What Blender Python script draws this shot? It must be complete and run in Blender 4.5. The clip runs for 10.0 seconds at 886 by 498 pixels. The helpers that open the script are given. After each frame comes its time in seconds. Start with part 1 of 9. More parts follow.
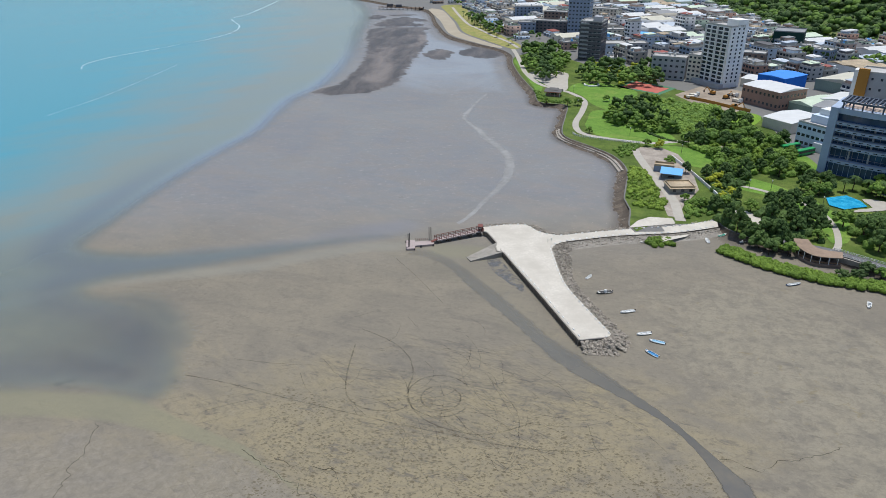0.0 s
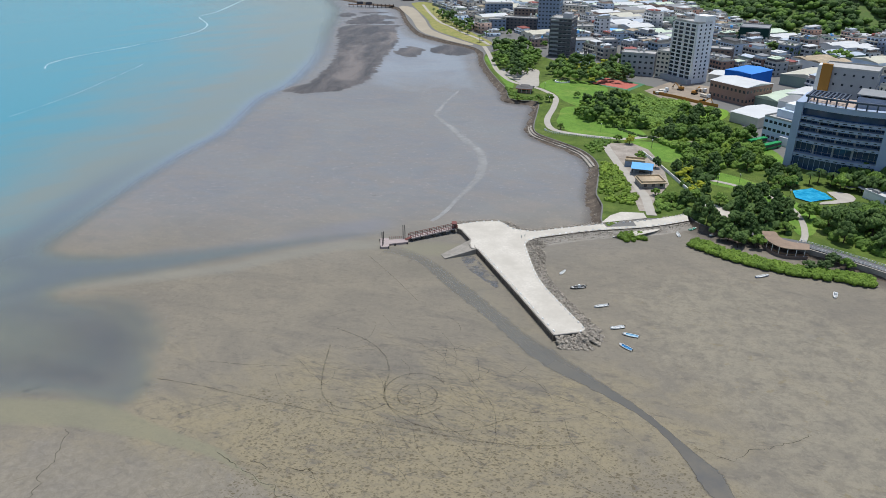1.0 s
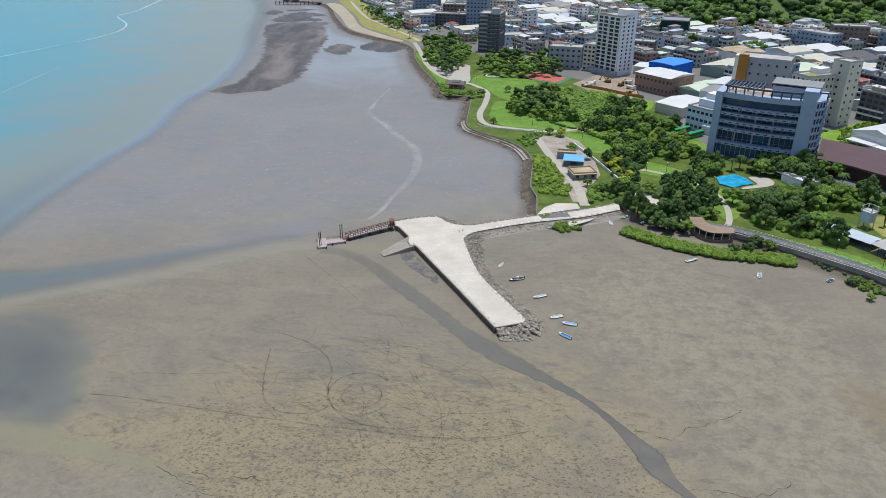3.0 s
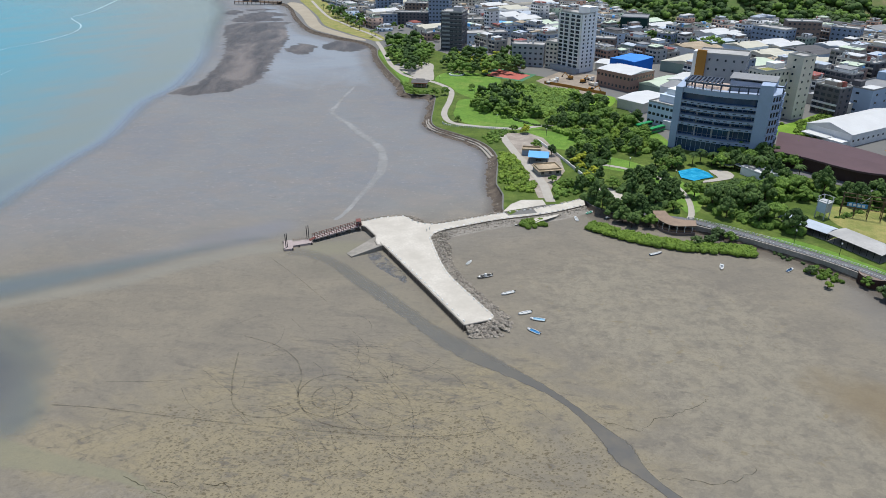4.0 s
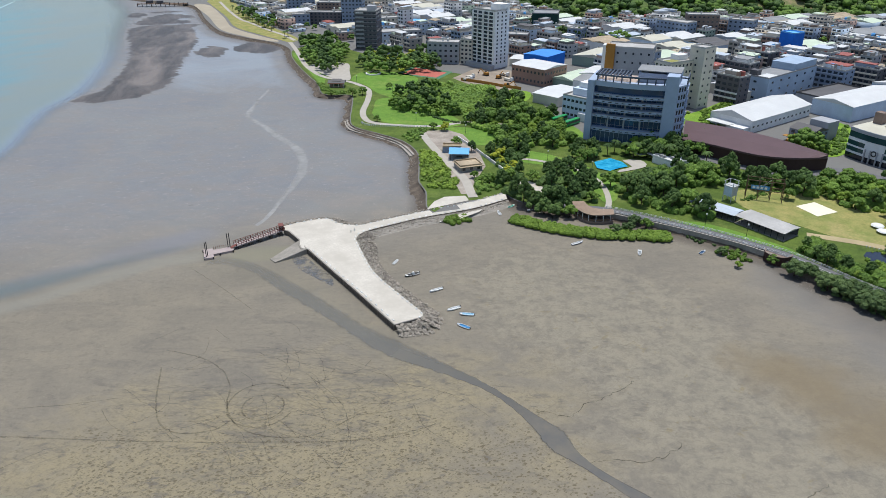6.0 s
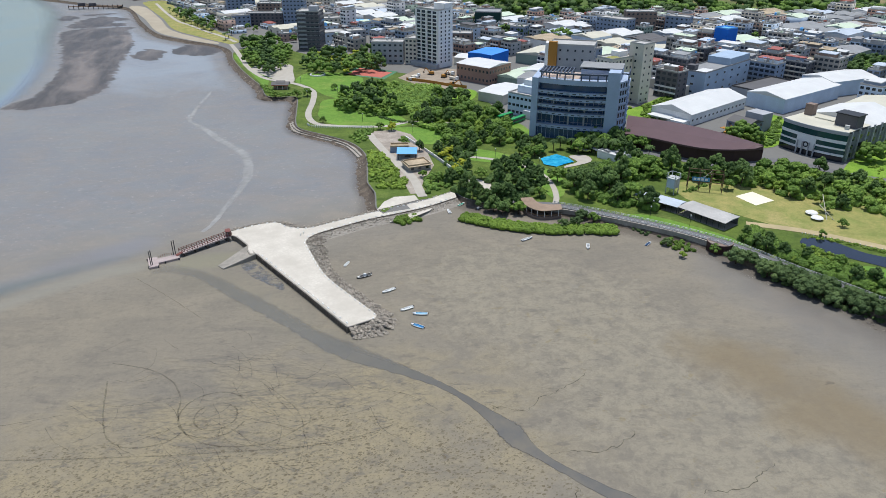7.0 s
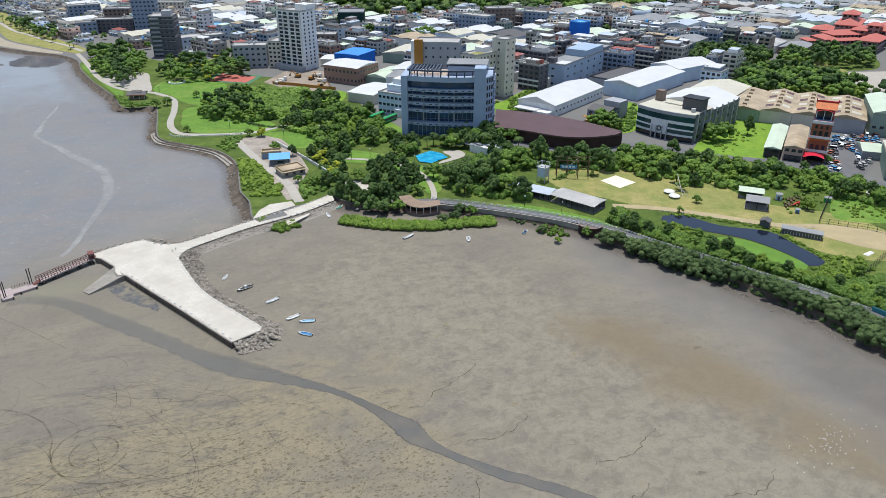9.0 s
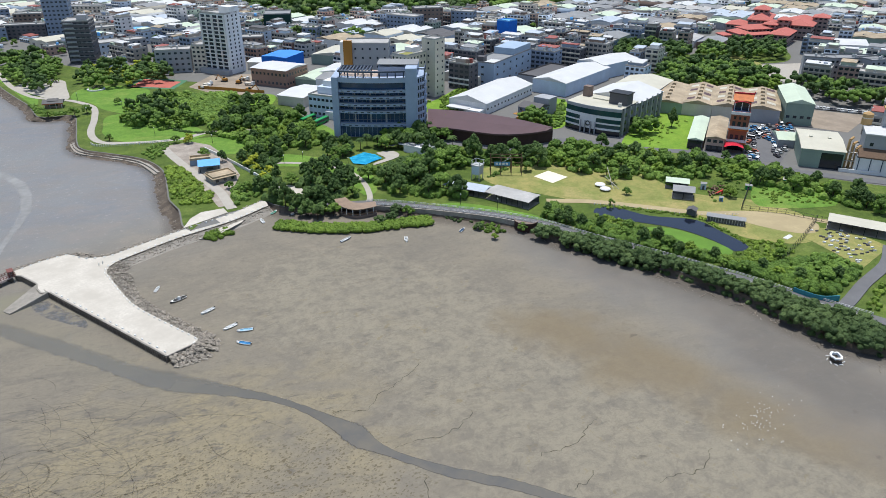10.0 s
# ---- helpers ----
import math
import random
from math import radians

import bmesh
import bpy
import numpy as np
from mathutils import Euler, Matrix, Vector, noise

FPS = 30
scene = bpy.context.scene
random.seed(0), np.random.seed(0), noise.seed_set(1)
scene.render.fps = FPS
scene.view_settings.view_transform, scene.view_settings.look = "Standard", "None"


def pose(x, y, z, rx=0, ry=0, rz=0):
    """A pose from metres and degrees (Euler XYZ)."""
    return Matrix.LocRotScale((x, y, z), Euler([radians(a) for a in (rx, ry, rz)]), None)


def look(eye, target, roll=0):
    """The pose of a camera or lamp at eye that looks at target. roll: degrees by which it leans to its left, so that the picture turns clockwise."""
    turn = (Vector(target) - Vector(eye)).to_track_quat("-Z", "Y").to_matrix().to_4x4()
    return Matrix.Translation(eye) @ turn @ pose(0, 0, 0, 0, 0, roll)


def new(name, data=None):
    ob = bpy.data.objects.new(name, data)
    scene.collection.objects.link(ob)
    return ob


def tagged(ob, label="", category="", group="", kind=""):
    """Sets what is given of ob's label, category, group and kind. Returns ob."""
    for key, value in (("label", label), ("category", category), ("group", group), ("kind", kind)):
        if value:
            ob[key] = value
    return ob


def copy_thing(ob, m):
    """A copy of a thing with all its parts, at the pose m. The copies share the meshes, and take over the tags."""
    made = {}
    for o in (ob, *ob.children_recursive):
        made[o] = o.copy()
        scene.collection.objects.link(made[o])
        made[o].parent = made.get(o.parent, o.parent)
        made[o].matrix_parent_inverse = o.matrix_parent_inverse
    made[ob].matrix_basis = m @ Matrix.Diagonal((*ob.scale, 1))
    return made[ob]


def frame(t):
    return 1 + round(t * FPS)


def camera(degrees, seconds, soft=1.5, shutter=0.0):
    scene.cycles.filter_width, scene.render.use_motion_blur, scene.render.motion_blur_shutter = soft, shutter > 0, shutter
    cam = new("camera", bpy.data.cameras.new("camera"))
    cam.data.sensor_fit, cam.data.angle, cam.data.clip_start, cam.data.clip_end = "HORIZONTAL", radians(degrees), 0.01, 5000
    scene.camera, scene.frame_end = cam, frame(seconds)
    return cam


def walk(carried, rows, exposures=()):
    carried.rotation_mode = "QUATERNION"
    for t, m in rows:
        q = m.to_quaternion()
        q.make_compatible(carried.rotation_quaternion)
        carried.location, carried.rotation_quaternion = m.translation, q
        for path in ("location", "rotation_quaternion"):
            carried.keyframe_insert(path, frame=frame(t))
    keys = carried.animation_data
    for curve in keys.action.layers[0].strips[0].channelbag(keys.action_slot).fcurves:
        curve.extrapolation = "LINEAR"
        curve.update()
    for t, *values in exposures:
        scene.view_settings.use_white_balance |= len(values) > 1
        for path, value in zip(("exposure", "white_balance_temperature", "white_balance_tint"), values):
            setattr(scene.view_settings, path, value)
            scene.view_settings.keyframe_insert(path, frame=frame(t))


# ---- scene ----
cam = camera(64.9, 10.0, soft=0.55)
EYE_Z = 110.0
# seconds, yaw, pitch, roll of a camera that hovers and turns
TURN = [
    (0, -1.01, -25.54, -0.12), (0.5, -2.12, -25.65, -0.04), (1, -3.36, -25.74, 0.00), (1.5, -4.74, -25.83, 0.05),
    (2, -6.14, -25.90, 0.09), (2.5, -7.53, -25.96, 0.10), (4, -11.93, -26.12, 0.05), (4.5, -13.41, -26.17, 0.04),
    (5, -14.98, -26.19, 0.02), (5.5, -16.75, -26.21, 0.02), (7, -23.17, -26.27, 0.04), (7.5, -25.68, -26.29, 0.05),
    (8, -28.27, -26.29, 0.07), (8.5, -31.03, -26.30, 0.07), (9, -33.90, -26.29, 0.08), (9.5, -36.73, -26.29, 0.07),
    (10, -39.56, -26.28, 0.09),
]


def aim(yaw, pitch):
    a, b = radians(yaw), radians(pitch)
    return (-math.sin(a) * math.cos(b) * 50, math.cos(a) * math.cos(b) * 50, EYE_Z + math.sin(b) * 50)


walk(cam, [(t, look((0, 0, EYE_Z), aim(yaw, pitch), roll)) for t, yaw, pitch, roll in TURN], exposures=[(0, -0.06), (5, 0.0), (10, 0.12)])

# ---------------------------------------------------------------- light
SUN_EL, SUN_AZ = 78.0, 38.0  # degrees up, and to the right of +y
world = bpy.data.worlds.new("sky")
scene.world = world
world.use_nodes = True
wn = world.node_tree
sky = wn.nodes.new("ShaderNodeTexSky")
sky.sky_type = "NISHITA"
sky.sun_disc = False
sky.sun_elevation, sky.sun_rotation = radians(SUN_EL), radians(SUN_AZ)
sky.air_density, sky.dust_density = 1.0, 1.2
wn.links.new(sky.outputs[0], wn.nodes["Background"].inputs[0])
wn.nodes["Background"].inputs[1].default_value = 0.138
sun = new("sun", bpy.data.lights.new("sun", "SUN"))
sun.data.energy, sun.data.angle, sun.data.color = 3.6, radians(0.53), (0.99, 0.98, 0.95)
sun.matrix_world = look((math.sin(radians(SUN_AZ)) * 100, math.cos(radians(SUN_AZ)) * 100, math.tan(radians(SUN_EL)) * 100), (0, 0, 0))


# ---------------------------------------------------------------- materials
def rgb(h):
    """Linear colour from sRGB hex."""
    c = [int(h[i:i + 2], 16) / 255 for i in (0, 2, 4)]
    return tuple(v / 12.92 if v <= 0.04045 else ((v + 0.055) / 1.055) ** 2.4 for v in c)


def shade(col, k):
    return tuple(min(1.0, v * k) for v in col)


class Nodes:
    def __init__(self, name):
        self.m = bpy.data.materials.new(name)
        self.m.use_nodes = True
        self.t = self.m.node_tree
        self.bsdf = self.t.nodes["Principled BSDF"]
        self.geo = self.add("ShaderNodeNewGeometry")

    def add(self, kind, **inputs):
        n = self.t.nodes.new(kind)
        for k, v in inputs.items():
            self.put(n, k.replace("_", " "), v)
        return n

    def put(self, n, key, v):
        if isinstance(v, bpy.types.NodeSocket):
            self.t.links.new(v, n.inputs[key])
        else:
            n.inputs[key].default_value = (*v, 1) if isinstance(v, tuple) and len(v) == 3 and n.inputs[key].type == "RGBA" else v

    def pos(self, scale=(1, 1, 1), turn=0.0):
        """Position turned, then scaled: a scale below 1 draws the pattern out along that turned axis."""
        r = self.add("ShaderNodeMapping", Vector=self.geo.outputs["Position"], Rotation=(0, 0, turn))
        return self.add("ShaderNodeMapping", Vector=r.outputs[0], Scale=scale).outputs[0]

    def cells(self, scale, vec=None, out="Distance"):
        n = self.add("ShaderNodeTexVoronoi", Vector=vec or self.geo.outputs["Position"], Scale=scale)
        return n.outputs[out]

    def noise(self, scale, detail=3.0, rough=0.6, vec=None, distortion=0.0):
        n = self.add("ShaderNodeTexNoise", Vector=vec or self.geo.outputs["Position"], Scale=scale, Detail=detail, Roughness=rough, Distortion=distortion)
        return n.outputs[0]

    def ramp(self, fac, a, b, lo=0.0, hi=1.0):
        n = self.add("ShaderNodeMapRange", Value=fac)
        n.inputs[1].default_value, n.inputs[2].default_value, n.inputs[3].default_value, n.inputs[4].default_value = a, b, lo, hi
        return n.outputs[0]

    def mix(self, fac, a, b, blend="MIX"):
        n = self.t.nodes.new("ShaderNodeMix")
        n.data_type, n.blend_type = "RGBA", blend
        for i, v in ((0, fac), (6, a), (7, b)):
            if isinstance(v, bpy.types.NodeSocket):
                self.t.links.new(v, n.inputs[i])
            else:
                n.inputs[i].default_value = (*v, 1) if isinstance(v, tuple) else v
        return n.outputs[2]

    def math(self, op, a, b=0.0):
        n = self.t.nodes.new("ShaderNodeMath")
        n.operation = op
        for i, v in ((0, a), (1, b)):
            if isinstance(v, bpy.types.NodeSocket):
                self.t.links.new(v, n.inputs[i])
            else:
                n.inputs[i].default_value = v
        return n.outputs[0]

    def attr(self, name, out="Color"):
        n = self.add("ShaderNodeAttribute")
        n.attribute_name = name
        return n.outputs[out]

    def random(self):
        return self.add("ShaderNodeObjectInfo").outputs["Random"]

    def island(self):
        return self.geo.outputs["Random Per Island"]

    def bump(self, height, strength=0.4, dist=0.1):
        n = self.add("ShaderNodeBump", Height=height, Strength=strength, Distance=dist)
        self.put(self.bsdf, "Normal", n.outputs[0])

    def done(self, col, rough=0.8, metal=0.0, spec=0.3, alpha=None):
        self.put(self.bsdf, "Base Color", col)
        self.put(self.bsdf, "Roughness", rough)
        self.put(self.bsdf, "Metallic", metal)
        self.put(self.bsdf, "Specular IOR Level", spec)
        if alpha is not None:
            self.put(self.bsdf, "Alpha", alpha)
        return self.m


def surface(name, col, rough=0.8, var=0.2, big=0.15, fine=3.0, bump=0.0, metal=0.0, spec=0.3, col2=None, each=0.0, isle=0.0):
    """A worn surface: colour wanders at two scales; each: per object, isle: per island."""
    n = Nodes(name)
    a = n.noise(big, 3)
    b = n.noise(fine, 4, 0.7)
    c = n.mix(n.ramp(a, 0.35, 0.65), shade(col, 1 - var), col2 or shade(col, 1 + var * 0.6))
    c = n.mix(n.ramp(b, 0.3, 0.75), c, shade(col, 1 - var * 0.8))
    for amount, src in ((each, n.random()), (isle, n.island())):
        if amount:
            c = n.mix(1.0, c, n.mix(src, shade((1, 1, 1), 1 - amount), (1, 1, 1)), "MULTIPLY")
    if bump:
        n.bump(b, bump, 0.1)
    return n.done(c, rough, metal, spec)


def grassy(name, a, b, worn):
    """Grass: tufts, mown drift and worn patches."""
    n = Nodes(name)
    tuft = n.noise(1.6, 5, 0.75)
    c = n.mix(n.ramp(n.noise(0.09, 5, 0.65, None, 0.6), 0.35, 0.65), a, b)
    c = n.mix(n.ramp(n.noise(0.05, 6, 0.7, n.pos((1, 1, 1), 1.0)), 0.52, 0.68, 0, 0.75), c, worn)
    c = n.mix(n.ramp(n.noise(0.28, 6, 0.75, None, 0.5), 0.46, 0.62, 0, 0.5), c, shade(a, 0.75))
    c = n.mix(n.ramp(tuft, 0.42, 0.7, 0, 0.55), c, shade(a, 0.62))
    n.bump(tuft, 0.6, 0.25)
    return n.done(c, 0.95, 0, 0.15)


M = {
    "concrete": surface("pale_concrete", rgb("c2bbae"), 0.9, 0.16, 0.12, 1.2, 0.1, col2=rgb("cdc7bb")),
    "old_concrete": surface("old_concrete", rgb("9a948a"), 0.9, 0.3, 0.3, 2.0, 0.2),
    "wet_concrete": surface("stained_concrete", rgb("55504a"), 0.85, 0.4, 0.4, 3.0, 0.3),
    "white": surface("white_paint", rgb("dcdcd8"), 0.6, 0.1, 0.4, 4.0),
    "stone": surface("grey_stone", rgb("b0a89c"), 0.9, 0.25, 1.0, 5.0, 0.4, isle=0.4),
    "dark_stone": surface("dark_stone", rgb("5d564e"), 0.9, 0.3, 1.0, 5.0, 0.4, isle=0.5),
    "quay_wall": surface("stained_quay_wall", rgb("6f675d"), 0.9, 0.35, 0.4, 2.5, 0.3),
    "shore": surface("shore_gravel", rgb("5f554b"), 0.95, 0.4, 0.25, 1.5, 0.6, col2=rgb("7a6e60")),
    "rail": surface("red_brown_paint", rgb("7a4a42"), 0.6, 0.2, 1.0, 6.0),
    "deck": surface("pinkish_deck", rgb("a99b97"), 0.8, 0.15, 0.6, 5.0),
    "steel": surface("dark_steel", rgb("3f3f42"), 0.5, 0.2, 1.0, 8.0, metal=0.5),
    "asphalt": surface("asphalt", rgb("6c6c6d"), 0.9, 0.15, 0.2, 2.0),
    "path": surface("path_paving", rgb("aca69b"), 0.9, 0.12, 0.3, 2.5),
    "town": surface("town_paving", rgb("83827e"), 0.9, 0.3, 0.06, 0.5, col2=rgb("6b6a67")),
    "lawn": grassy("lawn", rgb("5f8236"), rgb("749640"), rgb("87984c")),
    "rough_grass": grassy("rough_grass", rgb("4a5d2b"), rgb("687a37"), rgb("7a8448")),
    "dry_lawn": grassy("dry_lawn", rgb("80884c"), rgb("a0965f"), rgb("b3a071")),
    "bark": surface("bark", rgb("4d4033"), 0.95, 0.3, 2.0, 9.0, 0.4),
    "trunk_wood": surface("weathered_wood", rgb("6b5645"), 0.8, 0.25, 1.0, 6.0),
}
M["pane"] = surface("window_glass", rgb("39434c"), 0.15, 0.25, 0.5, 2.0, spec=0.6, each=0.5)
M["frame"] = surface("window_frame", rgb("b8bab8"), 0.5, 0.1, 1.0, 5.0)


# ---------------------------------------------------------------- geometry helpers
class Mesh:
    """Collects vertices and faces for one mesh."""

    def __init__(self):
        self.v, self.f = [], []

    def face(self, *pts):
        n = len(self.v)
        self.v += [tuple(p) for p in pts]
        self.f.append(tuple(range(n, n + len(pts))))

    def box(self, x0, x1, y0, y1, z0, z1, bev=0.0):
        n = len(self.v)
        b = bev
        self.v += [(x0, y0, z0), (x1, y0, z0), (x1, y1, z0), (x0, y1, z0), (x0 + b, y0 + b, z1), (x1 - b, y0 + b, z1), (x1 - b, y1 - b, z1), (x0 + b, y1 - b, z1)]
        self.f += [(n + 3, n + 2, n + 1, n), (n + 4, n + 5, n + 6, n + 7), (n, n + 1, n + 5, n + 4), (n + 1, n + 2, n + 6, n + 5),
                   (n + 2, n + 3, n + 7, n + 6), (n + 3, n, n + 4, n + 7)]
        return self

    def prism(self, poly, z0, z1, inset=0.0):
        """Upright prism on a counter-clockwise outline; z0 and z1 may be functions of x, y."""
        n, k = len(self.v), len(poly)
        lo = z0 if callable(z0) else lambda x, y: z0
        hi = z1 if callable(z1) else lambda x, y: z1
        self.v += [(x, y, lo(x, y)) for x, y in poly] + [(x, y, hi(x, y)) for x, y in poly]
        self.f += [tuple(range(n + k - 1, n - 1, -1)), tuple(range(n + k, n + 2 * k))]
        self.f += [(n + i, n + (i + 1) % k, n + k + (i + 1) % k, n + k + i) for i in range(k)]
        return self

    def beam(self, a, b, r, sides=6, r2=None):
        """A round bar from a to b."""
        a, b = Vector(a), Vector(b)
        d = (b - a).normalized()
        u = d.orthogonal().normalized()
        w = d.cross(u)
        n = len(self.v)
        for p, q in ((a, r), (b, r if r2 is None else r2)):
            self.v += [tuple(p + (u * math.cos(2 * math.pi * i / sides) + w * math.sin(2 * math.pi * i / sides)) * q) for i in range(sides)]
        self.f += [(n + i, n + (i + 1) % sides, n + sides + (i + 1) % sides, n + sides + i) for i in range(sides)]
        self.f += [tuple(range(n + sides - 1, n - 1, -1)), tuple(range(n + sides, n + 2 * sides))]
        return self

    def strip(self, rows):
        """A sheet through rows of equal length."""
        n, k = len(self.v), len(rows[0])
        for r in rows:
            self.v += [tuple(p) for p in r]
        self.f += [(n + i * k + j, n + i * k + j + 1, n + (i + 1) * k + j + 1, n + (i + 1) * k + j) for i in range(len(rows) - 1) for j in range(k - 1)]
        return self

    def data(self, name, material=None, smooth=False):
        me = bpy.data.meshes.new(name)
        me.from_pydata(self.v, [], self.f)
        if smooth:
            me.polygons.foreach_set("use_smooth", [True] * len(me.polygons))
        if material:
            me.materials.append(material)
        me.update()
        return me


def part(name, mesh, material, parent=None, label="", smooth=False, at=None):
    """Links a mesh as one object under a thing or part."""
    ob = new(name, mesh.data(name, material, smooth) if isinstance(mesh, Mesh) else mesh)
    if parent:
        ob.parent = parent
    if at is not None:
        ob.matrix_basis = at
    if label:
        tagged(ob, label)
    return ob


def thing(name, label, category, at, group="", kind=""):
    return place(tagged(new(name), label, category, group, kind), at)


def place(ob, at):
    ob.matrix_basis = at
    return ob


def structure(name, mesh, material, label, category="", smooth=False, kind="structure"):
    ob = part(name, mesh, material, None, "", smooth)
    return tagged(ob, label, category or name.replace("_", " "), kind=kind)


def spline(pts, step=3.0, closed=False):
    """A smooth line through the points, in even steps."""
    p = [Vector((*q, 0)[:3]) for q in pts]
    n = len(p)
    out = []
    for i in range(n if closed else n - 1):
        if closed:
            a, b, c, d = p[i - 1], p[i], p[(i + 1) % n], p[(i + 2) % n]
        else:
            a, b, c, d = p[max(i - 1, 0)], p[i], p[i + 1], p[min(i + 2, n - 1)]
        k = max(2, int((c - b).length / step))
        for j in range(k):
            t = j / k
            out.append(0.5 * ((2 * b) + (c - a) * t + (2 * a - 5 * b + 4 * c - d) * t * t + (3 * b - a - 3 * c + d) * t ** 3))
    if not closed:
        out.append(p[-1])
    return [(q.x, q.y) for q in out]


def side(line, off):
    """The line moved sideways to its left by off, a number or a number for each point."""
    out = []
    for i, (x, y) in enumerate(line):
        a, b = line[max(i - 1, 0)], line[min(i + 1, len(line) - 1)]
        dx, dy = b[0] - a[0], b[1] - a[1]
        k = math.hypot(dx, dy) or 1
        o = off[i] if isinstance(off, (list, tuple)) else off
        out.append((x - dy / k * o, y + dx / k * o))
    return out


def ribbon(mesh, line, width, z, wobble=0.0, seed=0, skirt=0.0):
    """A flat band along a line; width a number, or a few along the way."""
    ws = list(width) if isinstance(width, (tuple, list)) else [width, width]
    n = len(line)
    wl, wr = [], []
    for i, (x, y) in enumerate(line):
        w = float(np.interp(i / (n - 1), np.linspace(0, 1, len(ws)), ws)) / 2
        wl.append(w + wobble * noise.noise((x * 0.15, y * 0.15, seed)) + 0.5 * wobble * noise.noise((x * 0.6, y * 0.6, seed)))
        wr.append(-w + wobble * noise.noise((x * 0.15, y * 0.15, seed + 9)) + 0.5 * wobble * noise.noise((x * 0.6, y * 0.6, seed + 5)))
    a, b = side(line, wl), side(line, wr)
    rows = [[(*p, z), (*q, z)] for p, q in zip(b, a)]
    if skirt:
        rows = [[(*q, z - skirt), (*q, z), (*p, z), (*p, z - skirt)] for p, q in zip(a, b)]
    return mesh.strip(rows)


def inside(x, y, poly):
    c, j = False, len(poly) - 1
    for i in range(len(poly)):
        (xi, yi), (xj, yj) = poly[i], poly[j]
        if (yi > y) != (yj > y) and x < (xj - xi) * (y - yi) / (yj - yi) + xi:
            c = not c
        j = i
    return c


def gap(P, line):
    """Distances from many points to a line of straight pieces."""
    best = np.full(len(P), 1e9)
    for (ax, ay), (bx, by) in zip(line[:-1], line[1:]):
        d = np.array([bx - ax, by - ay])
        t = np.clip(((P - (ax, ay)) @ d) / max(d @ d, 1e-9), 0, 1)
        best = np.minimum(best, np.hypot(*(P - (ax, ay) - t[:, None] * d).T))
    return best


def within(P, poly):
    out = np.zeros(len(P), bool)
    for (xi, yi), (xj, yj) in zip(poly, poly[-1:] + poly[:-1]):
        with np.errstate(divide="ignore", invalid="ignore"):
            out ^= ((yi > P[:, 1]) != (yj > P[:, 1])) & (P[:, 0] < (xj - xi) * (P[:, 1] - yi) / (yj - yi) + xi)
    return out


def fill(poly, z):
    """A flat face sheet on an outline, as triangles."""
    bm = bmesh.new()
    vs = [bm.verts.new((x, y, z)) for x, y in poly]
    es = [bm.edges.new((vs[i - 1], vs[i])) for i in range(len(vs))]
    bmesh.ops.triangle_fill(bm, edges=es, use_beauty=True)
    bmesh.ops.recalc_face_normals(bm, faces=bm.faces)
    for f in bm.faces:
        if f.normal.z < 0:
            f.normal_flip()
    m = Mesh()
    bm.verts.index_update()
    m.v = [tuple(v.co) for v in bm.verts]
    m.f = [tuple(v.index for v in f.verts) for f in bm.faces]
    bm.free()
    return m


def sheet(mesh, poly, z, thick=0.0):
    m = fill(poly, z)
    n = len(mesh.v)
    mesh.v += m.v
    mesh.f += [tuple(i + n for i in f) for f in m.f]
    return mesh


# ---------------------------------------------------------------- plan of the shore
LAND_Z = 2.0
COAST_PARK = spline([(-98, 1069), (-45, 990), (-2, 931), (9, 807), (19.5, 725), (42, 676), (63, 641), (70, 610), (67, 575), (67, 534), (69, 498), (70.6, 474), (69.2, 445),
                     (77, 438.6), (85.8, 435.4), (80.4, 409), (73.5, 381), (72.7, 366), (81.7, 350), (90.7, 332), (92, 311), (85.6, 288), (81.3, 273.5), (80.7, 262), (77, 249.4), (76, 244.5), (77, 239.5)], 4)
COAST_BAY = spline([(112, 252), (112, 243.6), (117, 234), (126, 227.5), (134, 222.5), (140, 217.5), (150.8, 205.5), (162, 191), (171.8, 176), (177, 164), (178, 154), (180, 143), (186.5, 124.4), (188.5, 107.5),
                    (190, 94.6), (191.5, 85.7), (190.5, 74.5), (189, 63.7), (189.5, 54.4), (194, 43.6), (204, 20), (222, -30)], 4)
LAND = [(-260, 1300), (-160, 1150)] + COAST_PARK + [(88, 239.5), (104, 243.5)] + COAST_BAY + [(330, -300), (3500, -600), (3500, 3500), (-600, 3500), (-500, 1700)]

WATERLINE = spline([(-420, 140), (-200, 147), (-112, 147), (-90, 148), (-72, 142), (-66, 152), (-74, 172), (-90, 192), (-112, 203), (-80, 216), (-53, 227), (-26, 238), (-10, 243), (-26, 243),
                    (-60, 236), (-105, 230), (-127, 236), (-125, 254), (-118, 299), (-106, 348), (-94, 388), (-87, 460), (-72, 508), (-62, 620), (-64, 749), (-68, 939), (-110, 1150), (-160, 1300)], 8)
SEA = WATERLINE + [(-400, 1500), (-600, 4200), (-4200, 4200), (-4200, 100)]
BANK = spline([(-79.9, 481), (-73.3, 498), (-66.3, 507), (-61.2, 537), (-55.8, 574), (-55.5, 634), (-59.3, 695), (-64.7, 741), (-64.5, 777), (-44.4, 796), (-22.4, 789), (-6.8, 764),
               (-3.2, 725.5), (-3.6, 684), (-8.5, 641), (-15.2, 598), (-19.6, 558), (-24.4, 522), (-31.2, 501), (-40.2, 485), (-55, 477), (-68.4, 475.6)], 8, True)
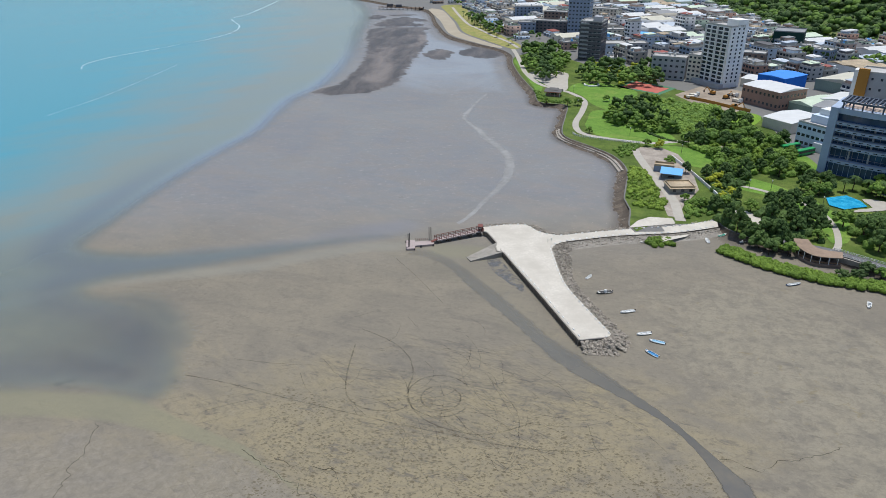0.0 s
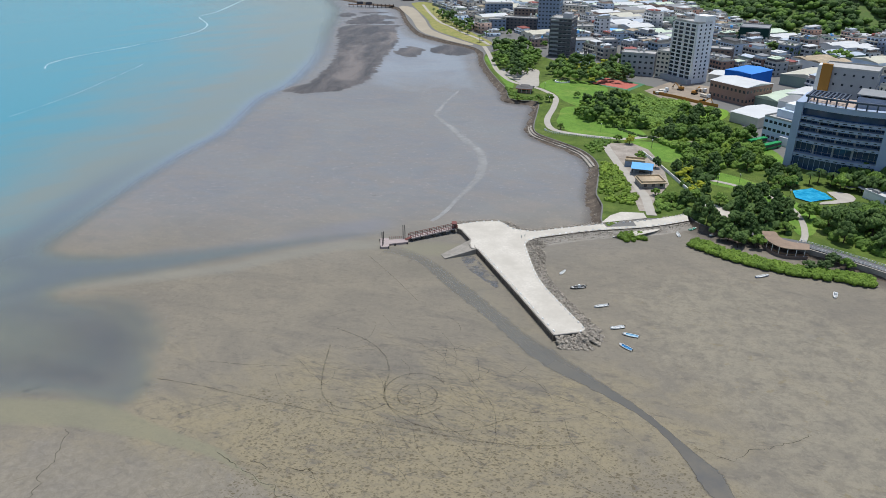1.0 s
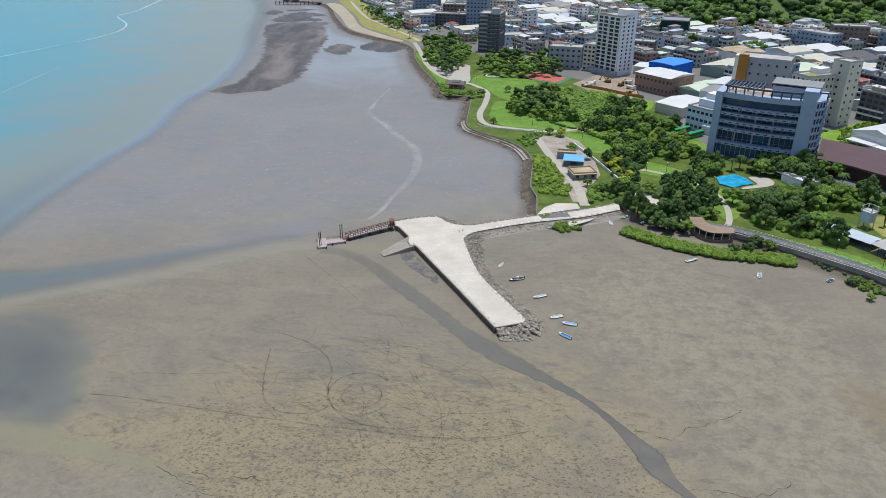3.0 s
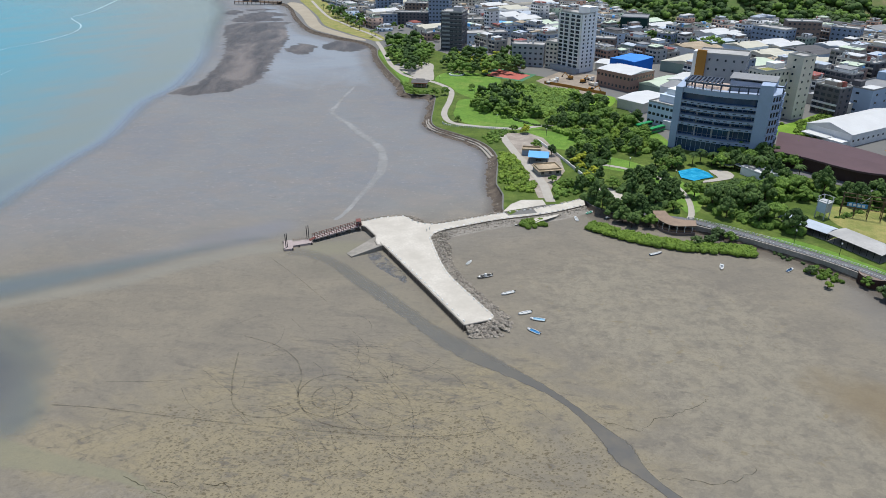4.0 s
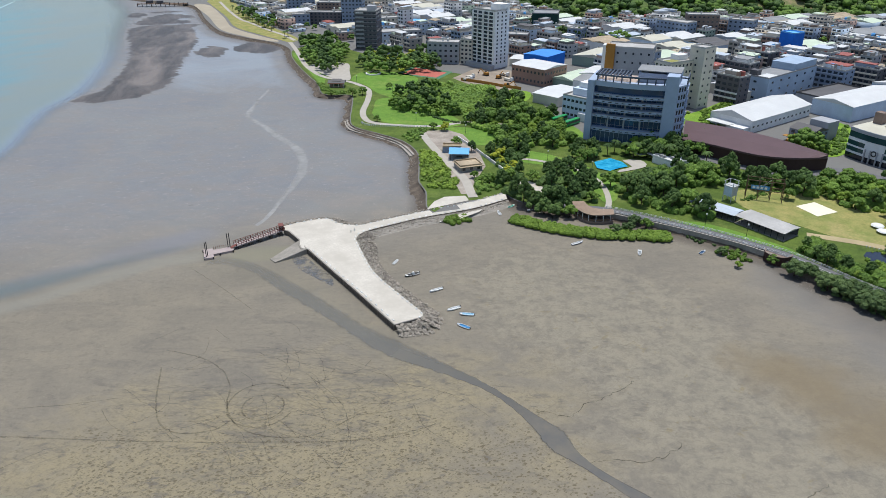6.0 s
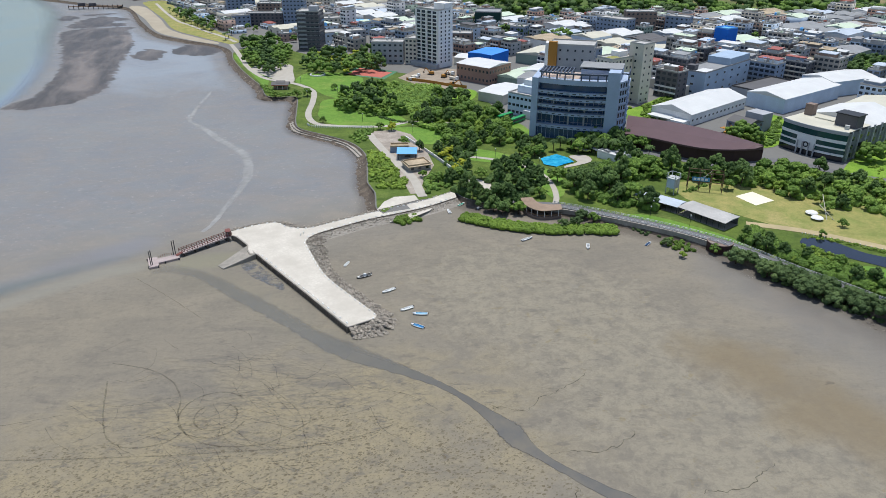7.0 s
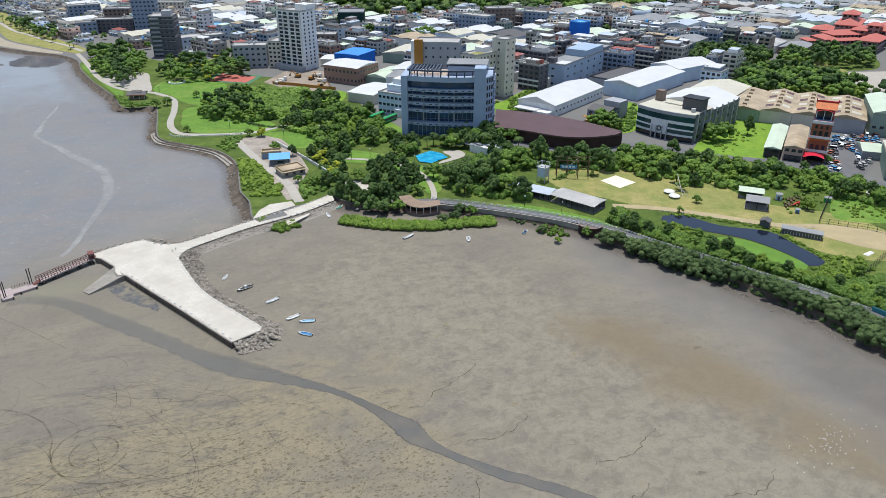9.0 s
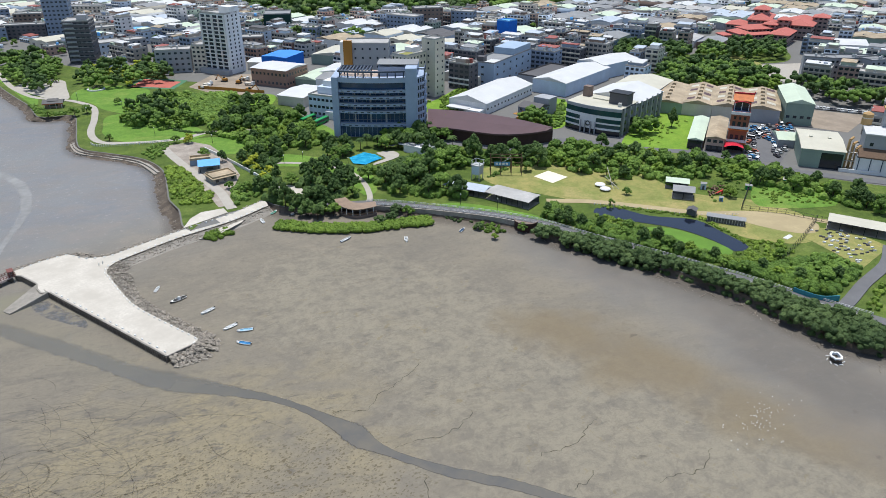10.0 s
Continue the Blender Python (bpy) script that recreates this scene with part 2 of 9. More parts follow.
STREAKS = [[(-72.3, 878), (-64.9, 899), (-54.5, 889), (-56.7, 868), (-66.4, 863)], [(-61.1, 808), (-52.2, 848), (-41.2, 868), (-28.1, 878), (-6.2, 857), (-2.2, 842), (-17.1, 838), (-20, 821), (-2.8, 814), (-8.4, 806), (-38.3, 803)],
           [(-51, 899), (-28.9, 907), (-14.8, 899), (-31.9, 891)], [(-22, 789), (-17, 797), (2.2, 784), (-12, 776)]]
ISLETS = [spline(p, 4, True) for p in STREAKS] + [spline([(-4.5, 626), (7, 652), (20, 637), (9, 602)], 4, True), spline([(26, 637), (47, 663), (67, 638), (52, 606), (34, 617)], 4, True)]
CHANNEL = spline([(-13, 231), (3, 219), (17, 204), (25, 186), (32.5, 165.8), (42, 151.8), (50.7, 142.2), (57.5, 132), (61.8, 122.5), (65.2, 113), (66.6, 105), (69.2, 97), (74.1, 86.5), (81, 76.4), (86.4, 66.7), (94, 54)], 1.5)
SIDE_CHANNEL = spline([(-150, 146), (-109, 143), (-90, 142), (-79, 141), (-66, 135), (-55, 130), (-45, 125.3), (-38, 119.6), (-33, 115.5), (-25, 110), (-18, 104)], 1.5)
CREEK = spline([(40, 480), (31, 454), (21, 418.5), (25, 393), (37, 345), (38, 318), (29, 291.5), (19, 268.5), (12, 256), (0, 246)], 3)


def polar(a0, a1, da, r0, r1, ratio):
    """Points on rings round the origin: angles in degrees to the right of +y."""
    angles = np.radians(np.arange(a0, a1 + da / 2, da))
    rings = r0 * ratio ** np.arange(int(math.log(r1 / r0) / math.log(ratio)) + 2)
    P = np.stack([np.outer(rings, np.sin(angles)), np.outer(rings, np.cos(angles))], -1)
    return P, len(rings), len(angles)


def grid_mesh(name, P, z, keep=None):
    n, k = P.shape[:2]
    me = bpy.data.meshes.new(name)
    i = np.arange(n - 1)[:, None] * k + np.arange(k - 1)
    quads = np.stack([i, i + k, i + k + 1, i + 1], -1).reshape(-1, 4)[:, ::-1]
    if keep is not None:
        quads = quads[keep.ravel()[quads].any(1)]
    me.from_pydata(np.concatenate([P.reshape(-1, 2), z.reshape(-1, 1)], 1).tolist(), [], quads.tolist())
    me.polygons.foreach_set("use_smooth", [True] * len(me.polygons))
    return me


def paint(me, name, channels):
    """Stores four values a vertex under a name."""
    at = me.color_attributes.new(name, "FLOAT_COLOR", "POINT")
    at.data.foreach_set("color", np.stack(channels, -1).astype(np.float32).ravel())


def soft(x, a, b):
    t = np.clip((x - a) / (b - a), 0, 1)
    return t * t * (3 - 2 * t)


# ---------------------------------------------------------------- mud flat
FINE = np.concatenate([np.arange(-180, -36, 2.0), np.arange(-36, 78, 0.36), np.arange(78, 180.1, 2.0)])
rings = np.concatenate([[0.05, 8, 16, 23], 30 * 1.012 ** np.arange(407)])
P = np.stack([np.outer(rings, np.sin(np.radians(FINE))), np.outer(rings, np.cos(np.radians(FINE)))], -1)
flat = P.reshape(-1, 2)
wander = np.array([noise.noise((x * 0.05, y * 0.05, 1.7)) for x, y in flat])
bank_in, bank_d = within(flat, BANK), gap(flat, BANK + BANK[:1])
dark = soft(np.where(bank_in, bank_d, -bank_d) + 3 * wander, -6, 5)
for isle_line in ISLETS:
    dark = np.maximum(dark, soft(np.where(within(flat, isle_line), 1, -1) * gap(flat, isle_line + isle_line[:1]), -2.5, 1))
heart = np.maximum(soft(gap(flat, [(-41, 525), (-41, 574), (-40, 625), (-36, 654)]) + 5 * wander, 12, 4), soft(gap(flat, [(-14, 672), (-8, 700), (-6, 735)]) + 3 * wander, 7, 2))
far_wet = soft(flat[:, 1] + 10 * wander, 205, 300) * soft(flat[:, 0], 115, 90)
fret = np.array([noise.noise((x * 0.16, y * 0.16, 5.1)) for x, y in flat])
smooth_wet = 0.92 * soft(gap(flat, [(184, 150), (186, 118), (182, 90), (174, 60), (170, 20)]) + 9 * wander + 5 * fret, 34, 4)
tan = np.exp(-(((flat[:, 0] + 2) / 82) ** 2 + ((flat[:, 1] - 122) / 40) ** 2))
marble = soft(gap(flat, [(96, 170), (108, 135), (104, 105), (104, 80), (112, 55), (118, 30)]) + 8 * wander, 48, 10)
rust = soft(gap(flat, [(130, 114), (138, 98), (143, 76), (145, 56), (150, 37), (155, 20)]) + 10 * wander + 5 * fret, 24, 2)
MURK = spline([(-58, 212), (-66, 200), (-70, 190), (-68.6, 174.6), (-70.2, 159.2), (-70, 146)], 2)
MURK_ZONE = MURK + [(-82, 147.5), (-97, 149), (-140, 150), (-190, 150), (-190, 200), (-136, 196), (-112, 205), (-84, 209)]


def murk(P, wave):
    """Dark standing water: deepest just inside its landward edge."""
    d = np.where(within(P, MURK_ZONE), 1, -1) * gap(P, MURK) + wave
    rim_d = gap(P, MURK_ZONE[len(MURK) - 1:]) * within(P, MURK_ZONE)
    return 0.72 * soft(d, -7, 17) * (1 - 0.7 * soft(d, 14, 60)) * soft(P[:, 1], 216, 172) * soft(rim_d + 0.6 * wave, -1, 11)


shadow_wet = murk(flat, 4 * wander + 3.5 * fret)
silt_w = np.interp(flat[:, 0], [-110, -80, -60, -45, -36], [6.0, 5.2, 2.7, 1.6, 0.7])
side_silt = soft(gap(flat, SIDE_CHANNEL) + 1.5 * wander, silt_w * 1.25, silt_w * 0.6) * soft(flat[:, 0], -24, -34)
side_silt = np.maximum(side_silt, 0.75 * soft(gap(flat, [(3, 229), (10, 228), (17, 226)]) + 3 * wander, 9, 3))
SILT_STREAK = [(-136, 194), (-112, 206), (-89, 211.5), (-61, 217), (-45, 225), (-26, 232), (-12, 233)]
far_silt = soft(gap(flat, SILT_STREAK) + 1.0 * wander, 7, 1)
band_wet = soft(gap(flat, [(-160, 205), (-119, 215), (-99, 221), (-64, 231), (-35, 243), (-11, 252)]) + 4 * wander, 11, 2)
edge_d = gap(flat, COAST_PARK + [(86, 246), (100, 246)] + COAST_BAY)
z = 0.5 * dark - 1.6 * soft(np.where(within(flat, SEA), gap(flat, WATERLINE), -gap(flat, WATERLINE)), 0, 40)
me = grid_mesh("ground", P, z)
paint(me, "cover", (dark, np.maximum(far_wet, smooth_wet), tan, rust))
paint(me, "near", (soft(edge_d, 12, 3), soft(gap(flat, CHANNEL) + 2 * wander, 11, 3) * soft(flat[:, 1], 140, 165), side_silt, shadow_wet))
paint(me, "more", (marble, smooth_wet, far_silt, band_wet))
casts = soft(flat[:, 1] + 0.25 * flat[:, 0] + 9 * wander + 6 * fret, 148, 122) * soft(np.abs(flat[:, 0] - 12) + 8 * wander, 66, 40)
combed = np.exp(-(((flat[:, 0] - 8) / 44) ** 2 + ((flat[:, 1] - 152) / 30) ** 2))
grey_flat = soft(gap(flat, [(-150, 120), (-78, 112), (-48, 104), (-30, 80)]) + 6 * wander + 4 * fret, 26, 12)
# Sky sheen on the far wet flat, painted as a colour mask
sky_shine = soft(flat[:, 1] + 14 * wander, 420, 580) * soft(flat[:, 0] + 5 * wander, -45, -5) * soft(edge_d, 8, 22)
# standing carries this painted sheen into the mud colour
paint(me, "standing", (sky_shine, sky_shine, sky_shine, sky_shine))
paint(me, "strewn", (casts, combed, grey_flat, heart))

n = Nodes("tidal_mud")
sep, sep2, sep3 = (n.add("ShaderNodeSeparateColor", Color=n.attr(k)) for k in ("cover", "near", "more"))
sep4 = n.add("ShaderNodeSeparateColor", Color=n.attr("strewn"))
CASTS, COMBED, GREY = sep4.outputs[0], sep4.outputs[1], sep4.outputs[2]
rust_a, shade_a = n.attr("cover", "Alpha"), n.attr("near", "Alpha")
DARK, WET, TAN, EDGE, CHAN, SILT, MARBLE = sep.outputs[0], sep.outputs[1], sep.outputs[2], sep2.outputs[0], sep2.outputs[1], sep2.outputs[2], sep3.outputs[0]


def off(v, k):
    return n.math("MULTIPLY", n.math("SUBTRACT", v, 0.5), k)


lump = n.noise(0.045, 5, 0.62, n.pos((1, 1.5, 1), 0.5), 0.6)
streak = n.noise(0.32, 6, 0.68, n.pos((0.6, 1.5, 1), 0.35), 0.9)
patchy = n.noise(0.16, 6, 0.68, None, 0.8)
grain = n.noise(2.4, 4, 0.7)
blot = n.noise(0.8, 4, 0.6, n.pos((1, 1.25, 1), 0.2))
dry = n.math("SUBTRACT", 1.0, WET)
c = n.mix(n.ramp(lump, 0.3, 0.7), rgb("756f63"), rgb("857d6d"))
c = n.mix(n.math("MULTIPLY", n.ramp(n.math("ADD", TAN, off(lump, 1.6)), 0.25, 0.8), 0.85), c, rgb("8d8266"))
# pale marbled crust with grey veins and a few rusty films
vein = n.noise(0.3, 8, 0.75, None, 1.2)
crust = n.noise(0.21, 10, 0.74, None, 0.35)
c = n.mix(n.math("MULTIPLY", n.ramp(n.math("ADD", MARBLE, off(crust, 4.5)), 0.35, 1.15), 0.72), c, rgb("8d8674"))
c = n.mix(n.math("MULTIPLY", n.ramp(crust, 0.5, 0.42), n.math("MULTIPLY", n.ramp(MARBLE, 0.0, 0.5), 0.28)), c, rgb("68645b"))
c = n.mix(n.math("MULTIPLY", n.ramp(vein, 0.53, 0.6), n.math("MULTIPLY", n.ramp(MARBLE, 0.0, 0.6), 0.3)), c, rgb("6a655b"))
c = n.mix(n.math("MULTIPLY", n.math("MULTIPLY", n.ramp(vein, 0.47, 0.4), n.ramp(patchy, 0.54, 0.62)), n.math("MULTIPLY", MARBLE, 0.5)), c, rgb("7c6d48"))
# dark drawn-out smudges
c = n.mix(n.math("MULTIPLY", n.ramp(streak, 0.52, 0.62), n.math("MULTIPLY", n.ramp(patchy, 0.42, 0.58), n.math("MULTIPLY", dry, n.ramp(TAN, 0.1, 0.5, 0.42, 0.8)))), c, rgb("5f5a53"))
smudge = n.noise(0.07, 8, 0.72, n.pos((0.55, 1.5, 1), 0.25), 0.7)
c = n.mix(n.math("MULTIPLY", n.ramp(smudge, 0.52, 0.62), n.math("MULTIPLY", dry, n.ramp(COMBED, 0, 1, 0.3, 0.7))), c, rgb("635f58"))
pit = n.noise(0.6, 8, 0.78, None, 0.4)
c = n.mix(n.math("MULTIPLY", n.ramp(pit, 0.52, 0.62), n.math("MULTIPLY", dry, 0.32)), c, rgb("5f5b52"))
c = n.mix(n.math("MULTIPLY", n.ramp(pit, 0.46, 0.36), n.math("MULTIPLY", dry, 0.35)), c, rgb("8c8573"))
# footprints and worm casts
c = n.mix(n.math("MULTIPLY", n.math("MULTIPLY", n.ramp(blot, 0.56, 0.62), n.ramp(n.math("ADD", TAN, off(patchy, 1.5)), 0.35, 0.8)), 0.7), c, rgb("5f5949"))
# short scratches and drag marks crossing each other
c = n.mix(n.math("MULTIPLY", n.ramp(n.math("ADD", GREY, off(streak, 0.9)), 0.2, 0.9), 0.6), c, n.mix(n.ramp(n.noise(0.5, 7, 0.72, None, 0.5), 0.38, 0.62), rgb("716c64"), rgb("8a8479")))
# trodden hollows and worm casts, thick near the tracks
crumb = n.noise(1.7, 3, 0.6)
for scale, turn, size_, k in ((0.8, 0.2, 0.26, 0.9), (1.15, -0.4, 0.25, 0.85), (1.7, 0.6, 0.27, 0.7)):
    vec = n.pos((0.75, 1.35, 1), turn)
    hole = n.ramp(n.math("ADD", n.cells(scale, vec), off(crumb, 0.55)), size_ + 0.05, size_ - 0.03)
    some = n.ramp(n.add("ShaderNodeSeparateColor", Color=n.cells(scale, vec, "Color")).outputs[0], 0.42, 0.46)
    c = n.mix(n.math("MULTIPLY", n.math("MULTIPLY", hole, some), n.math("MULTIPLY", n.ramp(n.math("ADD", CASTS, off(patchy, 1.3)), 0.3, 0.7), k)), c, rgb("5f5641"))
# combed drag lines fanning over the flat
for turn, k in ((0.55, 0.6), (0.25, 0.55), (0.95, 0.4)):
    comb = n.noise(0.75, 4, 0.55, n.pos((0.16, 1.9, 1), turn), 0.5)
    c = n.mix(n.math("MULTIPLY", n.math("MULTIPLY", n.ramp(comb, 0.57, 0.63), n.ramp(n.math("ADD", COMBED, off(lump, 2.4)), 0.35, 0.9)), k), c, rgb("615c54"))
for turn, k in ((0.9, 0.35), (-0.35, 0.4), (1.9, 0.25)):
    scratch = n.noise(0.5, 4, 0.6, n.pos((0.22, 2.6, 1), turn), 0.3)
    c = n.mix(n.math("MULTIPLY", n.math("MULTIPLY", n.ramp(scratch, 0.6, 0.65), n.ramp(n.math("ADD", TAN, off(lump, 2.0)), 0.25, 0.8)), k), c, rgb("615b51"))
c = n.mix(n.ramp(n.math("ADD", rust_a, off(lump, 0.9)), 0.25, 1.0, 0, 0.7), c, rgb("77694f"))
film = n.noise(0.02, 6, 0.65, n.pos((1, 0.8, 1), 0.3), 0.8)
# blue-grey mottle puts some of the sky's reflection into the wet mud's colour
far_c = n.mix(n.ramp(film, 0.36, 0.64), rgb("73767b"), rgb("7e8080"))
far_c = n.mix(n.ramp(lump, 0.45, 0.66, 0, 0.6), far_c, rgb("7d7771"))
far_c = n.mix(n.ramp(n.noise(0.09, 8, 0.75, n.pos((0.7, 1.3, 1), 0.2), 0.8), 0.46, 0.62, 0, 0.5), far_c, rgb("8a817b"))
c = n.mix(n.math("MULTIPLY", WET, 0.88), c, n.mix(sep3.outputs[1], far_c, n.mix(n.ramp(lump, 0.35, 0.65), rgb("5c5954"), rgb("66615b"))))
fleck = n.noise(0.55, 5, 0.7, n.pos((0.8, 1.0, 1), 0.1), 0.6)
far_only = n.math("SUBTRACT", WET, sep3.outputs[1])
c = n.mix(n.math("MULTIPLY", n.math("MULTIPLY", far_only, n.ramp(fleck, 0.59, 0.65)), 0.42), c, rgb("aca69f"))
c = n.mix(n.math("MULTIPLY", n.math("MULTIPLY", WET, n.ramp(fleck, 0.43, 0.37)), 0.3), c, rgb("77736f"))
# pale blue sky reflection mixed into the base colour
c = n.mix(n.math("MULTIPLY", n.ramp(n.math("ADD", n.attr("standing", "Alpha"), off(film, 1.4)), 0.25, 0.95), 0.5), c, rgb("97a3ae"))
c = n.mix(n.math("MULTIPLY", n.ramp(n.math("ADD", CHAN, off(patchy, 0.9)), 0.2, 1.0), 0.22), c, rgb("777260"))
c = n.mix(n.math("MULTIPLY", n.attr("more", "Alpha"), n.ramp(film, 0.3, 0.6, 0.35, 0.75)), c, rgb("74767c"))
c = n.mix(n.math("MULTIPLY", n.ramp(n.math("ADD", sep3.outputs[2], off(patchy, 0.6)), 0.2, 1.0), 0.5), c, rgb("87867c"))
drawn = n.noise(0.1, 6, 0.68, n.pos((0.3, 1.5, 1), 0.35), 0.6)
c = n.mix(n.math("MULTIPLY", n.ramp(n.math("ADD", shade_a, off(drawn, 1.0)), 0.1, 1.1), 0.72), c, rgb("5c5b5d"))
c = n.mix(n.math("MULTIPLY", n.ramp(n.math("ADD", SILT, off(streak, 0.5)), 0.25, 0.9), 0.7), c, rgb("7f7d66"))
ridge = n.noise(0.06, 6, 0.7, n.pos((0.5, 1.6, 1), 0.12), 0.8)
fray = n.noise(0.14, 4, 0.6, n.pos((0.8, 1.0, 1), 0.1))
sand = n.noise(0.045, 7, 0.72, n.pos((1.5, 0.45, 1), 0.15), 0.6)
c = n.mix(n.ramp(n.math("ADD", n.math("ADD", DARK, off(ridge, 0.6)), off(fray, 1.7)), 0.34, 0.56, 0, 0.97), c, n.mix(n.ramp(n.math("ADD", sand, n.math("MULTIPLY", n.attr("strewn", "Alpha"), 0.22)), 0.42, 0.74), rgb("37312d"), rgb("766c64")))
c = n.mix(n.ramp(n.math("ADD", EDGE, off(grain, 1.4)), 0.4, 1.0, 0, 0.75), c, rgb("4f4841"))
c = n.mix(n.math("MULTIPLY", n.ramp(grain, 0.35, 0.7), 0.3), c, rgb("6a645b"))
n.bump(n.math("ADD", streak, n.math("MULTIPLY", grain, 0.5)), 0.25, 0.3)
wet = n.ramp(n.math("ADD", far_only, off(lump, 1.0)), 0.2, 0.9, 0.85, 0.45)
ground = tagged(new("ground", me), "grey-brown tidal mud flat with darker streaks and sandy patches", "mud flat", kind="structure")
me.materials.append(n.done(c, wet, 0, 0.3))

# ---------------------------------------------------------------- sea
P, nr, na = polar(-100, 16, 0.5, 120, 3800, 1.012)
flat = P.reshape(-1, 2)
depth = np.where(within(flat, SEA), 1, -1) * gap(flat, WATERLINE)
reach = np.hypot(flat[:, 0], flat[:, 1])
alpha = soft(depth, -2, 0.03 * reach) * (0.45 + 0.55 * soft(reach, 190, 330))
teal = soft(depth, 0.02 * reach, 0.02 * reach + 0.24 * reach + 40) * soft(reach, 170, 380)
# rim: the sky's blue glint along the waterline, kept as a colour mask
rim = np.exp(-((depth - 0.012 * reach) / (0.012 * reach)) ** 2) * soft(reach, 250, 400) * soft(reach, 760, 560)
dusk = np.exp(-((depth - 0.05 * reach) / (0.03 * reach)) ** 2) * soft(reach, 400, 310)
me = grid_mesh("sea", P, np.full(len(flat), 0.04), (depth > -10).reshape(P.shape[:2]))
ripple = np.array([noise.noise((x * 0.05, y * 0.05, 1.7)) for x, y in flat])
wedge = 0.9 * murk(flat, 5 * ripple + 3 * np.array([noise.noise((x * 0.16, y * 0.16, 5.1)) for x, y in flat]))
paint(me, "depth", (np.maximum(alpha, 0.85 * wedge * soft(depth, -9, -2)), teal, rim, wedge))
paint(me, "band", (dusk, dusk, dusk, dusk))
n = Nodes("sea_water")
d = n.add("ShaderNodeSeparateColor", Color=n.attr("depth"))
swirl = n.noise(0.012, 4, 0.6, n.pos((1, 2.2, 1), -0.6))
t = n.ramp(n.math("ADD", d.outputs[1], n.math("MULTIPLY", n.math("SUBTRACT", swirl, 0.5), 0.9)), 0.1, 0.95)
c = n.mix(t, n.mix(n.ramp(swirl, 0.35, 0.65), rgb("7d867d"), rgb("798683")), rgb("48909e"))
c = n.mix(n.math("MULTIPLY", n.attr("band", "Alpha"), 0.6), c, rgb("66707a"))
# painted glint: light blue added to the water colour at its edge
c = n.mix(n.math("MULTIPLY", d.outputs[2], 0.75), c, rgb("8ea0b8"))
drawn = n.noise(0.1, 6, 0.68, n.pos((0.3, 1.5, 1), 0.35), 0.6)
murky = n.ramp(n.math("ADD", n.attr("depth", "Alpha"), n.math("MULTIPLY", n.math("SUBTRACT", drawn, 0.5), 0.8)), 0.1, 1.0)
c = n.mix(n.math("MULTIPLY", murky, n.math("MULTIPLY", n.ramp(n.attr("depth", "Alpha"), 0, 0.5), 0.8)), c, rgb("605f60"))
n.bump(n.noise(0.9, 3, 0.6, n.pos((1, 2, 1), -0.5)), 0.08, 0.2)
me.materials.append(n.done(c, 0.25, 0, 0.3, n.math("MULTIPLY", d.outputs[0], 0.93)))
tagged(new("sea", me), "shallow turquoise sea turning grey over the mud", "water", kind="structure")

n = Nodes("creek_silt")
M["wet_creek"] = n.done(n.mix(n.ramp(n.noise(0.4, 4), 0.4, 0.6), rgb("979693"), rgb("a09f9b")), 0.5, 0, 0.3, n.ramp(n.noise(0.05, 3, 0.5), 0.38, 0.6, 0.58, 0.8))
CH_TOP = [(-5, 231), (3.1, 225), (9.9, 216.3), (15.6, 206), (21.5, 195), (28.4, 181), (34, 169), (41, 158), (50.4, 144.1), (56.4, 134.7), (61.4, 124.1), (65.2, 115.6), (67.2, 110.1), (67.2, 104), (69.6, 96.5), (75, 87.2), (82.2, 77), (87.5, 67.2), (95, 54.5)]
CH_LOW = [(-8.4, 227), (-0.5, 222.6), (6, 215.4), (11, 204.5), (17.5, 191.4), (24.5, 178), (30, 166), (36.5, 153.8), (49, 140.2), (56.2, 130.9), (59.9, 121.5), (61.3, 115.0), (61.9, 107.5), (66.4, 98.5), (71.9, 86.9), (73, 85), (79.8, 75.6), (85.3, 66), (92.8, 53.5)]


def glide(pts, k):
    """A smooth line with k steps in every piece."""
    p = np.array(pts[:1] + pts + pts[-1:], float)
    out = []
    for a, b, c_, d_ in zip(p[:-3], p[1:-2], p[2:-1], p[3:]):
        out += [0.5 * (2 * b + (c_ - a) * t + (2 * a - 5 * b + 4 * c_ - d_) * t * t + (3 * b - a - 3 * c_ + d_) * t ** 3) for t in np.arange(k) / k]
    return np.array(out + [p[-1]])


low, high = glide(CH_LOW, 10), glide(CH_TOP, 10)
at = np.arange(len(low)) / 10
ragged = np.array([0.35 * noise.noise((x * 0.5, y * 0.5, 3)) for x, y in low])[:, None]
full = np.interp(at, [0, 3, 6, 9, 11], [0.2, 0.5, 0.6, 0.8, 1.0])
s_low, s_top = np.interp(at, [0, 3, 5, 18], [0.35, 0.14, 0.08, 0.07]), np.interp(at, [0, 4, 7, 9, 18], [0.35, 0.14, 0.22, 0.12, 0.08])
across = np.stack([-s_low, 0 * at + 0.04, 0 * at + 0.35, 0 * at + 0.7, 0 * at + 0.96, 1 + s_top], 1)
P = low[:, None] + (across[..., None] + np.array([1, 1, 0, 0, 1, 1])[:, None] * ragged[..., None] * 0.4) * (high - low)[:, None]
alpha = np.stack([0 * at, full, full, full, full * np.interp(at, [0, 6, 9], [0.6, 0.75, 1]), 0 * at], 1)
me = grid_mesh("water_channel", P[::-1], np.full(P.shape[:2], 0.05))
upper = np.repeat(np.interp(at, [0, 6, 10], [1, 0.8, 0])[:, None], 6, 1)
